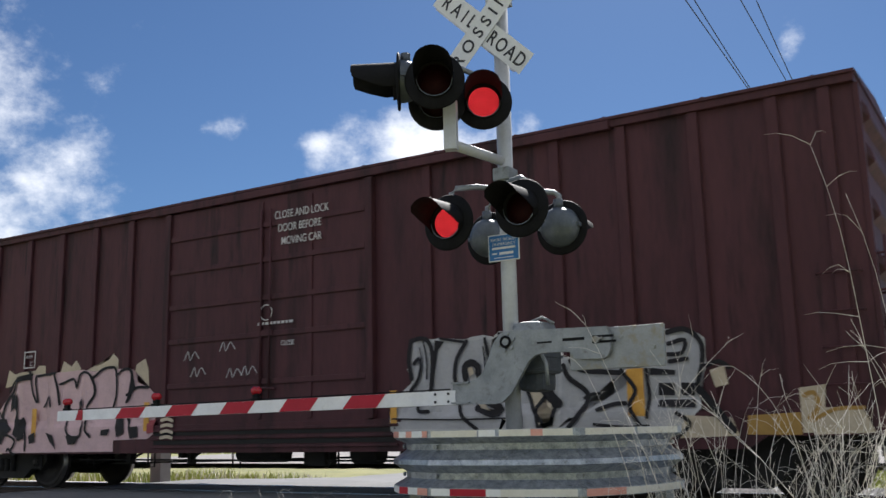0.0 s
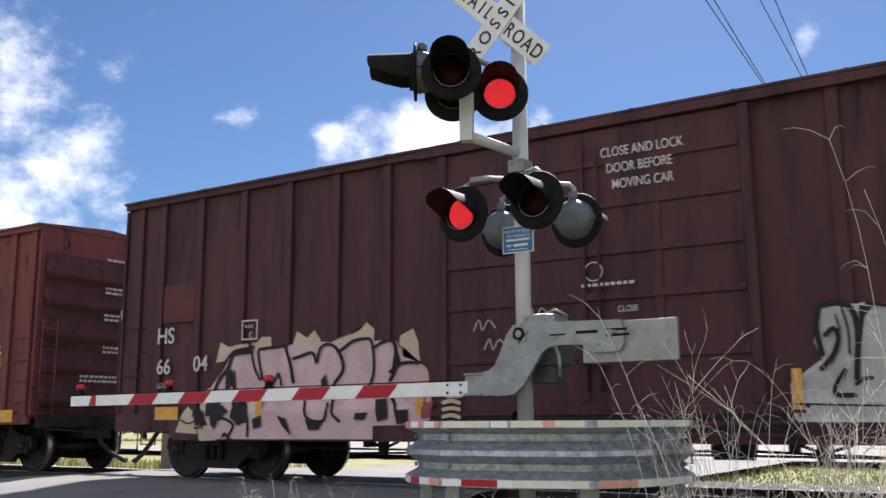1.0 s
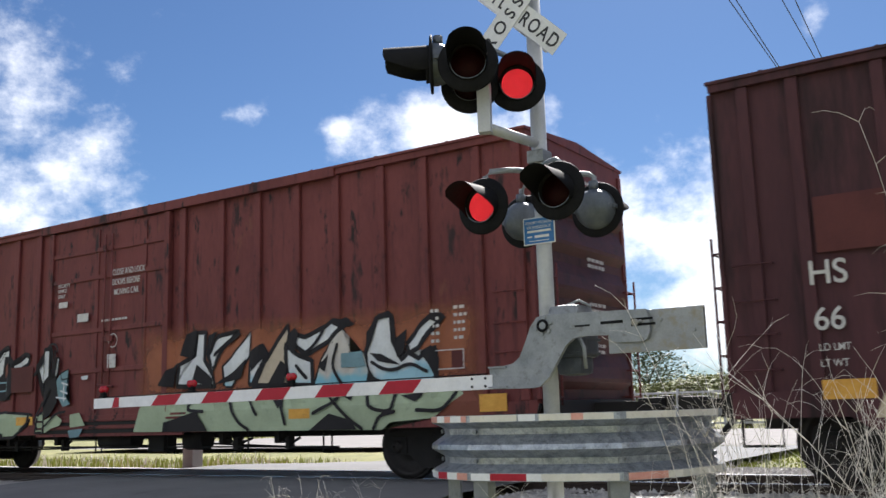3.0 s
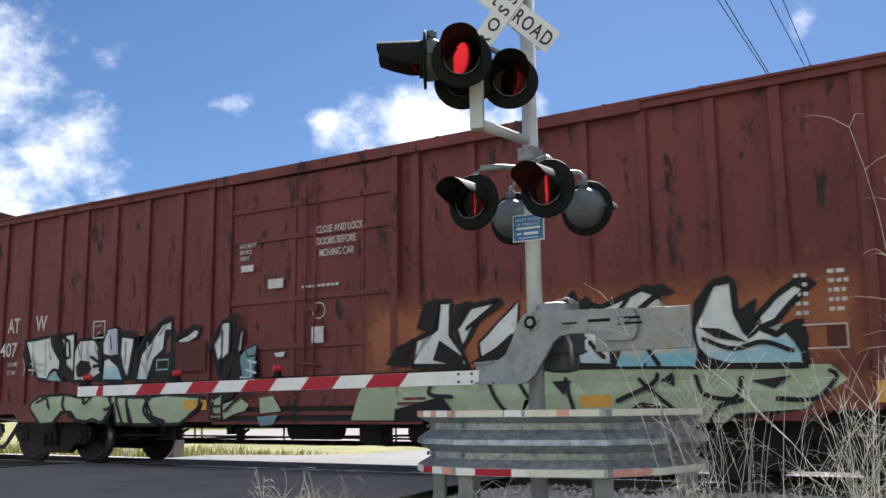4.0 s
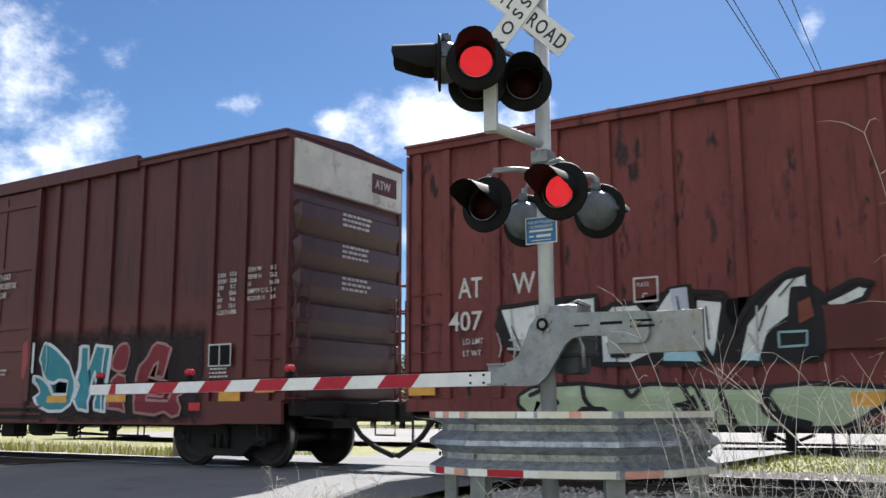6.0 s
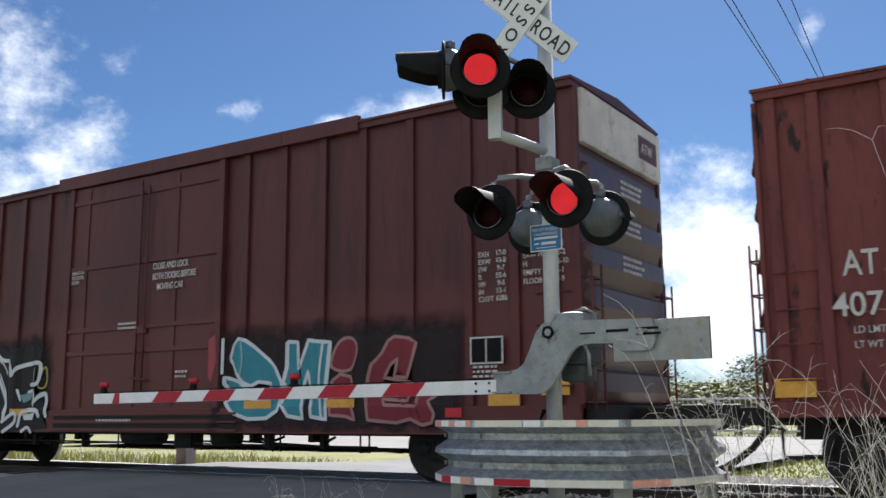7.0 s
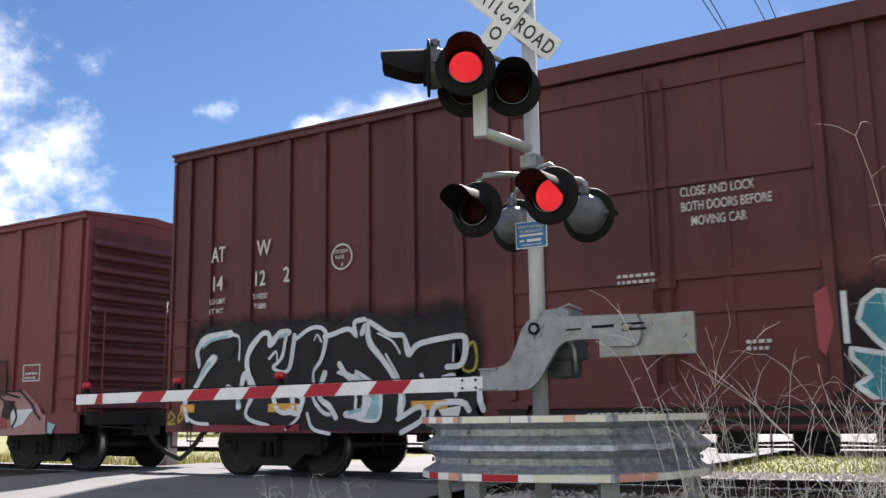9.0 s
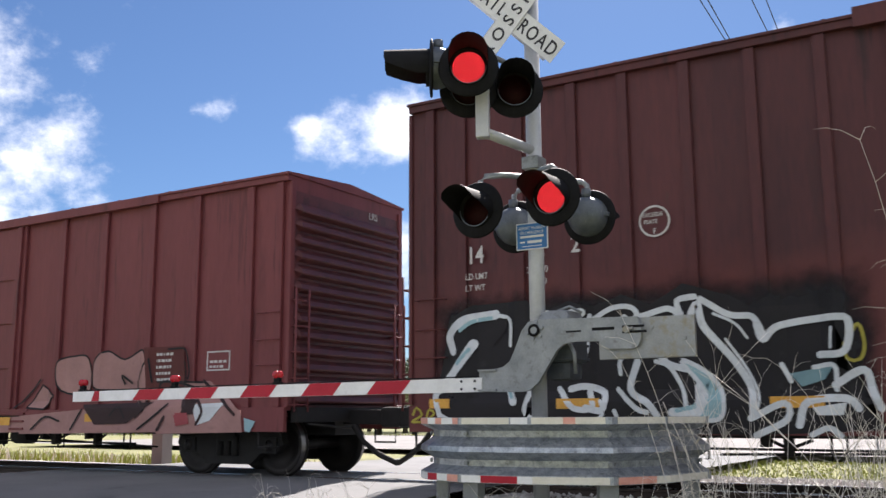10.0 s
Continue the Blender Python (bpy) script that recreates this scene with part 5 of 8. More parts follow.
sp.stroke([(-1.24, 1.48), (-1.05, 1.43)], 0.03, SP_WHITE, 2.5, curve=False)
sp.stroke([(-1.16, 1.62), (-1.14, 1.31)], 0.03, SP_WHITE, 2.5, curve=False)
sp.stroke([(-1.35, 1.37), (-1.08, 1.34)], 0.03, SP_WHITE, 2.5, curve=False)
sp.stroke([(-1.97, 2), (-1.81, 2.19), (-1.72, 2.25)], 0.04, SP_BLACK, 3.3)
sp.stroke([(-1.66, 2.24), (-1.55, 2.32), (-1.4, 2.29), (-1.36, 2.18)], 0.04, SP_BLACK, 3.3)
sp.stroke([(-1.51, 2.2), (-1.5, 1.88), (-1.52, 1.72)], 0.04, SP_BLACK, 3.3)
sp.stroke([(-1.59, 2.22), (-1.59, 1.76)], 0.04, SP_BLACK, 3.3)
sp.stroke([(-1.43, 2.19), (-1.45, 1.88), (-1.4, 1.69)], 0.04, SP_BLACK, 3.3)
sp.stroke([(-1.37, 2.06), (-1.43, 1.78)], 0.04, SP_BLACK, 3.3)
sp.stroke([(-1.76, 2.09), (-1.77, 1.64)], 0.04, SP_BLACK, 3.3)
sp.stroke([(-1.9, 1.32), (-2.01, 1.01), (-1.92, 0.82)], 0.04, SP_BLACK, 3.3)
sp.stroke([(-1.94, 1.07), (-1.74, 1.26), (-1.58, 1.51)], 0.04, SP_BLACK, 3.3)
sp.stroke([(-1.66, 0.88), (-1.37, 1.07), (-1.09, 1.12)], 0.04, SP_BLACK, 3.3)
sp.fill([(-1.41, 2.07), (-1.32, 2.06), (-1.36, 1.78), (-1.45, 1.69)], SP_FADE, 1.2, SP_BLACK, 0.03)
sp.fill([(-1.72, 0.98), (-1.37, 1.07), (-1.19, 0.97), (-1.26, 0.88), (-1.5, 0.83), (-1.7, 0.75)], SP_LIME, 0.6)
sp.fill([(-0.98, 1.06), (-0.72, 1.09), (-0.55, 0.87), (-0.96, 0.84)], SP_LIME, 0.6)
sp.fill([(-2, 1.07), (-1.74, 1.13), (-1.73, 0.78), (-2.02, 0.78)], SP_LIME, 0.6)
sp.fill([(-1.02, 0.79), (-0.61, 0.82), (-0.71, 0.68), (-0.96, 0.66)], SP_TEALISH, 0.5)
sp.fill([(-0.7, 1.71), (-0.5, 1.72), (-0.53, 1.65), (-0.67, 1.65)], SP_WHITE, 0.5)
sp.stroke([(-6.56, 1.92), (-6.4, 1.57)], 0.018, SP_BLACK, 3.6, curve=False)
sp.stroke([(-6.1, 2.11), (-5.95, 1.81)], 0.018, SP_BLACK, 3.6, curve=False)
sp.stroke([(-5.21, 1.99), (-5.15, 1.82)], 0.018, SP_BLACK, 3.6, curve=False)
sp.stroke([(-4.84, 2.01), (-4.78, 1.85)], 0.018, SP_BLACK, 3.6, curve=False)
sp.stroke([(-4.38, 2.15), (-4.35, 1.91)], 0.018, SP_BLACK, 3.6, curve=False)
sp.stroke([(-4.07, 2.02), (-4.05, 1.66)], 0.018, SP_BLACK, 3.6, curve=False)
sp.stroke([(-3.4, 1.99), (-3.49, 1.72)], 0.018, SP_BLACK, 3.6, curve=False)
sp.stroke([(-3.08, 2.28), (-3.26, 2.09)], 0.018, SP_BLACK, 3.6, curve=False)
sp.stroke([(-6.58, 1.75), (-6.2, 1.72)], 0.03, SP_SILVER, 3.5, curve=False)
sp.stroke([(-6.61, 1.64), (-6.22, 1.6)], 0.03, SP_SILVER, 3.5, curve=False)
sp.stroke([(-3.59, 1.69), (-3.49, 1.49)], 0.03, SP_SILVER, 3.5, curve=False)
sp.done(car, "white and pale blue letters with black edges")
plate(car, side, -2.87, -2.14, 1.50, 1.96, PATCH_RED, "repair_panel", 0.03, "dark steel patch over the graffiti")
sp = Spray(side)
sp.fill([(0.5, 1.2), (7.7, 1.2), (7.7, 2.6), (0.5, 2.6)], mist("rust_orange_mist", (0.42, 0.15, 0.075), 0.7, 7.5, 1.2, 2.5, 0.5, 0.85), -0.5)
sp.fill([(1.05, 1.34), (6.91, 1.3), (7.08, 1.14), (6.63, 0.84), (5.93, 0.8), (5.79, 0.7), (0.71, 0.74), (0.84, 1.1)], SP_LIME, 0)
sp.fill([(1.69, 1.44), (1.76, 1.78), (2.05, 1.92), (2.1, 2.27), (2.29, 2.27), (2.27, 1.83), (2.45, 1.6), (2.57, 1.41)], SP_FADE, 0.8, SP_BLACK, 0.07)
sp.fill([(2.45, 1.64), (2.35, 1.9), (2.62, 2.17), (3.02, 2.25), (2.75, 2.02), (2.56, 1.75)], SP_FADE, 0.8, SP_BLACK, 0.07)
sp.fill([(2.77, 1.41), (2.74, 1.7), (2.96, 1.92), (3.29, 2.19), (3.25, 1.86), (3.04, 1.64), (2.87, 1.4)], SP_FADE, 0.8, SP_BLACK, 0.07)
sp.fill([(3.35, 1.39), (3.56, 1.71), (3.82, 2.03), (4.04, 2.26), (4.07, 2.15), (3.98, 1.78), (4.09, 1.37)], SP_CREAM, 0.8, SP_BLACK, 0.07)
sp.fill([(4.04, 1.37), (3.98, 1.97), (4.25, 1.81), (4.5, 1.7), (4.51, 1.35)], SP_FADE, 0.8, SP_BLACK, 0.07)
sp.fill([(4.17, 2.13), (4.38, 2.05), (4.96, 2.25), (5.17, 2.19), (4.85, 1.97), (4.61, 1.88), (4.42, 1.79), (4.25, 1.92)], SP_FADE, 0.8, SP_BLACK, 0.07)
sp.fill([(4.55, 1.35), (4.69, 1.71), (4.87, 1.92), (5.1, 2.11), (5.22, 1.77), (5.45, 1.75), (5.57, 1.32)], SP_FADE_TEAL, 0.8, SP_BLACK, 0.07)
sp.fill([(5.48, 1.75), (5.58, 2), (5.77, 2.25), (5.96, 2.24), (5.98, 1.89), (6.1, 1.63), (6.21, 1.72), (6.4, 1.63), (6.67, 1.76), (6.68, 1.29), (5.52, 1.32)], SP_FADE, 0.8, SP_BLACK, 0.07)
sp.fill([(6.19, 1.83), (6.4, 2.03), (6.68, 2.21), (6.76, 2.12), (6.57, 1.94), (6.4, 1.77), (6.23, 1.72)], SP_FADE, 0.8, SP_BLACK, 0.07)
sp.fill([(3.25, 1.41), (3.29, 1.86), (3.55, 1.98), (3.62, 1.84), (3.44, 1.4)], SP_FADE, 0.8, SP_BLACK, 0.07)
sp.fill([(1.78, 1.93), (1.9, 2.27), (2.1, 2.33), (2.11, 2.23), (2.01, 1.87)], SP_BLACK, 3)
sp.fill([(2.36, 2.22), (2.64, 2.26), (2.32, 1.9)], SP_BLACK, 3)
sp.fill([(2.1, 1.77), (2.48, 1.53), (2.46, 1.4), (2, 1.51)], SP_BLACK, 3)
sp.fill([(3.29, 1.86), (3.55, 1.99), (3.65, 1.84), (3.34, 1.6)], SP_BLACK, 3)
sp.fill([(4.03, 2.07), (4.24, 2.2), (4.3, 2.11), (4.23, 1.81), (4.05, 1.94)], SP_BLACK, 3)
sp.fill([(5.51, 2.03), (5.69, 2.24), (5.93, 2.31), (6, 2.22), (5.76, 2.19), (5.5, 1.72)], SP_BLACK, 3)
sp.fill([(5.96, 1.89), (6.21, 2.04), (6.15, 1.72), (6.04, 1.66)], SP_BLACK, 3)
sp.fill([(5.56, 1.75), (5.82, 1.72), (6.09, 1.56), (5.76, 1.62)], SP_BLACK, 3)
sp.fill([(6.45, 1.71), (6.63, 1.79), (6.73, 1.61), (6.71, 1.3), (6.59, 1.54)], SP_BLACK, 3)
sp.fill([(6.61, 2.14), (6.76, 2.23), (6.85, 2.15), (6.73, 2.07)], SP_BLACK, 3)
sp.fill([(4.9, 2.21), (5.17, 2.28), (5.31, 2.16), (5.08, 2.13)], SP_BLACK, 3)
sp.fill([(4.62, 1.62), (4.83, 1.78), (4.74, 1.53)], SP_BLACK, 3)
sp.fill([(1.3, 1.47), (1.49, 1.71), (1.75, 1.82), (1.65, 1.59), (1.6, 1.43)], SP_BLACK, 3)
sp.fill([(5.49, 1.32), (5.54, 1.54), (5.65, 1.42), (5.93, 1.33)], SP_BLACK, 3)
sp.fill([(2.57, 1.43), (2.97, 1.65), (3.2, 1.82), (3.08, 1.51)], SP_BLACK, 3)
sp.fill([(3.64, 1.4), (3.9, 1.74), (4.03, 1.65), (3.97, 1.39)], SP_BLACK, 3)
sp.fill([(1.46, 0.88), (2.17, 1.04), (2.36, 0.8), (2.44, 0.73), (1.44, 0.73)], SP_BLACK, 3)
sp.fill([(3.71, 1.19), (3.97, 1.2), (3.9, 1.03)], SP_BLACK, 3)
sp.fill([(4.5, 0.71), (4.87, 0.94), (5.24, 0.85), (5.38, 0.71)], SP_BLACK, 3)
sp.fill([(6.09, 1.15), (6.53, 1.19), (6.35, 1.06)], SP_BLACK, 3)
sp.fill([(5.1, 1.17), (5.23, 1.27), (5.26, 1.1)], SP_BLACK, 3)
sp.stroke([(2.83, 1.2), (3.07, 0.88), (3.3, 0.74)], 0.05, SP_BLACK, 3)
sp.stroke([(3.9, 1.22), (3.98, 1), (4.04, 0.81)], 0.05, SP_BLACK, 3)
sp.stroke([(4.58, 0.95), (5.01, 1.14), (5.07, 1.24)], 0.05, SP_BLACK, 3)
sp.stroke([(4.84, 1.19), (5.22, 0.87), (5.46, 0.72)], 0.05, SP_BLACK, 3)
sp.stroke([(5.49, 1.21), (5.6, 1.01), (5.93, 0.96), (6, 1.18)], 0.05, SP_BLACK, 3)
sp.stroke([(5.66, 0.72), (5.77, 0.88), (6.01, 0.94)], 0.05, SP_BLACK, 3)
sp.stroke([(6.38, 0.95), (6.77, 0.95), (6.97, 1.17), (6.91, 1.23)], 0.05, SP_BLACK, 3)
sp.stroke([(5.6, 1.62), (5.93, 1.5), (6.25, 1.56), (6.56, 1.45)], 0.05, SP_BLACK, 3)
sp.stroke([(2.55, 1.89), (2.82, 2.06), (3.05, 2.19)], 0.05, SP_BLACK, 3)
sp.stroke([(4.73, 2.13), (4.55, 1.93), (4.31, 1.77)], 0.05, SP_BLACK, 3)
sp.stroke([(5.03, 1.9), (4.95, 1.61), (5.09, 1.35)], 0.05, SP_BLACK, 3)
sp.stroke([(4.26, 1.64), (4.41, 1.46)], 0.05, SP_BLACK, 3)
sp.stroke([(2.02, 1.31), (1.96, 1.08), (2.32, 1.03)], 0.05, SP_BLACK, 3)
sp.stroke([(3.26, 1.21), (3.46, 0.96)], 0.05, SP_BLACK, 3)
sp.fill([(5.09, 1.77), (5.43, 1.79), (5.49, 1.57), (5.09, 1.57)], SP_TEALISH, 3.2)
sp.fill([(6.91, 1.22), (7.4, 1.22), (7.39, 0.83), (6.71, 0.82)], SP_ORANGE, -0.3)
sp.done(car, "blue and white letters over a rust orange haze")

for z in (3.98, 3.42, 2.90, 2.28):
    end_print(car, 8.292, -0.1, z, 2 if z < 3.9 else 1, 0.55)
end_print(car, 8.292, -0.6, 1.72, 2, 0.9)

# third car: tall, brown, pale end
car, side = boxcar("tall brown boxcar with teal and black graffiti and pale end", -47.40, 16.04, 5.13, PAINT_BROWN,
                   [-7.7, -7.21, -6.37, -5.62, -4.94, -4.17, -3.41, -2.65, 2.40, 3.18, 3.95, 4.70, 5.52, 6.45, 7.14, 7.7], (-1.90, 1.90), [1.30, 1.83, 2.36, 2.88, 3.40, 3.92],
                   door_lines=(2.0, 2.40, 3.50, 4.70), door_posts=(-1.45, -0.08, 0.85), flat_ribs=True, rib_d=0.11, truck_at=6.3, track_step=0.14, rail_on=2.75, end_sill=0.68, end_paint=END_GLOSS)
words(car, side, "CLOSE AND LOCK\nBOTH DOORS BEFORE\n    MOVING CAR", 0.155, 0.36, 3.32, spacing=1.12, widen=0.65)
words(car, side, "AT", 0.34, -7.13, 3.28, widen=0.66)
words(car, side, "W", 0.34, -6.22, 3.30, widen=0.78)
words(car, side, "14", 0.32, -7.13, 2.83, widen=0.8)
words(car, side, "12", 0.32, -6.27, 2.84, widen=0.8)
words(car, side, "2", 0.32, -5.66, 2.85, widen=0.8)
words(car, side, "LD LMT\nLT WT", 0.115, -7.15, 2.62, spacing=1.3)
words(car, side, "214200\n 71800", 0.115, -6.27, 2.64, spacing=1.3)
ring_mark(car, side, -4.60, 3.13, 0.19)
words(car, side, "EXCEEDS\n PLATE", 0.07, -4.75, 3.19, spacing=1.2)
words(car, side, "F", 0.10, -4.63, 2.98)
words(car, side, "UNLATCH\nTO CLOSE\nDOOR", 0.085, -1.78, 3.40, spacing=1.0)
fine_print(car, side, -0.45, 2.44, 2, 0.55)
words(car, side, "EXH\nEXW\nEW\nIL\nIW\nIH\nCU.FT", 0.10, 6.60, 2.94, spacing=0.98)
words(car, side, "17-0\n10-8\n 9-7\n50-6\n 9-6\n13-1\n6286", 0.10, 6.88, 2.94, spacing=0.98)
words(car, side, "EXH W\nEXW H\nH\nEMPTY C.G.\nFLOOR H", 0.10, 7.28, 2.98, spacing=1.12)
words(car, side, " 8-2\n15-2\n16-10\n 5-1\n 3-9", 0.10, 7.72, 2.98, spacing=1.12)
fine_print(car, side, 1.0, 1.6, 2, 0.25)
fine_print(car, side, -0.9, 0.84, 1, 1.1)
plate(car, side, 6.50, 6.95, 1.57, 1.88, BLACK, "black_panel", 0.003)
frame_mark(car, side, 6.48, 6.97, 1.55, 1.90)
part("panel_line", boxes((6.71, 6.73, side.front(6.5, 6.95, 1.7) - 0.010, side.front(6.5, 6.95, 1.7) - 0.006, 1.57, 1.88)), LETTER, car)
fine_print(car, side, 6.52, 1.50, 3, 0.4, 0.06)
for x0, x1, z0, z1 in ((-7.7, -7.4, 0.98, 1.10), (-5.9, -5.35, 0.96, 1.08), (-3.4, -2.85, 0.95, 1.07), (2.5, 3.05, 1.02, 1.14), (4.1, 4.6, 1.02, 1.14), (6.75, 7.2, 1.02, 1.28), (7.5, 7.88, 1.14, 1.34)):
    plate(car, side, x0, x1, z0, z1, YELLOW)
part("end_cap", boxes((8.0, 8.11, -1.48, 1.48, 4.30, 5.02), bevel=0.02), END_WHITE, car, "weathered white upper end sheet")
part("nameplate", boxes((8.110, 8.116, 0.55, 1.30, 4.52, 4.86)), PAINT_BROWN, car, "dark brown plate on the pale end")
lettering("stencil", "ATW", 0.22, LETTER, car, (8.120, 0.64, 4.61), turn=(90, 0, 90), widen=0.9)
for z in (3.98, 3.46, 2.94):
    end_print(car, 8.137, -0.3, z, 3, 0.7)
sp = Spray(side)
sp.fill([(-8.0, 0.70), (-2.2, 0.70), (-2.2, 2.6), (-8.0, 2.6)], mist("black_mist", (0.014, 0.013, 0.016), -7.75, -2.2, 0.6, 2.5, 0.40, 0.96), -0.5)
sp.fill([(-7.6, 0.8), (-7.56, 1.36), (-7.48, 1.81), (-7.44, 2.11), (-7.06, 2.29), (-6.29, 2.3), (-6.07, 2.15), (-5.72, 2.26), (-5.48, 2.16), (-5.04, 2.29), (-4.71, 2.15), (-4.31, 2.37), (-3.77, 2.19), (-3.55, 2.04), (-2.89, 2.05), (-2.75, 1.92), (-2.8, 1.46), (-2.51, 1.23), (-2.43, 0.93), (-2.27, 0.72), (-3.56, 0.66), (-4.79, 0.69), (-5.67, 0.71), (-5.9, 0.85), (-6.74, 0.82)], SP_BLACK, -0.3)
sp.stroke([(-7.35, 1.71), (-7.4, 1.93), (-7.15, 2.1), (-6.73, 2.15)], 0.12, SP_WHITE, 2)
sp.stroke([(-6.73, 2.15), (-6.52, 2.06), (-6.52, 1.75)], 0.05, SP_WHITE, 2)
sp.stroke([(-7.43, 1.35), (-7.22, 1.57), (-7.05, 1.79)], 0.12, SP_WHITE, 2)
sp.stroke([(-7.53, 0.86), (-7.6, 1.16), (-7.32, 1.26)], 0.07, SP_WHITE, 2)
sp.stroke([(-7.56, 0.91), (-7.35, 0.82), (-7.09, 0.8)], 0.05, SP_WHITE, 2)
sp.stroke([(-6.76, 1.34), (-6.57, 1.23), (-6.48, 1.05)], 0.1, SP_WHITE, 2)
sp.stroke([(-6.27, 1.39), (-6.33, 1.76), (-6.14, 2.08), (-5.97, 2.11), (-5.93, 1.95)], 0.08, SP_WHITE, 2)
sp.stroke([(-5.93, 1.95), (-5.74, 2.08), (-5.55, 2.1)], 0.11, SP_WHITE, 2)
sp.stroke([(-5.57, 2.05), (-5.66, 1.73), (-5.87, 1.61), (-5.55, 1.54), (-5.47, 1.87), (-5.45, 2.06)], 0.055, SP_WHITE, 2)
sp.stroke([(-5.42, 2.01), (-5.15, 2.14), (-4.86, 2.08), (-4.91, 1.7), (-5.08, 1.51), (-5.08, 1.36)], 0.06, SP_WHITE, 2)
sp.stroke([(-4.86, 2), (-4.49, 2.09), (-4.33, 1.98), (-4.38, 2.17), (-4.16, 2.2)], 0.07, SP_WHITE, 2)
sp.stroke([(-4.64, 1.61), (-4.52, 1.46), (-4.3, 1.39)], 0.08, SP_WHITE, 2)
sp.stroke([(-6.45, 1.33), (-6.34, 1.54), (-6.22, 1.32)], 0.1, SP_WHITE, 2)
sp.stroke([(-5.07, 1.96), (-5, 2.04), (-4.92, 1.93)], 0.03, SP_WHITE, 2)
sp.stroke([(-6.24, 1.2), (-6.31, 0.9), (-5.88, 0.76)], 0.06, SP_WHITE, 2)
sp.stroke([(-5.87, 1.2), (-5.68, 0.97), (-5.44, 0.97), (-5.47, 1.15)], 0.07, SP_WHITE, 2)
sp.stroke([(-5.12, 1.18), (-4.9, 0.96), (-4.77, 0.91)], 0.06, SP_WHITE, 2)
sp.stroke([(-5.16, 0.93), (-5.06, 0.72), (-4.76, 0.65)], 0.05, SP_WHITE, 2)
sp.stroke([(-4.47, 0.91), (-4.18, 0.91), (-4.15, 1.19)], 0.1, SP_WHITE, 2)
sp.stroke([(-5.56, 0.71), (-5.31, 0.89), (-5.34, 1.05)], 0.04, SP_WHITE, 2)
sp.stroke([(-5.94, 1.74), (-5.8, 1.84), (-5.75, 1.65)], 0.04, SP_WHITE, 2)
sp.stroke([(-7.23, 1.97), (-7.05, 2.08), (-6.8, 2.11)], 0.05, SP_AQUA, 2.6)
sp.stroke([(-7.28, 1.55), (-7.11, 1.72)], 0.05, SP_AQUA, 2.6)
sp.stroke([(-5.71, 2.04), (-5.57, 2.07)], 0.05, SP_AQUA, 2.6)
sp.stroke([(-4.42, 0.93), (-4.22, 0.97)], 0.05, SP_AQUA, 2.6)
sp.stroke([(-6.58, 1.25), (-6.51, 1.11)], 0.05, SP_AQUA, 2.6)
sp.stroke([(-6.78, 1.78), (-6.61, 1.95), (-6.57, 2.08)], 0.03, SP_BLACK, 3)
sp.stroke([(-5.05, 1.71), (-4.96, 1.95)], 0.03, SP_BLACK, 3)
sp.stroke([(-6.99, 0.86), (-6.5, 0.9)], 0.03, SP_BLACK, 3)
sp.stroke([(-2.6, 1.61), (-2.48, 1.81), (-2.43, 1.6), (-2.48, 1.44), (-2.6, 1.45), (-2.62, 1.61)], 0.035, SP_YELLOW, 1)
sp.stroke([(-7.95, 0.9), (-7.90, 0.99), (-7.81, 0.9), (-7.97, 0.81), (-7.81, 0.81)], 0.03, SP_YELLOW, 1)
sp.stroke([(-7.74, 0.85), (-7.71, 0.96), (-7.62, 0.92), (-7.73, 0.83)], 0.03, SP_YELLOW, 1)
sp.stroke([(-4.21, 2.01), (-4.13, 2.12), (-4.07, 1.85), (-3.76, 1.46), (-3.59, 1.15), (-3.58, 0.89)], 0.08, SP_WHITE, 2)
sp.stroke([(-4.1, 2.17), (-3.8, 1.98), (-3.54, 1.94), (-3.43, 1.74)], 0.07, SP_WHITE, 2)
sp.stroke([(-3.97, 2), (-3.74, 1.88), (-3.61, 1.71)], 0.03, SP_WHITE, 2)
sp.stroke([(-3.5, 1.85), (-3.43, 1.68), (-3.25, 1.83), (-2.68, 1.89), (-2.56, 1.82), (-2.62, 1.53), (-2.87, 1.5)], 0.075, SP_WHITE, 2)
sp.stroke([(-4.86, 1.49), (-4.95, 1.17), (-4.75, 1.01), (-4.65, 0.87)], 0.08, SP_WHITE, 2)
sp.stroke([(-5.71, 1.19), (-5.51, 1.22), (-5.29, 1.14), (-5.32, 0.94), (-5.52, 0.97)], 0.08, SP_WHITE, 2)
sp.stroke([(-3.61, 0.84), (-3.25, 1), (-3.23, 0.83), (-3.56, 0.66)], 0.07, SP_WHITE, 2)
sp.stroke([(-3.11, 0.77), (-3.01, 1.01), (-2.63, 1.04), (-2.52, 0.94)], 0.08, SP_WHITE, 2)
sp.stroke([(-2.73, 1.18), (-2.45, 1.33), (-2.38, 1.11), (-2.31, 0.94)], 0.08, SP_WHITE, 2)
sp.stroke([(-3.85, 1.71), (-3.64, 1.39), (-3.51, 1.09), (-3.56, 0.87)], 0.03, SP_WHITE, 2)
sp.stroke([(-2.94, 1.37), (-2.73, 1.38), (-2.72, 1.13)], 0.05, SP_WHITE, 2)
sp.stroke([(-3.26, 1.41), (-3.18, 1.23)], 0.05, SP_WHITE, 2)
sp.stroke([(-2.99, 0.67), (-2.82, 0.74), (-2.71, 0.66)], 0.06, SP_WHITE, 2)
sp.stroke([(-4.66, 1.49), (-4.5, 1.42), (-4.35, 1.16), (-4.3, 0.91)], 0.05, SP_WHITE, 2)
sp.stroke([(-2.74, 1.78), (-2.76, 1.57)], 0.03, SP_WHITE, 2)
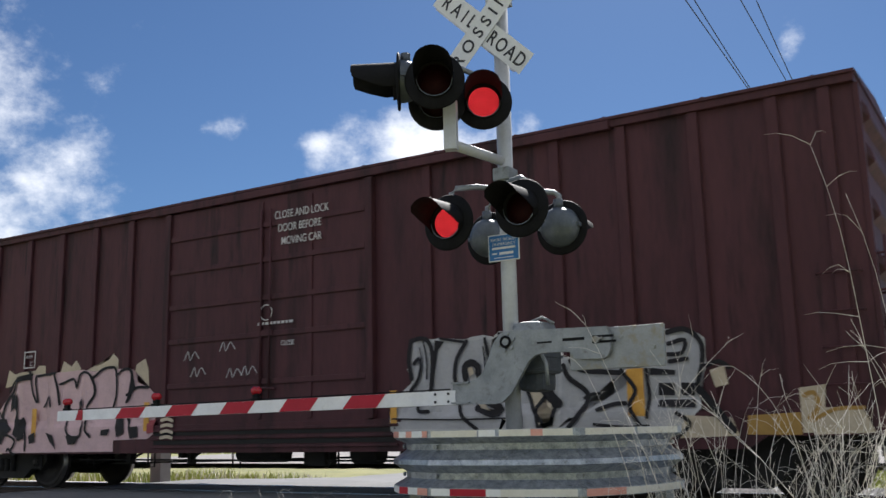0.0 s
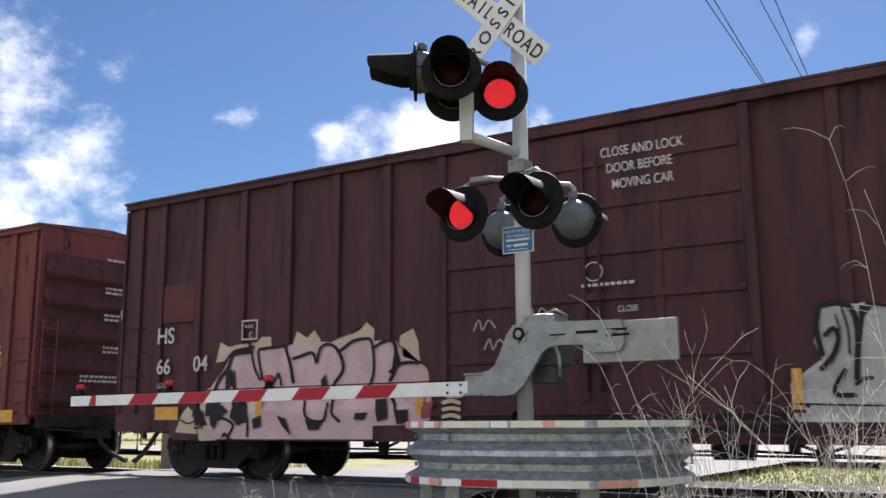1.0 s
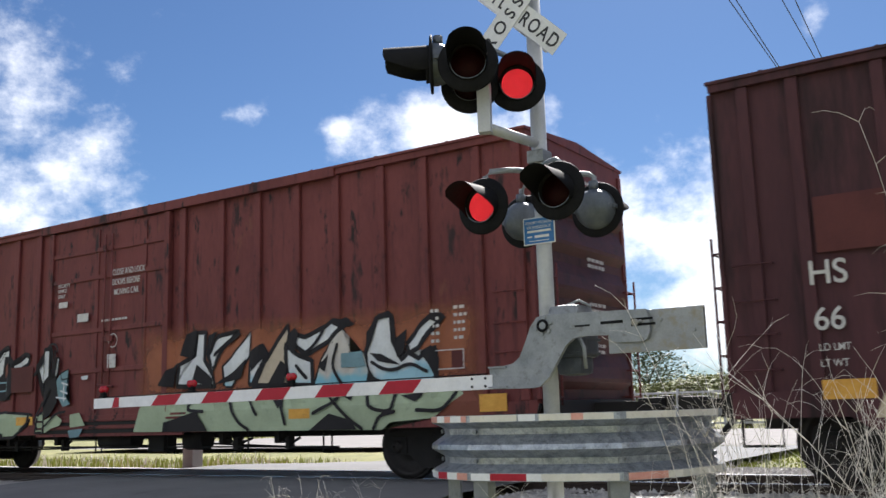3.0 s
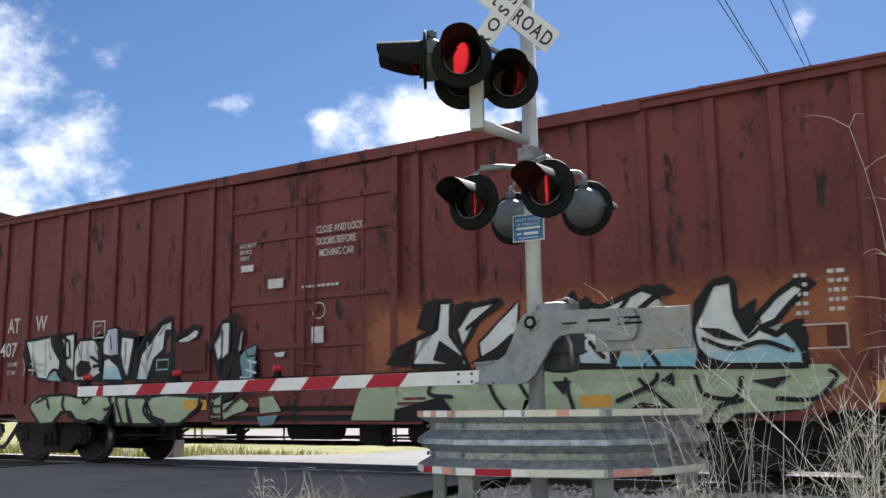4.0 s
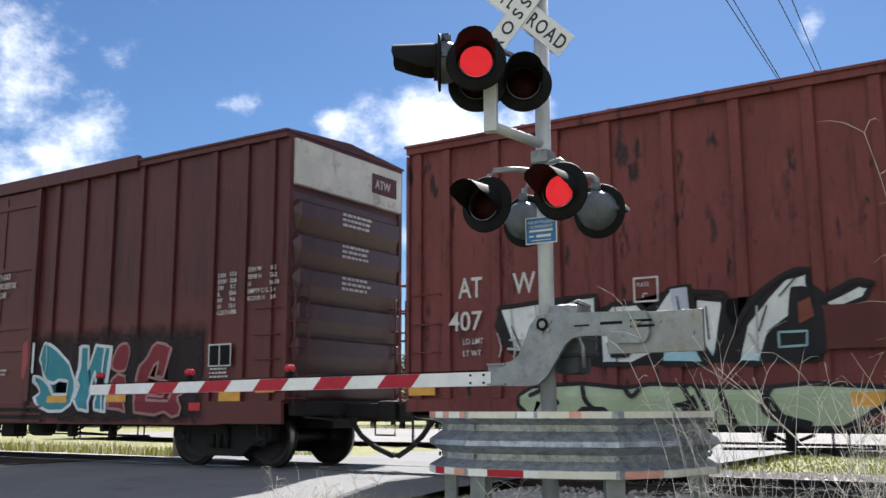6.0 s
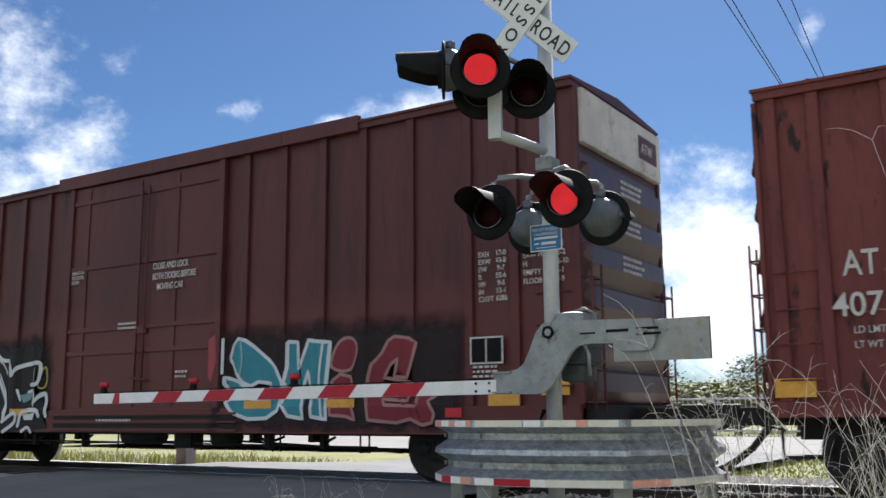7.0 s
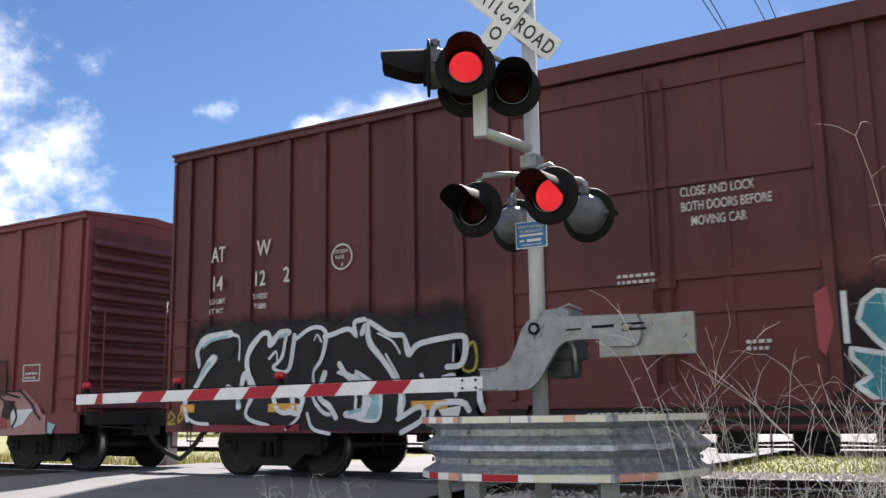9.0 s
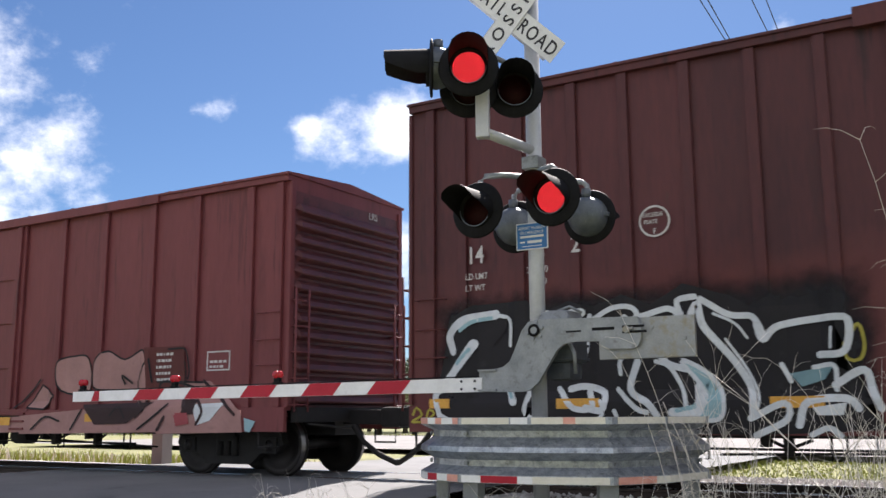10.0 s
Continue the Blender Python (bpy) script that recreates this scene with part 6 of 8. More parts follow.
sp.fill([(-4.36, 1.49), (-4.08, 1.36), (-3.9, 1.09), (-3.95, 0.83), (-4.31, 0.87), (-4.09, 1.02), (-4.14, 1.22)], SP_AQUA, 2, SP_WHITE, 0.05, curve=True)
sp.fill([(-3.19, 1.31), (-2.73, 1.39), (-2.84, 1.24), (-3.07, 1.17)], SP_TEALISH, 1.8)
sp.fill([(-2.97, 0.95), (-2.63, 1), (-2.67, 0.87), (-2.92, 0.87)], SP_WHITE, 2.4)
sp.stroke([(-7.4, 0.74), (-5.8, 0.72), (-5.3, 0.74)], 0.10, SP_ROSE, 2, False)
sp.done(car, "black letters with white and pale blue outlines")
sp = Spray(side)
sp.fill([(1.7, 0.68), (6.6, 0.68), (6.6, 2.5), (1.7, 2.5)], mist("sooty_mist", (0.024, 0.014, 0.016), 1.7, 6.5, 0.62, 2.35, 0.36, 0.92), -0.5)
sp.fill([(2.13, 1.79), (2.2, 1.99), (2.34, 2.08), (2.48, 2.05), (2.73, 1.88), (3.11, 1.62), (3.24, 1.4), (3.26, 1.24), (3.17, 0.99), (2.96, 0.88), (2.58, 0.87), (2.27, 0.96), (2.07, 1.12), (2.22, 1.21), (2.05, 1.4), (2.05, 1.5), (2.38, 1.43), (2.51, 1.33), (2.58, 1.17), (2.96, 1.16), (3, 1.39), (2.73, 1.42), (2.58, 1.36), (2.46, 1.41), (2.3, 1.57)], SP_TEAL, 1, SP_WHITE, 0.055)
sp.fill([(3.32, 1.99), (3.5, 1.98), (3.52, 1.58), (3.7, 2), (3.88, 1.97), (4.12, 1.95), (4.09, 1.59), (4.06, 1.3), (4.1, 0.86), (3.82, 0.9), (3.78, 1.22), (3.7, 1.55), (3.59, 1.23), (3.67, 0.87), (3.38, 0.91), (3.24, 1.07), (3.32, 1.31), (3.27, 1.4), (3.32, 1.63)], SP_TEAL, 1, SP_WHITE, 0.055)
sp.stroke([(4.02, 1.94), (3.96, 1.38), (4.02, 0.87)], 0.04, SP_WHITE, 2.5)
sp.stroke([(2.4, 2.06), (2.44, 1.74), (2.4, 1.54)], 0.03, SP_AQUA, 2.5)
sp.fill([(4.15, 1.74), (4.27, 1.94), (4.44, 2), (4.6, 1.93), (4.63, 1.79), (4.52, 1.58), (4.35, 1.53), (4.15, 1.59)], SP_ROSE, 1, SP_SALMON, 0.045, curve=True)
sp.fill([(4.15, 1.4), (4.3, 1.49), (4.49, 1.45), (4.55, 1.29), (4.53, 1.08), (4.61, 0.85), (4.46, 0.9), (4.16, 0.92)], SP_ROSE, 1, SP_SALMON, 0.045)
sp.fill([(1.73, 2.09), (1.87, 2.17), (1.91, 1.76), (1.81, 1.43), (1.74, 1.51)], SP_ROSY, 0)
sp.fill([(4.82, 1.44), (4.86, 1.61), (5.03, 1.76), (5.13, 1.92), (5.24, 1.98), (5.52, 1.94), (5.63, 1.87), (5.57, 1.64), (5.49, 1.41), (5.24, 1.43), (5.3, 1.68), (5.18, 1.6), (5.07, 1.42), (5.59, 1.34), (5.5, 1.1), (5.06, 1.13), (5.11, 1.05), (5.62, 1.03), (5.68, 1.31), (5.98, 1.28), (5.92, 1.16), (5.81, 1.1), (5.93, 0.93), (5.89, 0.81), (5.74, 0.78), (5.55, 0.86), (5.32, 0.81), (4.84, 0.85), (4.79, 1.13)], SP_ROSE, 1, SP_SALMON, 0.045)
sp.done(car, "teal letters with white edges beside rose ones")
plate(car, side, 1.99, 2.05, 1.55, 2.1, SP_WHITE, "paint_dash", 0.004)
plate(car, side, 6.1, 6.35, 0.88, 1.0, STOP_RED, "reflector")

# fourth car: maroon
car, side = boxcar("maroon boxcar with faded pink graffiti and finely corrugated end", -65.80, 16.46, 4.48, PAINT_MAROON,
                   [-8.0, -7.1, -6.0, -5.0, -4.0, -3.0, -2.0, 1.98, 3.08, 4.17, 5.33, 6.34, 7.47, 8.05], (-1.5, 1.9), [1.15 + 0.235 * k for k in range(13)],
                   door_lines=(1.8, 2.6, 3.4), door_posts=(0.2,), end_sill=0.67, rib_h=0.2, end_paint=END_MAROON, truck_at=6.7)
frame_mark(car, side, 6.62, 7.10, 1.58, 1.88)
fine_print(car, side, 6.68, 1.70, 2, 0.32)
fine_print(car, side, 5.5, 1.85, 5, 0.4, 0.1)
lettering("stencil", "LRS", 0.17, LETTER, car, (8.242, 0.55, 4.12), turn=(90, 0, 90))
plate(car, side, 7.05, 7.42, 0.74, 0.98, TAPE_PINK, "reflector")
plate(car, side, 3.95, 4.30, 0.82, 0.95, YELLOW)
plate(car, side, 1.6, 2.0, 0.76, 0.90, YELLOW)
sp = Spray(side)
sp.fill([(4.1, 1.39), (4.08, 1.79), (4.36, 1.97), (4.78, 1.82), (5.25, 1.95), (5.37, 1.37), (4.55, 1.33)], SP_SALMON, 0, SP_BLACK, 0.03, curve=True)
sp.fill([(3.13, 1.82), (3.54, 1.92), (3.89, 1.86), (3.96, 1.33), (3.24, 1.34)], SP_SALMON, 0, SP_BLACK, 0.03, curve=True)
sp.fill([(5.28, 1.99), (6.13, 1.99), (6.22, 1.34), (5.37, 1.33)], PATCH_RED, 1)
sp.fill([(2.21, 0.92), (5.99, 1.15), (6.39, 1.09), (6.45, 0.74), (6.02, 0.66), (2.24, 0.61)], SP_SALMON, 0)
sp.fill([(3.87, 1.1), (5.52, 1.12), (4.99, 0.79), (4.21, 0.77)], SP_DUSK, 2)
sp.fill([(6.42, 1.08), (7.09, 1.1), (6.8, 0.83), (6.52, 0.76)], SP_WHITE, 2)
sp.fill([(2.38, 1.06), (2.73, 1.45), (3.1, 1.26), (2.85, 1.03)], SP_SALMON, 0, SP_BLACK, 0.03)
sp.fill([(1.6, 0.89), (2.21, 0.91), (2.24, 0.64), (1.63, 0.63)], SP_SALMON, 0)
sp.stroke([(2.07, 1.06), (2.5, 1.37), (2.67, 1.54)], 0.035, SP_BLACK, 3)
sp.stroke([(2.58, 0.69), (2.94, 0.9), (3.32, 0.83)], 0.035, SP_BLACK, 3)
sp.stroke([(3.62, 0.69), (3.88, 1.02)], 0.035, SP_BLACK, 3)
sp.stroke([(4.84, 1.42), (4.75, 1.56), (5.01, 1.43)], 0.035, SP_BLACK, 3)
sp.stroke([(5.61, 1.31), (5.72, 1.44), (6.22, 1.39), (6.59, 1.3)], 0.035, SP_BLACK, 3)
sp.stroke([(5.24, 0.7), (5.69, 0.96), (5.87, 1.09)], 0.035, SP_BLACK, 3)
sp.stroke([(4.58, 0.92), (4.77, 1.06), (4.92, 0.88)], 0.035, SP_BLACK, 3)
sp.stroke([(6.2, 1.74), (6.26, 1.56), (6.23, 1.37)], 0.035, SP_BLACK, 3)
sp.fill([(6.03, 0.92), (6.19, 0.96), (6.26, 0.77), (6.09, 0.75)], SP_ROSY, 2.5)
sp.fill([(5.49, 1.34), (5.9, 1.43), (6.71, 1.43), (7.41, 0.96), (7.45, 0.66), (5.66, 0.63), (5.4, 0.94)], SP_SALMON, 0.3)
sp.fill([(5.12, 1.45), (5.37, 1.85), (5.51, 1.44), (5.33, 0.99), (5.17, 0.92)], SP_SALMON, 0.3, SP_BLACK, 0.03)
sp.stroke([(6.59, 1.43), (6.96, 1.17), (7.29, 0.92)], 0.05, SP_DUSK, 2.5)
sp.stroke([(6.02, 1.33), (6.28, 1.13), (6.17, 0.88)], 0.05, SP_DUSK, 2.5)
sp.stroke([(6.46, 1.17), (6.63, 0.98), (6.52, 0.78)], 0.05, SP_DUSK, 2.5)
sp.stroke([(5.14, 1.23), (5.32, 1.04), (5.17, 0.89)], 0.05, SP_DUSK, 2.5)
sp.stroke([(5.82, 0.89), (5.68, 0.69)], 0.05, SP_DUSK, 2.5)
sp.stroke([(5.58, 1.44), (5.9, 1.43), (6.64, 1.41)], 0.03, SP_BLACK, 2.8)
sp.stroke([(5.41, 1.8), (5.48, 1.44)], 0.03, SP_BLACK, 2.8)
sp.stroke([(5.8, 1.95), (6.21, 1.92), (6.33, 1.61), (6.31, 1.47)], 0.03, SP_BLACK, 2.8)
sp.fill([(6.11, 1.28), (6.5, 1.24), (6.45, 0.93), (6.23, 0.91)], SP_DUSK, 2.4)
sp.fill([(6.06, 0.95), (6.32, 0.95), (6.37, 0.78), (6.11, 0.77)], SP_ROSY, 2.6)
sp.fill([(7.49, 0.87), (7.71, 0.82), (7.61, 0.66), (7.51, 0.68)], SP_AQUA, 2)
sp.done(car, "faded salmon letters with dark lines")

# ---------------------------------------------------------------- crossing signal
MAST_X, MAST_Y = -4.41, -4.38
LENSES = []


def signal_lamp(parent, place, facing, phase, cluster, low=0.4):
    """A flashing lamp: black target disc, hood, grey housing, turning lens."""
    z_turn = math.degrees(math.atan2(facing[0], -facing[1]))
    bm = bmesh.new()
    lathe(bm, [(0.16, 0.02), (0.25, 0.012), (0.262, 0.0), (0.25, -0.012), (0.16, -0.016)], sides=40)
    lathe(bm, [(0.16, 0.02), (0.163, 0.05), (0.150, 0.05), (0.150, -0.08)], sides=36)
    target = part("target_disc", bm, BLACK, parent)
    target.matrix_basis = pose(*place, 0, 0, z_turn)
    bm = bmesh.new()
    rows = []
    for i in range(15):
        a = radians(-32 + 244 * i / 14)
        lift = min(1.0, max(0.0, (math.sin(a) + low) / 0.95))
        reach = 0.05 + 0.35 * lift * lift * (3 - 2 * lift)
        rows.append((a, max(reach, 0.03)))
    for r in (0.172, 0.166):
        vs = [(bm.verts.new((r * math.cos(a), -0.02, r * math.sin(a))), bm.verts.new((r * math.cos(a) * 0.99, -0.02 - q, r * math.sin(a) * 0.99 - q * 0.03))) for a, q in rows]
        for (a0, a1), (b0, b1) in zip(vs, vs[1:]):
            bm.faces.new((a0, a1, b1, b0)).smooth = True
    hood = part("hood", bm, BLACK, target)
    bm = bmesh.new()
    lathe(bm, [(0.19, -0.016), (0.19, -0.05), (0.175, -0.11), (0.14, -0.165), (0.08, -0.20), (0.0, -0.21)], sides=32)
    for k in (0, 180):
        c = Vector((0.19 * math.cos(radians(k)), 0.05, 0.0))
        box(bm, c.x - 0.02, c.x + 0.02, c.y - 0.03, c.y + 0.03, -0.02, 0.02, 0.005)
    for dx in (-0.03, 0.0, 0.03):
        tube(bm, [(dx, 0.10, 0.155), (dx, 0.12, 0.17)], 0.007, 6)
    tube(bm, [(0, 0.06, 0.17), (0, 0.06, 0.26)], 0.045, 12)
    part("housing", bm, HOUSING, target)
    bm = bmesh.new()
    for k in range(36):
        a0, a1 = radians(180 + 5 * k), radians(185 + 5 * k)
        f = bm.faces.new([bm.verts.new((q * math.cos(a), -0.054, q * math.sin(a))) for q, a in ((0.158, a0), (0.158, a1), (0.150, a1), (0.150, a0))])
    part("rim", bm, HOUSING, target)
    # the lens: diodes on one face, dark on the other
    bm = bmesh.new()
    lathe(bm, [(0.0, 0.010), (0.145, 0.006), (0.146, 0.0)], sides=36, mat=0)
    lathe(bm, [(0.146, 0.0), (0.145, -0.006), (0.0, -0.010)], sides=36, mat=1)
    for ring in range(0, 9):
        n = max(1, ring * 6)
        for k in range(n):
            r, a = ring * 0.0165, 2 * math.pi * k / n + 0.2 * ring
            cx, cz = r * math.cos(a), r * math.sin(a)
            vs = [bm.verts.new((cx + 0.0042 * math.cos(j * math.pi / 3), -0.013, cz + 0.0042 * math.sin(j * math.pi / 3))) for j in range(6)]
            bm.faces.new(vs).material_index = 2
    lens = part("lens", bm, [LED_BASE, DARK_LENS, LED], target, "round red signal lens")
    if phase is None:
        lens.matrix_basis = pose(0, 0, 0, 0, 0, 180)
    else:
        LENSES.append((lens, phase, cluster))
    return target


def crossing_signal():
    sig = empty("crossing_signal")
    tagged(sig, "silver crossing signal mast with flashing red lamps and crossbuck", "signal")
    bm = tube(bmesh.new(), [(MAST_X, MAST_Y, ground_z(MAST_X, MAST_Y) - 0.1), (MAST_X, MAST_Y, 5.25)], 0.072, 24)
    box(bm, MAST_X - 0.2, MAST_X + 0.2, MAST_Y - 0.2, MAST_Y + 0.2, -0.25, 0.05, 0.02)
    part("mast", bm, MAST_PAINT, sig, smooth=False)
    # crossbucks, front and back
    cx, cz = -4.57, 4.735
    for y, front in ((MAST_Y - 0.13, True), (MAST_Y + 0.10, False)):
        for k, ang in enumerate((-45, 45)):
            bm = boxes((-0.63, 0.69 if k == 0 and front else 0.60, -0.002, 0.002, -0.115, 0.115))
            blade = part("crossbuck_blade", bm, SIGN_WHITE if front else SIGN_BACK, sig, "white blade with black letters" if front else "bare grey back of a blade")
            blade.matrix_basis = Matrix.Translation((cx + (0.09 * k if front else -0.11), y - (0.012 * k if front else -0.012 * k), cz - (0.05 if k == 0 else 0.0) + (0.0 if front else 0.07))) @ Matrix.Rotation(radians(-ang - k), 4, "Y")
            if front:
                if k == 0:
                    for word, x, gap in (("RAIL", -0.54, 1.62), ("ROAD", 0.155, 1.22)):
                        lettering("letters", word, 0.19, INK, blade, (x, -0.004, -0.066), widen=0.84, track=gap, bold=0.014, depth=0.001)
                else:
                    lettering("letters", "CROSSING", 0.185, INK, blade, (-0.11, -0.004, -0.064), align="CENTER", widen=0.92, depth=0.001, track=1.62, bold=0.014)
    for a in (-0.16, 0.2):
        bm = boxes((MAST_X - 0.09, MAST_X + 0.09, MAST_Y - 0.125, MAST_Y + 0.09, cz + a - 0.02, cz + a + 0.02))
        part("blade_bracket", bm, MAST_PAINT, sig)
    # upper bracket arm and lamps
    bm = tube(bmesh.new(), [(MAST_X, MAST_Y, 3.34), (-4.55, -5.09, 3.36)], 0.048, 14)
    part("bracket_arm", bm, MAST_PAINT, sig)
    bm = boxes((-0.058, 0.058, -0.05, 0.05, -0.06, 0.40), bevel=0.008)
    post = part("bracket_post", bm, MAST_PAINT, sig)
    post.matrix_basis = pose(-4.55, -5.12, 3.36, 0, 0, 20)
    bm = boxes((MAST_X - 0.085, MAST_X + 0.085, MAST_Y - 0.10, MAST_Y + 0.09, 3.15, 3.27), bevel=0.015)
    part("junction_box", bm, GALV, sig)
    bm = bmesh.new()
    tube(bm, [(-4.55, -5.12, 3.74), (-4.55, -5.10, 4.12)], 0.035, 10)
    tube(bm, [(-4.62, -5.36, 3.98), (-4.62, -5.34, 4.09), (-4.55, -5.12, 4.11), (-4.50, -4.74, 4.11), (-4.50, -4.68, 4.0)], 0.026, 10)
    tube(bm, [(-4.55, -5.12, 4.02), (-4.72, -5.26, 4.06), (-4.76, -5.32, 4.0)], 0.026, 10)
    part("upper_cross_arm", bm, GALV, sig)
    to_cam = (0.487, -0.873)
    signal_lamp(sig, (-4.52, -5.42, 3.85), to_cam, 1, 0)
    signal_lamp(sig, (-4.41, -4.76, 3.82), to_cam, 0, 0)
    signal_lamp(sig, (-4.91, -5.40, 3.93), (-0.844, -0.536), 1, 0, 0.78)
    signal_lamp(sig, (-4.74, -5.04, 3.80), to_cam, None, 0)
    # lower pairs
    bm = bmesh.new()
    for y0 in (-4.74, -4.06):
        y1 = MAST_Y
        tube(bm, [(-4.79, y0, 2.92), (-4.79, y0, 3.02), (-4.74, y0, 3.06), (-4.60, y0 * 0.7 + y1 * 0.3, 3.075), (MAST_X, y1, 3.08), (-4.22, y0 * 0.7 + y1 * 0.3, 3.075), (-4.07, y0, 3.06), (-4.02, y0, 3.02), (-4.02, y0, 2.92)], 0.026, 10)
    part("lower_cross_arm", bm, GALV, sig)
    signal_lamp(sig, (-4.79, -4.80, 2.735), (0.0, -1.0), 0, 1)
    signal_lamp(sig, (-4.04, -4.80, 2.765), (0.0, -1.0), 1, 1)
    signal_lamp(sig, (-4.79, -4.02, 2.71), (0.0, 1.0), 0, 1)
    signal_lamp(sig, (-4.02, -4.02, 2.72), (0.0, 1.0), 1, 1)
    # blue notice
    bm = bmesh.new()
    box(bm, -0.16, 0.16, -0.003, 0.003, -0.125, 0.125)
    notice = part("notice", bm, SIGN_WHITE, sig, "blue emergency notice with white lettering")
    notice.matrix_basis = pose(-4.405, MAST_Y - 0.09, 2.508, 0, 0, 0)
    part("field", boxes((-0.150, 0.150, -0.006, -0.003, -0.115, 0.115)), BLUE, notice)
    lettering("letters", "REPORT PROBLEM\nOR EMERGENCY", 0.040, SIGN_WHITE, notice, (0, -0.007, 0.062), align="CENTER", depth=0.0005, spacing=1.05, widen=0.82)
    bm = boxes((-0.12, 0.12, -0.008, -0.006, -0.014, 0.006), (-0.12, -0.07, -0.008, -0.006, -0.060, -0.046), (-0.045, 0.10, -0.008, -0.006, -0.066, -0.042), (-0.10, 0.10, -0.008, -0.006, -0.096, -0.090))
    part("bars", bm, SIGN_WHITE, notice)
    # gate mechanism
    bm = boxes((-4.34, -4.02, -4.50, -4.14, 1.34, 1.66), bevel=0.06)
    box(bm, -4.31, -4.06, -4.46, -4.18, 1.19, 1.40, 0.07)
    for z in (1.38, 1.50):
        box(bm, -4.345, -4.015, -4.51, -4.13, z - 0.012, z + 0.012, 0.004)
    motor = part("gate_motor", bm, MOTOR_GREY, sig)
    bm = boxes((-4.36, -4.06, -4.48, -4.12, 1.60, 1.82), bevel=0.09)
    for x, y in ((-4.33, -4.45), (-4.09, -4.45), (-4.09, -4.16)):
        tube(bm, [(x, y, 1.70), (x, y, 1.78)], 0.022, 8)
    tube(bm, [(-4.20, -4.40, 1.81), (-4.10, -4.36, 1.85), (-4.00, -4.32, 1.79)], 0.014, 6)
    part("cover", bm, GALV, motor, "pale rounded cover with latches")
    bm = tube(bmesh.new(), [(-4.06, -4.52, 1.55), (-3.98, -4.56, 1.42), (-3.99, -4.52, 1.24)], 0.018, 8)
    part("conduit", bm, GALV, motor)
    bm = tube(bmesh.new(), [(-4.30, -4.66, 1.62), (-4.30, -3.98, 1.62)], 0.05, 16)
    part("gate_shaft", bm, GALV, sig)
    bm = tube(bmesh.new(), [(-4.50, -4.40, 0.95), (-4.56, -4.48, 0.75), (-4.52, -4.42, 0.45)], 0.022, 8)
    part("cable_hose", bm, BLACK, sig)
    return sig


crossing_signal()


def crossing_gate():
    gate = empty("crossing_gate")
    tagged(gate, "lowered red and white striped gate arm with grey counterweight", "gate")
    y0, y1 = -4.68, -4.635
    out = [(-4.86, 1.094), (-4.45, 1.088), (-4.36, 1.10), (-4.27, 1.17), (-4.17, 1.32), (-4.09, 1.44), (-4.02, 1.49), (-3.92, 1.505), (-3.70, 1.500), (-3.66, 1.445), (-3.62, 1.432), (-3.40, 1.426), (-3.36, 1.445), (-3.335, 1.50), (-3.33, 1.60), (-3.36, 1.69), (-4.26, 1.715), (-4.36, 1.70), (-4.43, 1.62), (-4.49, 1.48), (-4.55, 1.36), (-4.62, 1.31), (-4.70, 1.295), (-4.86, 1.29)]
    bm = prism(bmesh.new(), out, y0, y1)
    for k in range(6):
        a = k * math.pi / 3 + 0.3
        c = (-4.30 + 0.075 * math.cos(a), 1.62 + 0.075 * math.sin(a))
        tube(bm, [(c[0], y0 + 0.01, c[1]), (c[0], y0 - 0.016, c[1])], 0.017, 8)
    tube(bm, [(-4.30, y0 + 0.01, 1.62), (-4.30, y0 - 0.02, 1.62)], 0.045, 16)
    bracket = part("gate_bracket", bm, GALV, gate)
    ring = part("hub_ring", lathe(bmesh.new(), [(0.030, 0.0), (0.036, 0.008), (0.050, 0.008), (0.056, 0.0)], sides=24), BLACK, bracket)
    ring.matrix_basis = pose(-4.30, y0 - 0.018, 1.62)
    bm = boxes((-3.72, -2.895, y1 + 0.003, y1 + 0.05, 1.345, 1.685), bevel=0.006)
    tube(bm, [(-2.98, y1 + 0.01, 1.50), (-2.98, y1 - 0.018, 1.50)], 0.018, 10)
    tube(bm, [(-3.25, y1 + 0.01, 1.60), (-3.25, y1 - 0.014, 1.60)], 0.014, 10)
    tube(bm, [(-3.47, y0 - 0.012, 1.575), (-3.39, y0 - 0.03, 1.595)], 0.012, 8)
    tube(bm, [(-3.45, y0 - 0.005, 1.585), (-3.45, y0 - 0.03, 1.585)], 0.03, 10)
    part("counterweight", bm, GALV_STAINED, gate, "bolted steel counterweight plates")
    for x0, x1, z0, z1 in ((-4.0, -3.86, 1.585, 1.60), (-3.76, -3.56, 1.59, 1.615), (-3.49, -3.30, 1.60, 1.62), (-3.49, -3.28, 1.555, 1.575)):
        part("slot", boxes((x0, x1, y0 - 0.004, y0 - 0.001, z0, z1)), BLACK, gate, "dark adjustment slot")
    for z in (1.10, 1.277):
        part("arm_socket", boxes((-4.86, -4.68, y0 - 0.03, y0 + 0.08, z, z + 0.015)), GALV, gate)

    def z_mid(x):
        return 1.158 + (x + 4.86) * 0.0048

    def h(x):
        return 0.126 + (x + 4.86) * 0.0016

    bm = bmesh.new()
    rings = []
    for x in np.linspace(-4.83, -10.42, 12):
        hh, zm = h(x) / 2, z_mid(x)
        rings.append([bm.verts.new((x, yy, zz)) for yy, zz in ((-4.69, zm - hh), (-4.63, zm - hh), (-4.63, zm + hh), (-4.69, zm + hh))])
    for r0, r1 in zip(rings, rings[1:]):
        for k in range(4):
            bm.faces.new((r0[k], r0[(k + 1) % 4], r1[(k + 1) % 4], r1[k]))
    bm.faces.new(rings[0]), bm.faces.new(rings[-1][::-1])
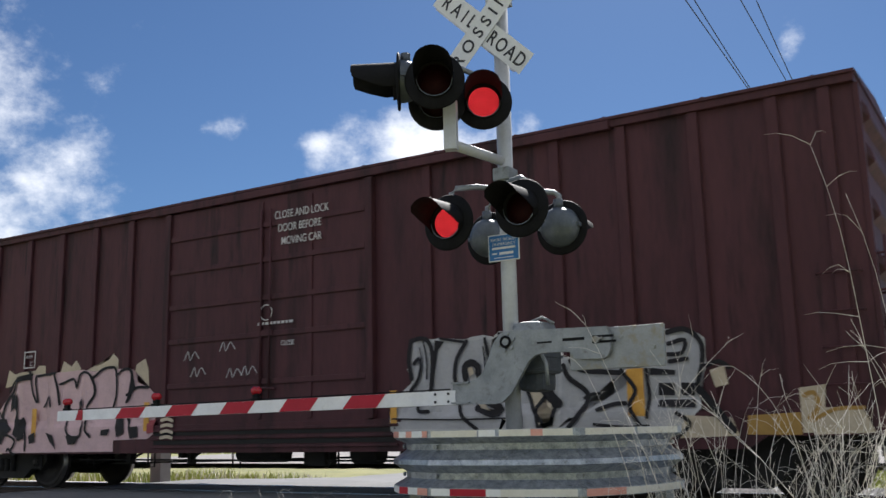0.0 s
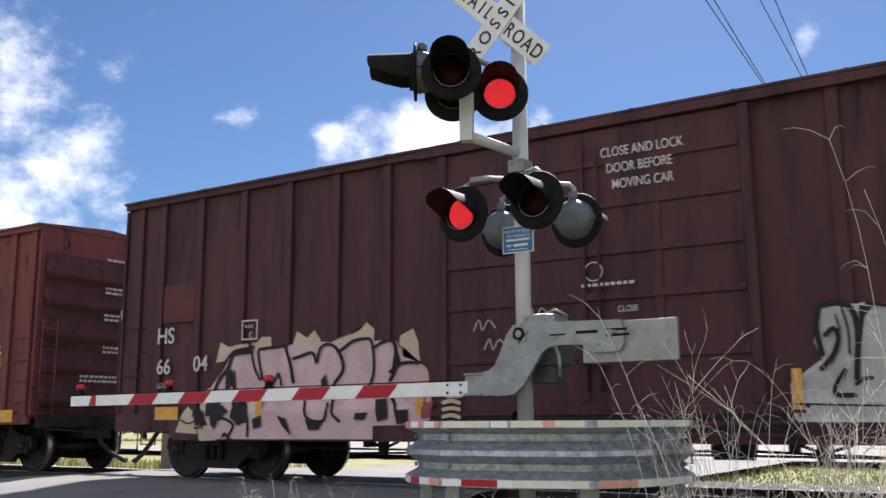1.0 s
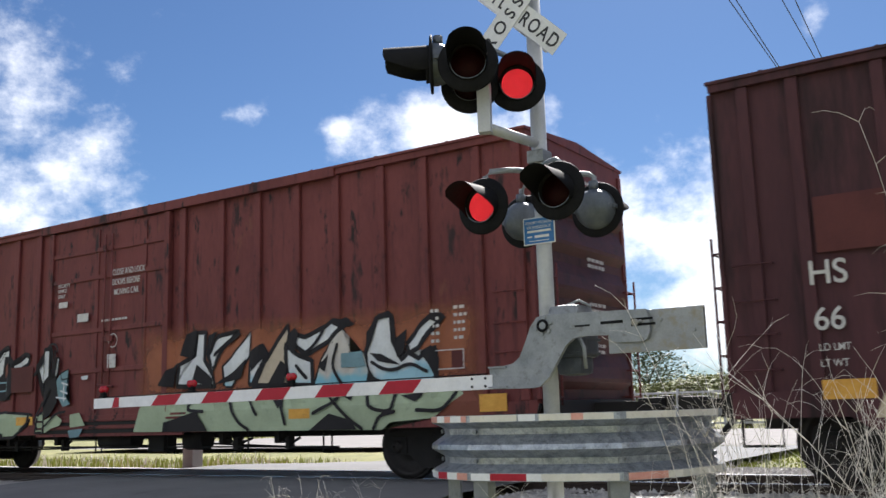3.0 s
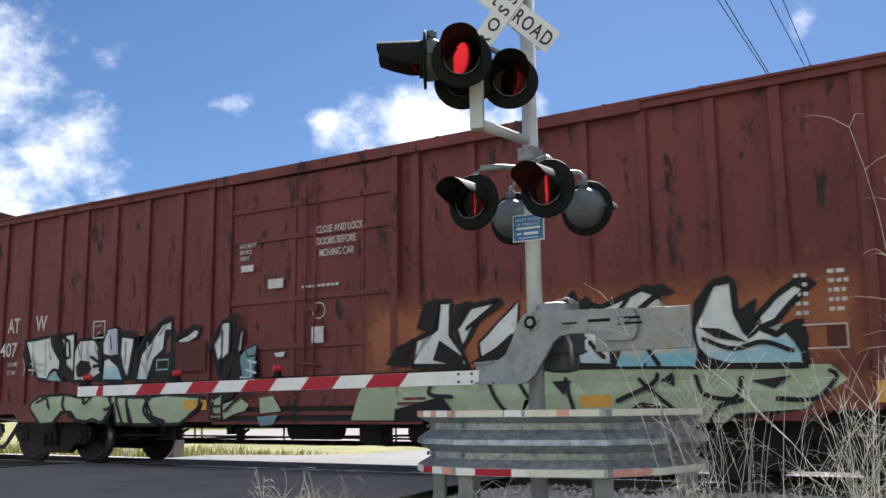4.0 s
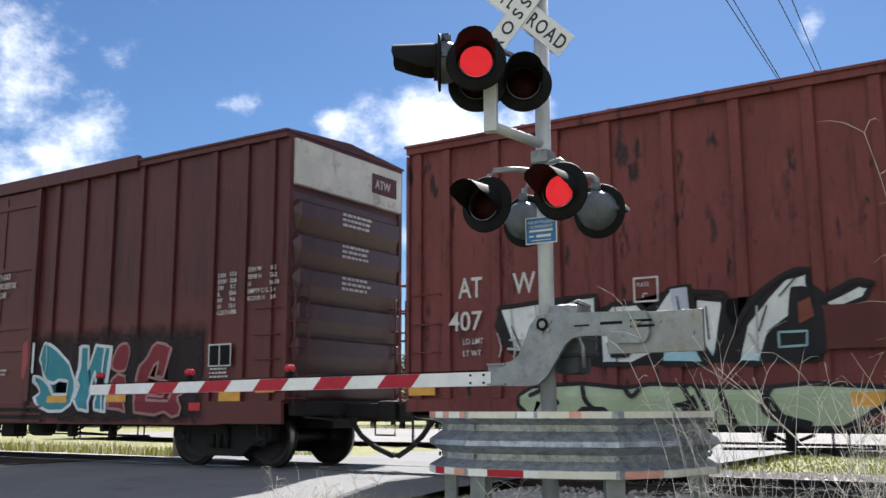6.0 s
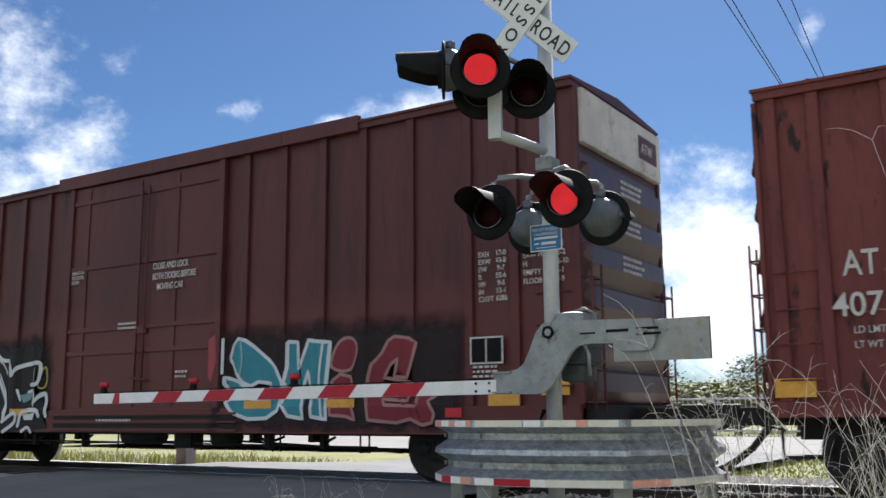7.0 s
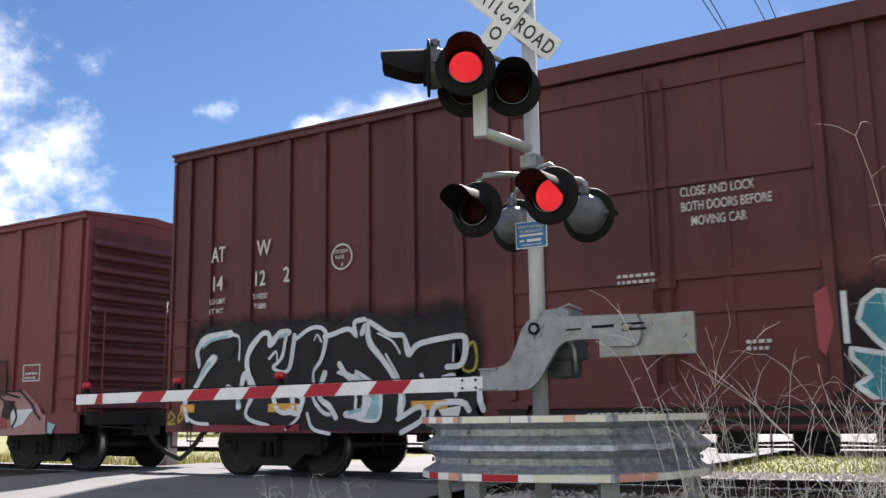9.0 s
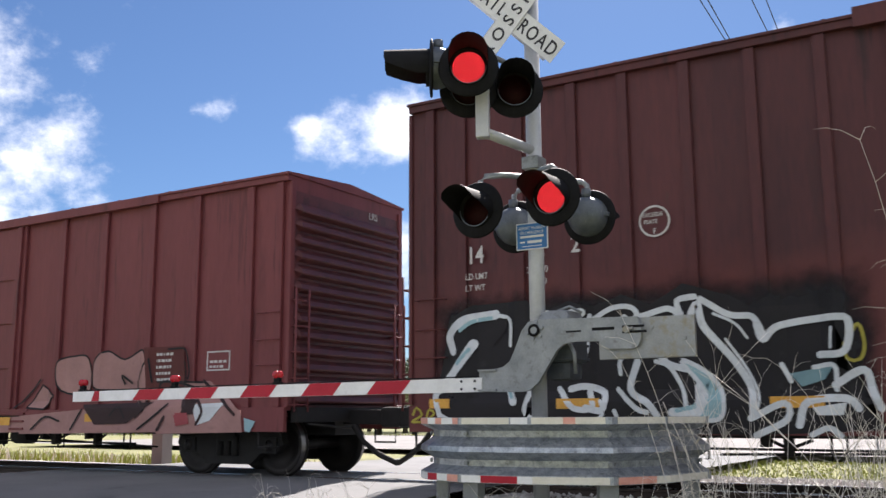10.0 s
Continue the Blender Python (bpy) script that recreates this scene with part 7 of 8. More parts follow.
    bmesh.ops.recalc_face_normals(bm, faces=bm.faces[:])
    arm = part("gate_arm", bm, TAPE_WHITE, gate, "white gate arm")
    for left, right in ((-6.10, -5.70), (-6.91, -6.51), (-7.74, -7.34), (-8.56, -8.16), (-9.38, -8.98), (-10.08, -9.95)):
        slant = 0.11 if left > -10 else 0.05
        bm = bmesh.new()
        for y in (-4.694,):
            vs = [bm.verts.new((x, y, z_mid(x) + sgn * h(x) / 2 * 0.985)) for x, sgn in ((left, -1), (right, -1), (right + (slant if left > -10 else 0), 1), (left + slant, 1))]
            bm.faces.new(vs)
        part("stripe", bm, TAPE_RED, arm, "red reflective stripe")
    for x in (-4.90, -5.04):
        for dz in (-0.035, 0.035):
            part("bolt", tube(bmesh.new(), [(x, -4.685, z_mid(x) + dz), (x, -4.70, z_mid(x) + dz)], 0.012, 8), INK, arm)
    for x in (-7.25, -8.74, -10.28):
        zt = z_mid(x) + h(x) / 2
        bm = bmesh.new()
        box(bm, x - 0.05, x + 0.05, -4.69, -4.63, zt, zt + 0.03, 0.008)
        box(bm, x - 0.035, x + 0.035, -4.685, -4.635, zt + 0.03, zt + 0.075, 0.012)
        lamp = part("gate_lamp", bm, BLACK, arm)
        bm = bmesh.new()
        for s in (-1, 1):
            made = bmesh.ops.create_uvsphere(bm, u_segments=14, v_segments=8, radius=0.042, matrix=Matrix.Translation((x + s * 0.012, -4.66 + s * 0.012, zt + 0.105)))
        part("lamp_glass", bm, LAMP_RED, lamp, "round red lamp glass", smooth=True)
    bm = tube(bmesh.new(), [(-10.25, -4.66, z_mid(-10.2) + 0.068), (-7.2, -4.66, z_mid(-7.2) + 0.075), (-4.9, -4.66, z_mid(-4.9) + 0.075)], 0.007, 6)
    part("cable", bm, BLACK, arm)


crossing_gate()


def guard_beam():
    """Corrugated steel guard round the mast's foot."""
    guard = empty("guard_rail")
    tagged(guard, "galvanised corrugated guard rail with worn reflective tape", "guard rail")
    plan = [Vector(p) for p in ((-5.45, -4.35), (-5.20, -5.12), (-4.98, -5.36), (-4.58, -5.53), (-3.95, -5.50), (-3.36, -5.32), (-3.08, -4.85), (-2.96, -4.15))]
    prof = [(0.0, 0.87), (0.0, 0.815), (-0.105, 0.765), (-0.11, 0.715), (0.0, 0.64), (0.005, 0.60), (-0.105, 0.535), (-0.11, 0.485), (0.0, 0.425), (0.0, 0.362)]
    normals = []
    for i, p in enumerate(plan):
        w = (plan[min(i + 1, len(plan) - 1)] - plan[max(i - 1, 0)]).normalized()
        normals.append(Vector((w.y, -w.x)))
    spans = [(0, 3), (3, 5), (5, 7)]
    for a, b in spans:
        bm = bmesh.new()
        rows = []
        for i in range(a, b + 1):
            rows.append([[bm.verts.new((*(plan[i] + normals[i] * (d - t)), z)) for d, z in prof] for t in (0.0, 0.004)])
        for (r0, q0), (r1, q1) in zip(rows, rows[1:]):
            for k in range(len(prof) - 1):
                bm.faces.new((r0[k], r1[k], r1[k + 1], r0[k + 1]))
                bm.faces.new((q0[k], q0[k + 1], q1[k + 1], q1[k]))
        beam = part("beam", bm, GALV_SPANGLE, guard)
    def tape(i, u0, u1, z0, z1, mat):
        a, b = plan[i], plan[i + 1]
        na, nb = normals[i], normals[i + 1]
        bm = bmesh.new()
        vs = []
        for u in (u0, u1):
            p, n = a.lerp(b, u), na.lerp(nb, u)
            vs.append([bm.verts.new((*(p + n * 0.004), z)) for z in (z0, z1)])
        bm.faces.new((vs[0][0], vs[1][0], vs[1][1], vs[0][1]))
        part("tape", bm, mat, guard)
    top = [(1, 0, 1, TAPE_PINK), (2, 0.0, 0.25, TAPE_WHITE), (2, 0.25, 0.45, TAPE_PINK), (2, 0.45, 0.8, TAPE_WHITE), (2, 0.8, 0.97, TAPE_PINK), (3, 0.04, 0.7, TAPE_CREAM), (3, 0.72, 0.95, TAPE_WHITE), (4, 0.0, 0.4, TAPE_CREAM), (4, 0.4, 0.55, TAPE_PINK), (4, 0.55, 0.92, TAPE_CREAM), (5, 0.1, 0.95, TAPE_CREAM), (6, 0, 0.9, TAPE_CREAM)]
    low = [(1, 0, 1, TAPE_WHITE), (2, 0.0, 0.3, TAPE_RED), (2, 0.3, 0.62, TAPE_WHITE), (2, 0.62, 0.95, TAPE_PINK), (3, 0.03, 0.3, TAPE_WHITE), (3, 0.3, 0.8, TAPE_RED), (3, 0.8, 1.0, TAPE_WHITE), (4, 0.0, 0.95, TAPE_CREAM), (5, 0.08, 0.75, TAPE_PINK), (5, 0.75, 1.0, TAPE_CREAM), (6, 0, 0.9, TAPE_CREAM)]
    for rows, z0, z1 in ((top, 0.818, 0.868), (low, 0.366, 0.420)):
        for i, u0, u1, m in rows:
            tape(i, u0, u1, z0, z1, m)
    for i in (1, 3, 5, 7):
        p = plan[i] - normals[i] * 0.19
        bm = boxes((-0.075, 0.075, -0.05, 0.05, ground_z(p.x, p.y) - 0.3, 0.85), bevel=0.006)
        post = part("post", bm, GALV, guard)
        post.matrix_basis = pose(p.x, p.y, 0, 0, 0, math.degrees(math.atan2(normals[i].y, normals[i].x)) + 90)
        for z in (0.74, 0.51):
            bm = bmesh.new()
            q = plan[i] - normals[i] * 0.10
            tube(bm, [(q.x, q.y, z), (q.x + normals[i].x * 0.02, q.y + normals[i].y * 0.02, z)], 0.018, 8)
            part("bolt", bm, GALV, guard)


guard_beam()

# ---------------------------------------------------------------- plants and distance


def joined(name, verts, faces, mats, label, category, kind="stuff", index=None, smooth=False):
    me = bpy.data.meshes.new(name)
    me.from_pydata(verts, [], faces)
    for m in mats:
        me.materials.append(m)
    if index is not None:
        me.polygons.foreach_set("material_index", index)
    return tagged(new(name, me), label=label, category=category, kind=kind)


def blades(name, zones, label, mats):
    rng = random.Random(7)
    vs, fs, idx = [], [], []
    for x0, x1, y0, y1, n, h0, h1 in zones:
        for _ in range(n):
            x, y, h, a = rng.uniform(x0, x1), rng.uniform(y0, y1), rng.uniform(h0, h1), rng.uniform(0, 6.28)
            patch = noise.noise((x * 0.5, y * 0.5, 0.0))
            h *= 0.75 + 0.6 * max(patch, -0.4)
            z, w, lean = ground_z(x, y) - 0.13, 0.012 + 0.012 * rng.random(), rng.uniform(0.1, 0.5) * h
            dx, dy, b = math.cos(a), math.sin(a), rng.uniform(0, 6.28)
            k = len(vs)
            lx, ly = lean * math.cos(b), lean * math.sin(b)
            vs += [(x - w * dx, y - w * dy, z), (x + w * dx, y + w * dy, z), (x + lx * 0.35 + w * 0.7 * dx, y + ly * 0.35 + w * 0.7 * dy, z + h * 0.6), (x + lx * 0.35 - w * 0.7 * dx, y + ly * 0.35 - w * 0.7 * dy, z + h * 0.6), (x + lx, y + ly, z + h)]
            fs += [(k, k + 1, k + 2, k + 3), (k + 3, k + 2, k + 4)]
            m = 1 if rng.random() < (0.3 if h1 > 0.17 else 0.06) else 0
            idx += [m, m]
    return joined(name, vs, fs, mats, label, "grass", index=idx)


blades("grass", [(-60, -15.6, 3.2, 7.2, 11000, 0.16, 0.42), (-14.5, 14, 7.0, 15.1, 16000, 0.04, 0.10), (-60, 16, 34, 38, 4000, 0.15, 0.4), (-6.4, 3, -6.6, -2.8, 1800, 0.08, 0.24), (-6.5, -5.2, -6.2, -4.6, 700, 0.14, 0.36)],
       "yellow green grass with dry straw blades", [GRASS, STRAW])


def stones():
    rng = random.Random(11)
    vs, fs = [], []
    for _ in range(7000):
        x, y = rng.uniform(-6.4, 4.0), rng.uniform(-2.4, 6.6)
        r = rng.uniform(0.015, 0.042)
        k, z = len(vs), ground_z(x, y) - 0.075
        vs += [(x + r * math.cos(a + rng.uniform(-0.4, 0.4)), y + r * math.sin(a) * rng.uniform(0.6, 1.1), z + r * rng.uniform(-0.1, 0.3)) for a in (0, 1.57, 3.14, 4.71)]
        vs += [(x + rng.uniform(-0.3, 0.3) * r, y + rng.uniform(-0.3, 0.3) * r, z + r * rng.uniform(0.7, 1.1)), (x, y, z - r)]
        fs += [(k + i, k + (i + 1) % 4, k + 4) for i in range(4)]
    joined("ballast_stones", vs, fs, [STONE], "loose pale ballast stones beside the rails", "gravel")


stones()


def weed_mesh(seed, height, stems, spread, arch):
    rng = random.Random(seed)
    bm = bmesh.new()
    for _ in range(stems):
        a, lean = rng.uniform(0, 6.28), rng.uniform(0.2, 1.0) * spread
        h = height * rng.uniform(0.55, 1.0)
        base = Vector((rng.uniform(-0.08, 0.08), rng.uniform(-0.08, 0.08), -0.12))
        pts = []
        for i in range(8):
            t = i / 7
            droop = arch * max(0.0, t - 0.55) ** 2 * 2.2
            pts.append(base + Vector((math.cos(a) * lean * t**1.5 * h + 0.012 * rng.uniform(-1, 1), math.sin(a) * lean * t**1.5 * h + 0.012 * rng.uniform(-1, 1), h * (t - droop))))
        tube(bm, pts, 0.0032, 4, taper=0.35)
        for _ in range(rng.randint(3, 6)):
            i = rng.randint(2, 6)
            b, q = rng.uniform(0, 6.28), h * rng.uniform(0.10, 0.30)
            up = rng.uniform(0.1, 0.9)
            p = pts[i]
            tw = [p, p + Vector((math.cos(b), math.sin(b), up)) * q * 0.4, p + Vector((math.cos(b) * 0.9, math.sin(b) * 0.9, up * 0.8)) * q * 0.75, p + Vector((math.cos(b), math.sin(b), up * 0.45)) * q]
            tube(bm, tw, 0.0018, 3, taper=0.4)
            if rng.random() < 0.5:
                e = tw[2]
                c = rng.uniform(0, 6.28)
                tube(bm, [e, e + Vector((math.cos(c), math.sin(c), 0.8)) * q * 0.3], 0.0014, 3, taper=0.5)
    me = bpy.data.meshes.new("dry_weed")
    bm.to_mesh(me)
    bm.free()
    me.materials.append(STRAW)
    return me


def weeds():
    kinds = [weed_mesh(1, 1.0, 5, 0.5, 0.4), weed_mesh(2, 1.3, 4, 0.35, 0.7), weed_mesh(3, 0.8, 7, 0.8, 0.9), weed_mesh(4, 1.5, 3, 0.3, 0.5), weed_mesh(5, 0.5, 10, 0.9, 0.5), weed_mesh(6, 1.2, 6, 0.7, 1.0)]
    rng = random.Random(5)
    spots = []
    for _ in range(8):
        spots.append((rng.uniform(-2.75, -0.9), rng.uniform(-6.4, -4.6), rng.choice((0, 2, 2, 5, 5, 1)), rng.uniform(0.65, 1.2)))
    for _ in range(4):
        spots.append((rng.uniform(-4.3, -2.9), rng.uniform(-6.5, -5.8), rng.choice((0, 2, 5)), rng.uniform(0.7, 1.0)))
    for _ in range(12):
        spots.append((rng.uniform(-6.5, -5.25), rng.uniform(-6.1, -4.9), rng.choice((4, 4, 2)), rng.uniform(0.6, 1.0)))
    spots += [(-5.85, -5.2, 0, 0.95), (-6.15, -5.4, 2, 1.0)]
    for x, y, k, s in spots:
        ob = new("dry_weed", kinds[k])
        ob.location, ob.rotation_euler, ob.scale = (x, y, ground_z(x, y) - 0.06), (0, 0, rng.uniform(0, 6.28)), (s, s, s)
        tagged(ob, "dead straw-coloured weed with bare branching stalks", "weed", "dry weeds beside the guard rail")


weeds()


def wispy_mesh(seed, height, stems, spread):
    """Tall curving stalks that fork into fine drooping twigs."""
    rng = random.Random(seed)
    bm = bmesh.new()
    for _ in range(stems):
        a, lean, h = rng.uniform(0, 6.28), rng.uniform(0.25, 1.0) * spread, height * rng.uniform(0.6, 1.0)
        way, side = Vector((math.cos(a), math.sin(a), 0)), Vector((-math.sin(a), math.cos(a), 0)) * rng.uniform(-0.12, 0.12)
        base = way * rng.uniform(0, 0.10) - Vector((0, 0, 0.1))
        bend = rng.uniform(0.02, 0.30)
        pts = [base + way * (lean * h * t ** 1.7) + side * math.sin(3.2 * t) * h * 0.4 + Vector((0, 0, h * (t - bend * max(0.0, t - 0.5) ** 2 * 2.4))) for t in np.linspace(0, 1, 10)]
        tube(bm, pts, 0.0034, 4, taper=0.3)
        for i in range(4, 10):
            for _ in range(rng.choice((0, 1, 1))):
                b, q = a + rng.uniform(-1.6, 1.6), h * rng.uniform(0.08, 0.24)
                d, up, p = Vector((math.cos(b), math.sin(b), 0)), rng.uniform(0.2, 0.9), pts[i]
                tw = [p + d * q * t + Vector((0, 0, q * (up * t - 0.85 * t * t))) for t in (0, 0.3, 0.6, 0.85, 1.0)]
                tube(bm, tw, 0.0019, 3, taper=0.35)
                if rng.random() < 0.6:
                    c = b + rng.choice((-0.8, 0.8))
                    e = tw[2]
                    tube(bm, [e, e + Vector((math.cos(c), math.sin(c), 0.35)) * q * 0.22, e + Vector((math.cos(c), math.sin(c), 0.1)) * q * 0.4], 0.0015, 3, taper=0.5)
    me = bpy.data.meshes.new("tall_weed")
    bm.to_mesh(me)
    bm.free()
    me.materials.append(STRAW)
    return me


def branchy_mesh(seed, height, stems):
    """Stiff, kinked stalks that fork upwards into short bare twigs."""
    rng = random.Random(seed)
    bm = bmesh.new()

    def shoot(p, way, length, radius, level):
        pts = [p]
        for _ in range(5):
            way = (way + Vector((rng.gauss(0, 0.10), rng.gauss(0, 0.10), rng.gauss(0.02, 0.05)))).normalized()
            pts.append(pts[-1] + way * length / 5)
        tube(bm, pts, radius, 4 if level == 0 else 3, taper=0.4)
        if level < 2:
            for _ in range(rng.randint(4, 6) if level == 0 else rng.randint(1, 3)):
                q = pts[rng.randint(2 if level == 0 else 1, 5)]
                a = rng.uniform(0, 6.28)
                side = Vector((math.cos(a), math.sin(a), rng.uniform(0.1, 0.9)))
                shoot(q, (way * 0.7 + side * 0.8).normalized(), length * rng.uniform(0.18, 0.42), radius * 0.6, level + 1)

    for _ in range(stems):
        a = rng.uniform(0, 6.28)
        shoot(Vector((rng.uniform(-0.1, 0.1), rng.uniform(-0.1, 0.1), -0.1)), Vector((math.cos(a) * 0.28, math.sin(a) * 0.28, 1)).normalized(), height * rng.uniform(0.6, 1.0), 0.0036, 0)
    me = bpy.data.meshes.new("stalk_weed")
    bm.to_mesh(me)
    bm.free()
    me.materials.append(STRAW)
    return me


def stalk_weeds():
    rng = random.Random(77)
    kinds = [branchy_mesh(61, 1.9, 3), branchy_mesh(62, 1.5, 4), branchy_mesh(63, 1.2, 5), branchy_mesh(64, 0.8, 5)]
    for i in range(7):
        x, y = rng.uniform(-2.6, -1.1), rng.uniform(-6.0, -5.2)
        ob = new("stalk_weed", kinds[i % 3])
        ob.location, ob.rotation_euler = (x, y, ground_z(x, y) - 0.05), (0, 0, rng.uniform(0, 6.28))
        tagged(ob, "bare dead stalk with stiff forked twigs", "weed", "bare stalks beside the guard rail")
    for x, y in ((-5.55, -6.1), (-6.0, -6.0)):
        ob = new("stalk_weed", kinds[3])
        ob.location, ob.rotation_euler, ob.scale = (x, y, ground_z(x, y) - 0.05), (0, 0, rng.uniform(0, 6.28)), (0.7, 0.7, 0.75)
        tagged(ob, "low dead stalk with forked twigs at the road edge", "weed", "bare stalks beside the guard rail")


def tuft_mesh(seed, n, h):
    """A clump of dry grass: thin leaning blades."""
    rng = random.Random(seed)
    bm = bmesh.new()
    for _ in range(n):
        a, lean, q = rng.uniform(0, 6.28), rng.uniform(0.05, 0.5), h * rng.uniform(0.6, 1.0)
        base = Vector((rng.uniform(-0.22, 0.22), rng.uniform(-0.22, 0.22), -0.1))
        d = Vector((math.cos(a), math.sin(a), 0))
        tube(bm, [base + d * lean * q * t * t + Vector((0, 0, q * t)) for t in (0, 0.35, 0.7, 1.0)], 0.0026, 3, taper=0.25)
    me = bpy.data.meshes.new("dry_grass_tuft")
    bm.to_mesh(me)
    bm.free()
    me.materials.append(STRAW_DARK)
    return me


def tall_weeds():
    rng = random.Random(21)
    kinds = [wispy_mesh(31, 1.75, 5, 0.32), wispy_mesh(32, 1.4, 6, 0.4), wispy_mesh(33, 2.05, 4, 0.28), wispy_mesh(34, 0.95, 10, 0.6), wispy_mesh(35, 1.6, 5, 0.36), wispy_mesh(36, 0.8, 4, 0.4)]
    spots = [(rng.uniform(-2.75, -1.35), rng.uniform(-5.6, -4.5)) for _ in range(6)] + [(rng.uniform(-3.5, -2.7), rng.uniform(-5.95, -5.65)) for _ in range(2)]
    for i, (x, y) in enumerate(spots):
        k = 3 if i >= 6 else rng.choice((0, 1, 1, 2, 3, 3, 4))
        s = rng.uniform(0.82, 1.05)
        ob = new("tall_weed", kinds[k])
        ob.location, ob.rotation_euler, ob.scale = (x, y, ground_z(x, y) - 0.04), (0, 0, rng.uniform(0, 6.28)), (s, s, s)
        tagged(ob, "tall dead weed with curving pale stalks and twigs", "weed", "tall dead weeds beside the guard rail")
    tufts = [tuft_mesh(41, 150, 0.58), tuft_mesh(42, 120, 0.50)]
    for x, y, turn in ((-5.95, -6.15, 0.4), (-5.75, -6.1, 2.9)):
        ob = new("tall_weed", kinds[5])
        ob.location, ob.rotation_euler = (x, y, ground_z(x, y) - 0.04), (0, 0, turn)
        tagged(ob, "small dead weed with forked pale twigs", "weed", "tall dead weeds beside the guard rail")
    for i in range(9):
        x, y = rng.uniform(-5.75, -5.0), rng.uniform(-6.0, -5.35)
        ob = new("dry_grass_tuft", tufts[i % 2])
        s = rng.uniform(0.75, 1.0)
        ob.location, ob.rotation_euler, ob.scale = (x, y, ground_z(x, y) - 0.04), (0, 0, rng.uniform(0, 6.28)), (s, s, s)
        tagged(ob, "clump of thin dry yellow-brown grass", "grass", "dry grass clumps at the road edge")


tall_weeds()
stalk_weeds()


def reeds():
    """Tall stalks with long dry blades, and stems that arch over."""
    rng = random.Random(9)
    left = Vector((-0.844, -0.536, 0))
    for base, top, n in (((-1.13, -6.10), 2.5, 9), ((-0.98, -5.98), 2.2, 7)):
        bm = bmesh.new()
        z0 = ground_z(*base) - 0.15
        stem = [Vector((base[0], base[1], z0 + (top - z0) * t)) + left * (0.02 + 0.62 * max(0, t - 0.45) ** 1.4) + Vector((0.02 * math.sin(9 * t), 0.015 * math.cos(7 * t), 0)) for t in np.linspace(0, 1, 12)]
        tube(bm, stem, 0.0028, 4, taper=0.35)
        for k in range(n):
            p = stem[rng.randint(4, 11)]
            way = left * rng.choice((-0.12, 0.14, 0.22, 0.36)) + Vector((rng.uniform(-0.08, 0.08), rng.uniform(-0.08, 0.08), rng.uniform(-0.03, 0.12)))
            up = rng.uniform(-0.02, 0.06)
            tube(bm, [p, p + way * 0.4 + Vector((0, 0, up + 0.02)), p + way * 0.75 + Vector((0, 0, up + 0.01)), p + way + Vector((0, 0, up - 0.02))], 0.0017, 3, taper=0.3)
        ob = link_mesh("dry_reed", bm, STRAW)
        tagged(ob, "tall dead stalk with long pale drooping blades", "weed", "dry reeds")
    for r0, lean, top in ((1.80, 0.68, 2.05), (1.70, 0.55, 1.62), (2.5, -0.15, 1.45)):
        foot = Vector((-0.51, -12.2, 0)) + 7.15 * Vector((-0.536, 0.844, 0)) - r0 * left
        z0 = ground_z(foot.x, foot.y) - 0.15
        bm = bmesh.new()
        pts = []
        for t in np.linspace(0, 1, 12):
            pts.append(foot + left * lean * t ** 2.0 + Vector((0, 0, z0 + (top - z0) * (t if t < 0.85 else 0.85 + (t - 0.85) * 0.3))))
        tube(bm, pts, 0.0036, 4, taper=0.3)
        for k in range(7):
            p = pts[rng.randint(3, 10)]
            way = left * rng.uniform(-0.2, 0.25) + Vector((0, 0, rng.uniform(-0.06, 0.14)))
            tube(bm, [p, p + way * 0.5 + Vector((0, 0, 0.02)), p + way], 0.0018, 3, taper=0.4)
        ob = link_mesh("dry_reed", bm, STRAW)
        tagged(ob, "thin dead stem arching beside the guard rail", "weed", "dry reeds")


reeds()


def tree_crown(seed, w, h, clumps, leaf, mat):
    rng = random.Random(seed)
    vs, fs = [], []
    for _ in range(clumps):
        a, r, t = rng.uniform(0, 6.28), math.sqrt(rng.random()), rng.uniform(0.0, 1.0)
        wide = w * (0.45 + 0.55 * math.sin(math.pi * min(1, 0.15 + 0.8 * t))) * (0.8 + 0.4 * noise.noise((a, t * 3, seed)))
        c = Vector((math.cos(a) * r * wide, math.sin(a) * r * wide, h * (0.28 + 0.72 * t)))
        for _ in range(9):
            p = c + Vector((rng.gauss(0, 1), rng.gauss(0, 1), rng.gauss(0, 0.8))) * leaf * 2.2
            d1 = Vector((rng.uniform(-1, 1), rng.uniform(-1, 1), rng.uniform(-0.6, 0.6))).normalized() * leaf
            d2 = Vector((rng.uniform(-1, 1), rng.uniform(-1, 1), rng.uniform(-1, 1))).normalized() * leaf * 0.45
            k = len(vs)
            vs += [p - d1, p + d2, p + d1, p - d2]
            fs.append((k, k + 1, k + 2, k + 3))
    me = bpy.data.meshes.new("crown")
    me.from_pydata(vs, [], fs)
    me.materials.append(mat)
    return me


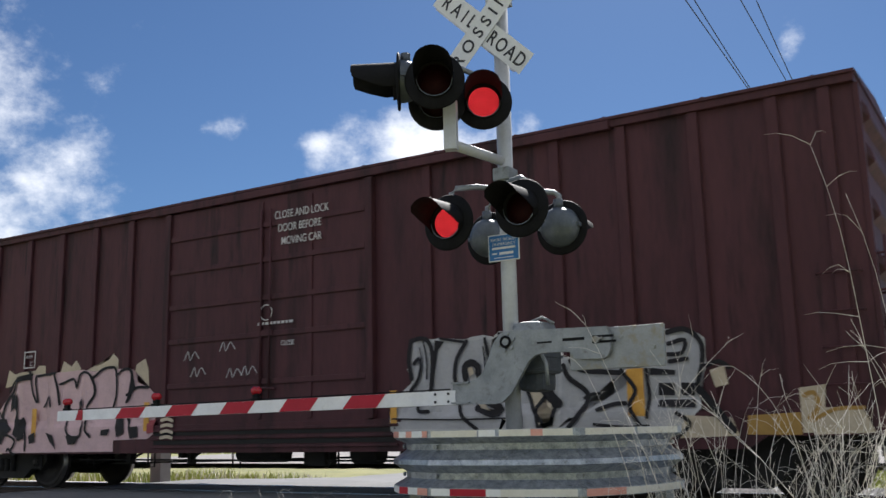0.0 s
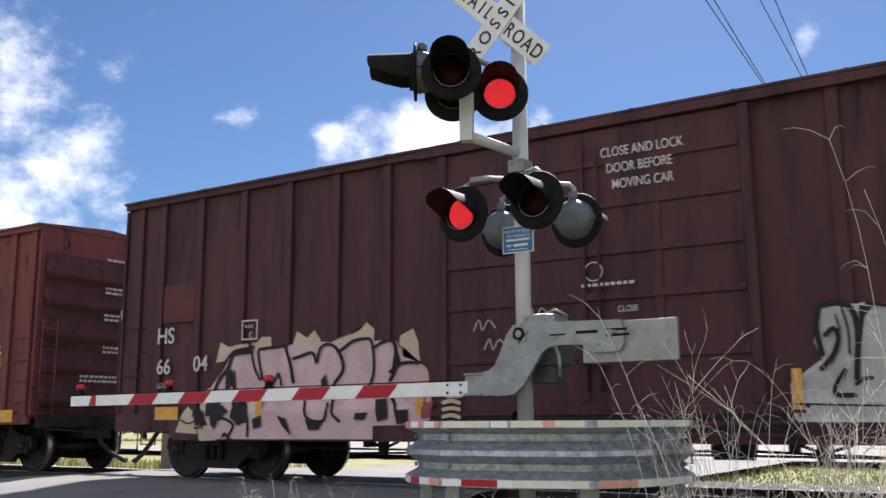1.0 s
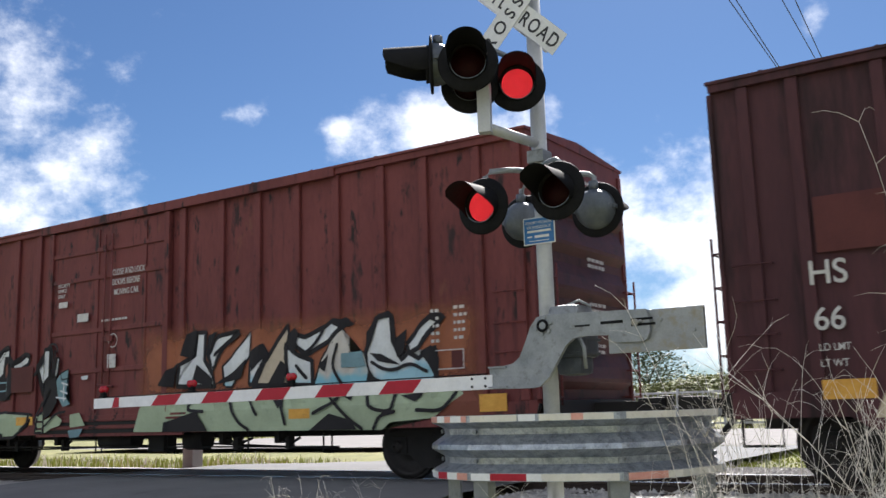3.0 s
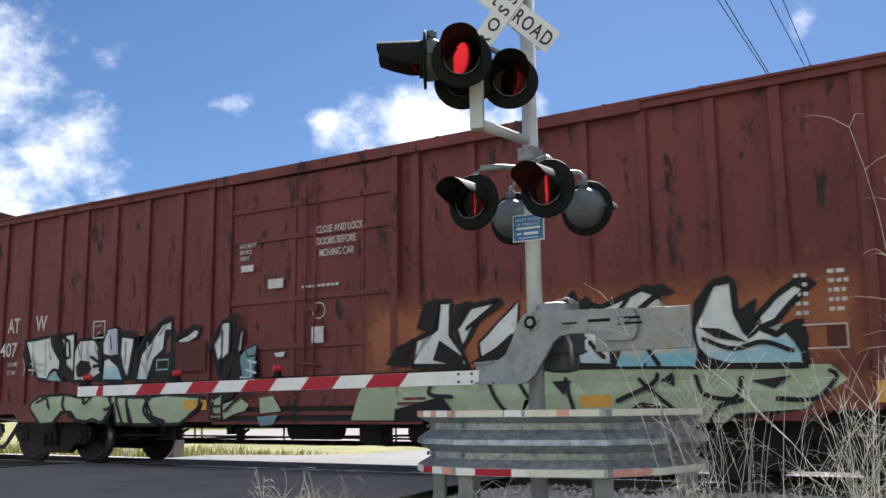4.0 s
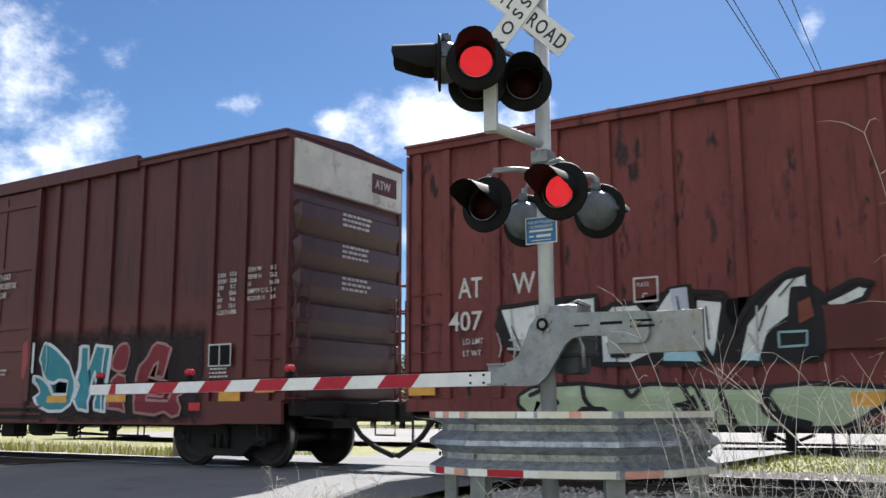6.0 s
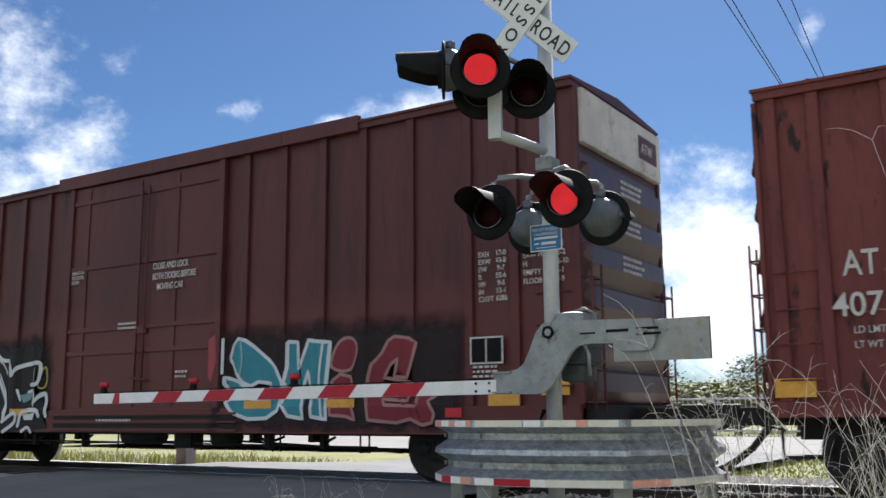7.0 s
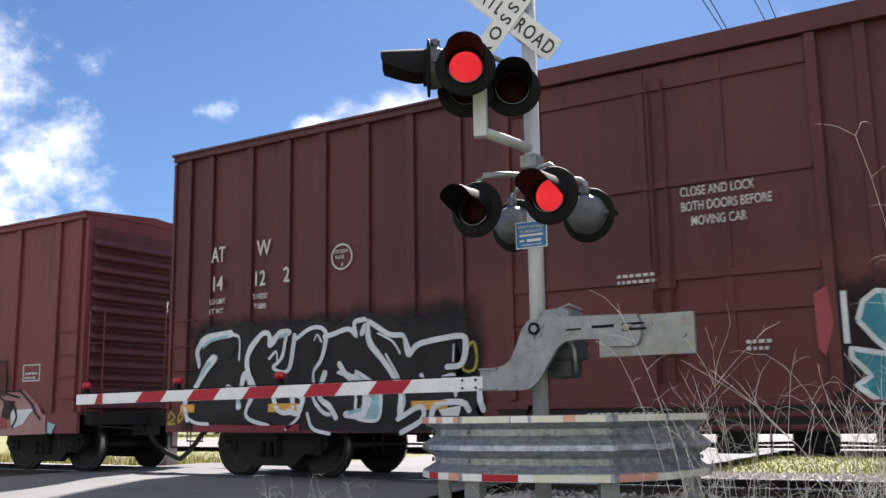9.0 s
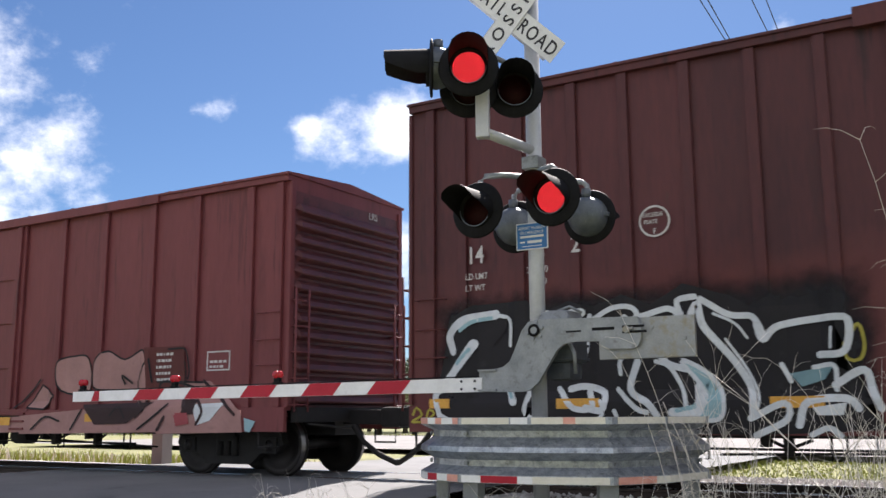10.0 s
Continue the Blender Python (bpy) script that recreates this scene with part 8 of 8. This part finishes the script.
def trunk_mesh(seed, h):
    rng = random.Random(seed)
    bm = tube(bmesh.new(), [(0, 0, -0.3), (0.05, 0, h * 0.25), (0.0, 0.08, h * 0.5), (0.1, 0.0, h * 0.85)], 0.16, 8, taper=0.3)
    for k in range(7):
        a, z = rng.uniform(0, 6.28), h * rng.uniform(0.22, 0.6)
        q = h * rng.uniform(0.2, 0.4)
        tube(bm, [(0, 0, z), (math.cos(a) * q * 0.5, math.sin(a) * q * 0.5, z + q * 0.5), (math.cos(a) * q, math.sin(a) * q, z + q * 0.8)], 0.06, 6, taper=0.3)
    me = bpy.data.meshes.new("trunk")
    bm.to_mesh(me)
    bm.free()
    me.materials.append(BARK)
    return me


def trees():
    kinds = [(tree_crown(1, 2.4, 3.4, 800, 0.14, LEAF), trunk_mesh(1, 3.2), 0), (tree_crown(2, 2.8, 4.0, 900, 0.14, LEAF), trunk_mesh(2, 3.6), 0),
             (tree_crown(3, 2.6, 6.4, 380, 0.14, LEAF_DARK), trunk_mesh(3, 6.0), 1)]
    rng = random.Random(3)
    x = -70.0
    while x < 16:
        row = [(x, rng.uniform(38.5, 43), rng.choice((0, 1)), rng.uniform(1.1, 1.5))]
        if rng.random() < 0.55:
            row.append((x + 1, rng.uniform(50, 58), 2, rng.uniform(1.1, 1.5)))
        for px, py, k, s in row:
            tree = empty("bush" if k < 2 else "tree", (px, py, ground_z(px, py)))
            tree.rotation_euler, tree.scale = (0, 0, rng.uniform(0, 6.28)), (s, s, s * (0.50 if k < 2 else 0.60))
            tagged(tree, "rounded yellow green roadside bush" if k < 2 else "dark green tree behind the bushes", "bush" if k < 2 else "tree", "bushes beyond the fence" if k < 2 else "trees behind the bushes")
            share("trunk", kinds[k][1], (0, 0, 0), tree)
            share("crown", kinds[k][0], (0, 0, 0), tree)
        x += rng.uniform(2.2, 3.6)


trees()


def concrete_post():
    bm = boxes((-17.0, -16.68, 2.5, 2.8, ground_z(-16.8, 2.6) - 0.3, 1.05), bevel=0.03)
    tagged(link_mesh("concrete_post", bm, CONCRETE), "weathered pale concrete post beside the track", "post")


concrete_post()


def fence():
    f = empty("fence", (0, 36.5, ground_z(0, 36.5)))
    tagged(f, "pale rail fence along the far street", "fence")
    pm, rm, sm = boxes((-0.06, 0.06, -0.06, 0.06, -0.2, 2.05), bevel=0.01), boxes((-1.19, 1.19, -0.03, 0.03, -0.05, 0.05), bevel=0.01), boxes((-0.02, 0.02, -0.012, 0.012, 0.2, 1.90))
    data = []
    for nm, bm in (("post", pm), ("rail", rm), ("picket", sm)):
        me = bpy.data.meshes.new(nm)
        bm.to_mesh(me)
        bm.free()
        me.materials.append(SIGN_BACK)
        data.append(me)
    for k in range(18):
        x = -30 + 2.4 * k
        share("post", data[0], (x, 0, 0), f)
        for z in (0.25, 1.1, 1.85):
            share("rail", data[1], (x + 1.2, 0.04, z), f)
        for j in range(1, 9):
            share("picket", data[2], (x + 0.27 * j, -0.05, 0), f)


fence()


def house():
    h = empty("house", (-5.4, 56, ground_z(0, 56)))
    tagged(h, "cream stucco house with a low orange tiled hip roof", "house")
    h.scale = (1.33, 1.33, 1.22)
    bm = boxes((-6.4, 6.4, -4, 4, -0.2, 3.75))
    part("wall", bm, STUCCO, h)
    bm = bmesh.new()
    e = [bm.verts.new(p) for p in ((-7.1, -4.7, 3.72), (7.1, -4.7, 3.72), (7.1, 4.7, 3.72), (-7.1, 4.7, 3.72))]
    g = [bm.verts.new(p) for p in ((-3.2, 0, 5.2), (3.2, 0, 5.2))]
    for q in ((e[0], e[1], g[1], g[0]), (e[1], e[2], g[1]), (e[2], e[3], g[0], g[1]), (e[3], e[0], g[0]), (e[3], e[2], e[1], e[0])):
        bm.faces.new(q)
    courses = []
    for k in range(9):
        t = k / 9
        courses.append([(-7.1 + 3.9 * t, -4.7 + 4.7 * t, 3.74 + 1.48 * t), (7.1 - 3.9 * t, -4.7 + 4.7 * t, 3.74 + 1.48 * t)])
    roof = part("roof", bm, ROOF_TILE, h)
    for line in courses:
        part("tile_course", tube(bmesh.new(), line, 0.02, 6), ROOF_TILE, roof)
    for x in (-3.6, 0.2, 3.9):
        win = part("window", boxes((x - 0.7, x + 0.7, -4.06, -4.0, 1.0, 2.3), bevel=0.01), SIGN_WHITE, h)
        part("pane", boxes((x - 0.6, x + 0.6, -4.075, -4.061, 1.1, 2.2)), WINDOW, win)


house()


def stop_sign():
    s = empty("stop_sign", (-4.72, 20.2, ground_z(-5, 20)))
    tagged(s, "red octagonal stop sign with green street plate above", "sign")
    part("post", boxes((-0.03, 0.03, -0.03, 0.03, -0.3, 3.95)), GALV, s)
    bm = prism(bmesh.new(), [(0.36 * math.cos(radians(22.5 + 45 * k)), 3.15 + 0.36 * math.sin(radians(22.5 + 45 * k))) for k in range(8)], -0.040, -0.036)
    part("rim", bm, SIGN_WHITE, s)
    bm = prism(bmesh.new(), [(0.34 * math.cos(radians(22.5 + 45 * k)), 3.15 + 0.34 * math.sin(radians(22.5 + 45 * k))) for k in range(8)], -0.046, -0.042)
    part("face", bm, STOP_RED, s)
    lettering("letters", "STOP", 0.27, SIGN_WHITE, s, (0, -0.048, 3.055), align="CENTER", depth=0.001, widen=0.85)
    part("street_plate", boxes((-0.42, 0.42, -0.01, 0.01, 3.95, 4.17)), SIGN_GREEN, s)


stop_sign()


def overhead_wires():
    lines = [((-6.3, 8.58, 10.4), (-8.78, 51.63, 10.4), 0.11), ((-6.14, 8.68, 10.4), (-7, 40.38, 10.4), -0.89), ((-5.66, 11.08, 11.2), (-7.42, 44.52, 11.2), -0.1), ((-5.35, 11.29, 11.2), (-6.84, 40.32, 11.2), -0.85), ((-14.2, 58.96, 21.3), (-7.7, 51.45, 19.5), 0.0), ((-14.6, 59.5, 17.5), (-8.0, 51.9, 16.2), 0.0)]
    for k, (a, b, sag) in enumerate(lines):
        a, b = Vector(a), Vector(b)
        pts = []
        for i in range(29):
            t = -0.7 + 2.2 * i / 28
            inside = min(max(t, 0.0), 1.0)
            drop = 4 * inside * (1 - inside) + (4 * t if t < 0 else 4 * (1 - t) if t > 1 else 0.0)
            pts.append(a.lerp(b, t) + Vector((0, 0, sag * drop)))
        bm = tube(bmesh.new(), pts, 0.013 if k < 4 else 0.012, 5)
        ob = link_mesh("overhead_wire", bm, CABLE)
        tagged(ob, "thin black overhead wire against the sky", "wire", "overhead wires")


overhead_wires()

# ---------------------------------------------------------------- what moves
TRAIN = [
    (0.0, 0.0), (0.5, 2.51), (1.0, 5.0), (1.5, 7.46), (2.0, 9.91), (2.5, 12.35), (3.0, 14.79), (3.5, 17.22), (4.0, 19.64), (4.5, 22.06), (5.0, 24.47),
    (5.5, 26.87), (6.0, 29.24), (6.5, 31.61), (7.0, 33.95), (7.5, 36.27), (8.0, 38.65), (8.5, 40.88), (9.0, 43.17), (9.5, 45.47), (10.0, 47.79),
]
FLASH = [0.0, 0.5, 1.0, 1.5, 2.0, 2.4, 3.0, 3.5, 3.95, 4.4, 5.0, 5.4, 5.9, 6.4, 6.9, 7.4, 7.9, 8.4, 8.9, 9.4, 9.9]


def gone(t):
    return float(np.interp(t, [a for a, _ in TRAIN], [b for _, b in TRAIN]))


def motions():
    for car, centre, wheels in CARS:
        walk(car, [(t, pose(centre + s, -0.09, 0)) for t, s in TRAIN])
        for wheel, x in wheels:
            walk(wheel, [(k / 10, pose(x, 0, WHEEL_R, 0, math.degrees(gone(k / 10) / WHEEL_R), 0)) for k in range(101)])
    for lens, phase, cluster in LENSES:
        turn = 180.0 * phase
        rows = []
        for k, t in enumerate(FLASH):
            if cluster and k in (10, 20):
                t -= 0.1
            for j in range(4):
                rows.append((t + j / 30, pose(0, 0, 0, 0, 0, turn + 60 * j) @ pose(0, -0.0, 0)))
            turn += 180
        rows.append((10.0, pose(0, 0, 0, 0, 0, turn))) if rows[-1][0] < 9.99 else None
        walk(lens, [(t, m) for t, m in rows])


motions()
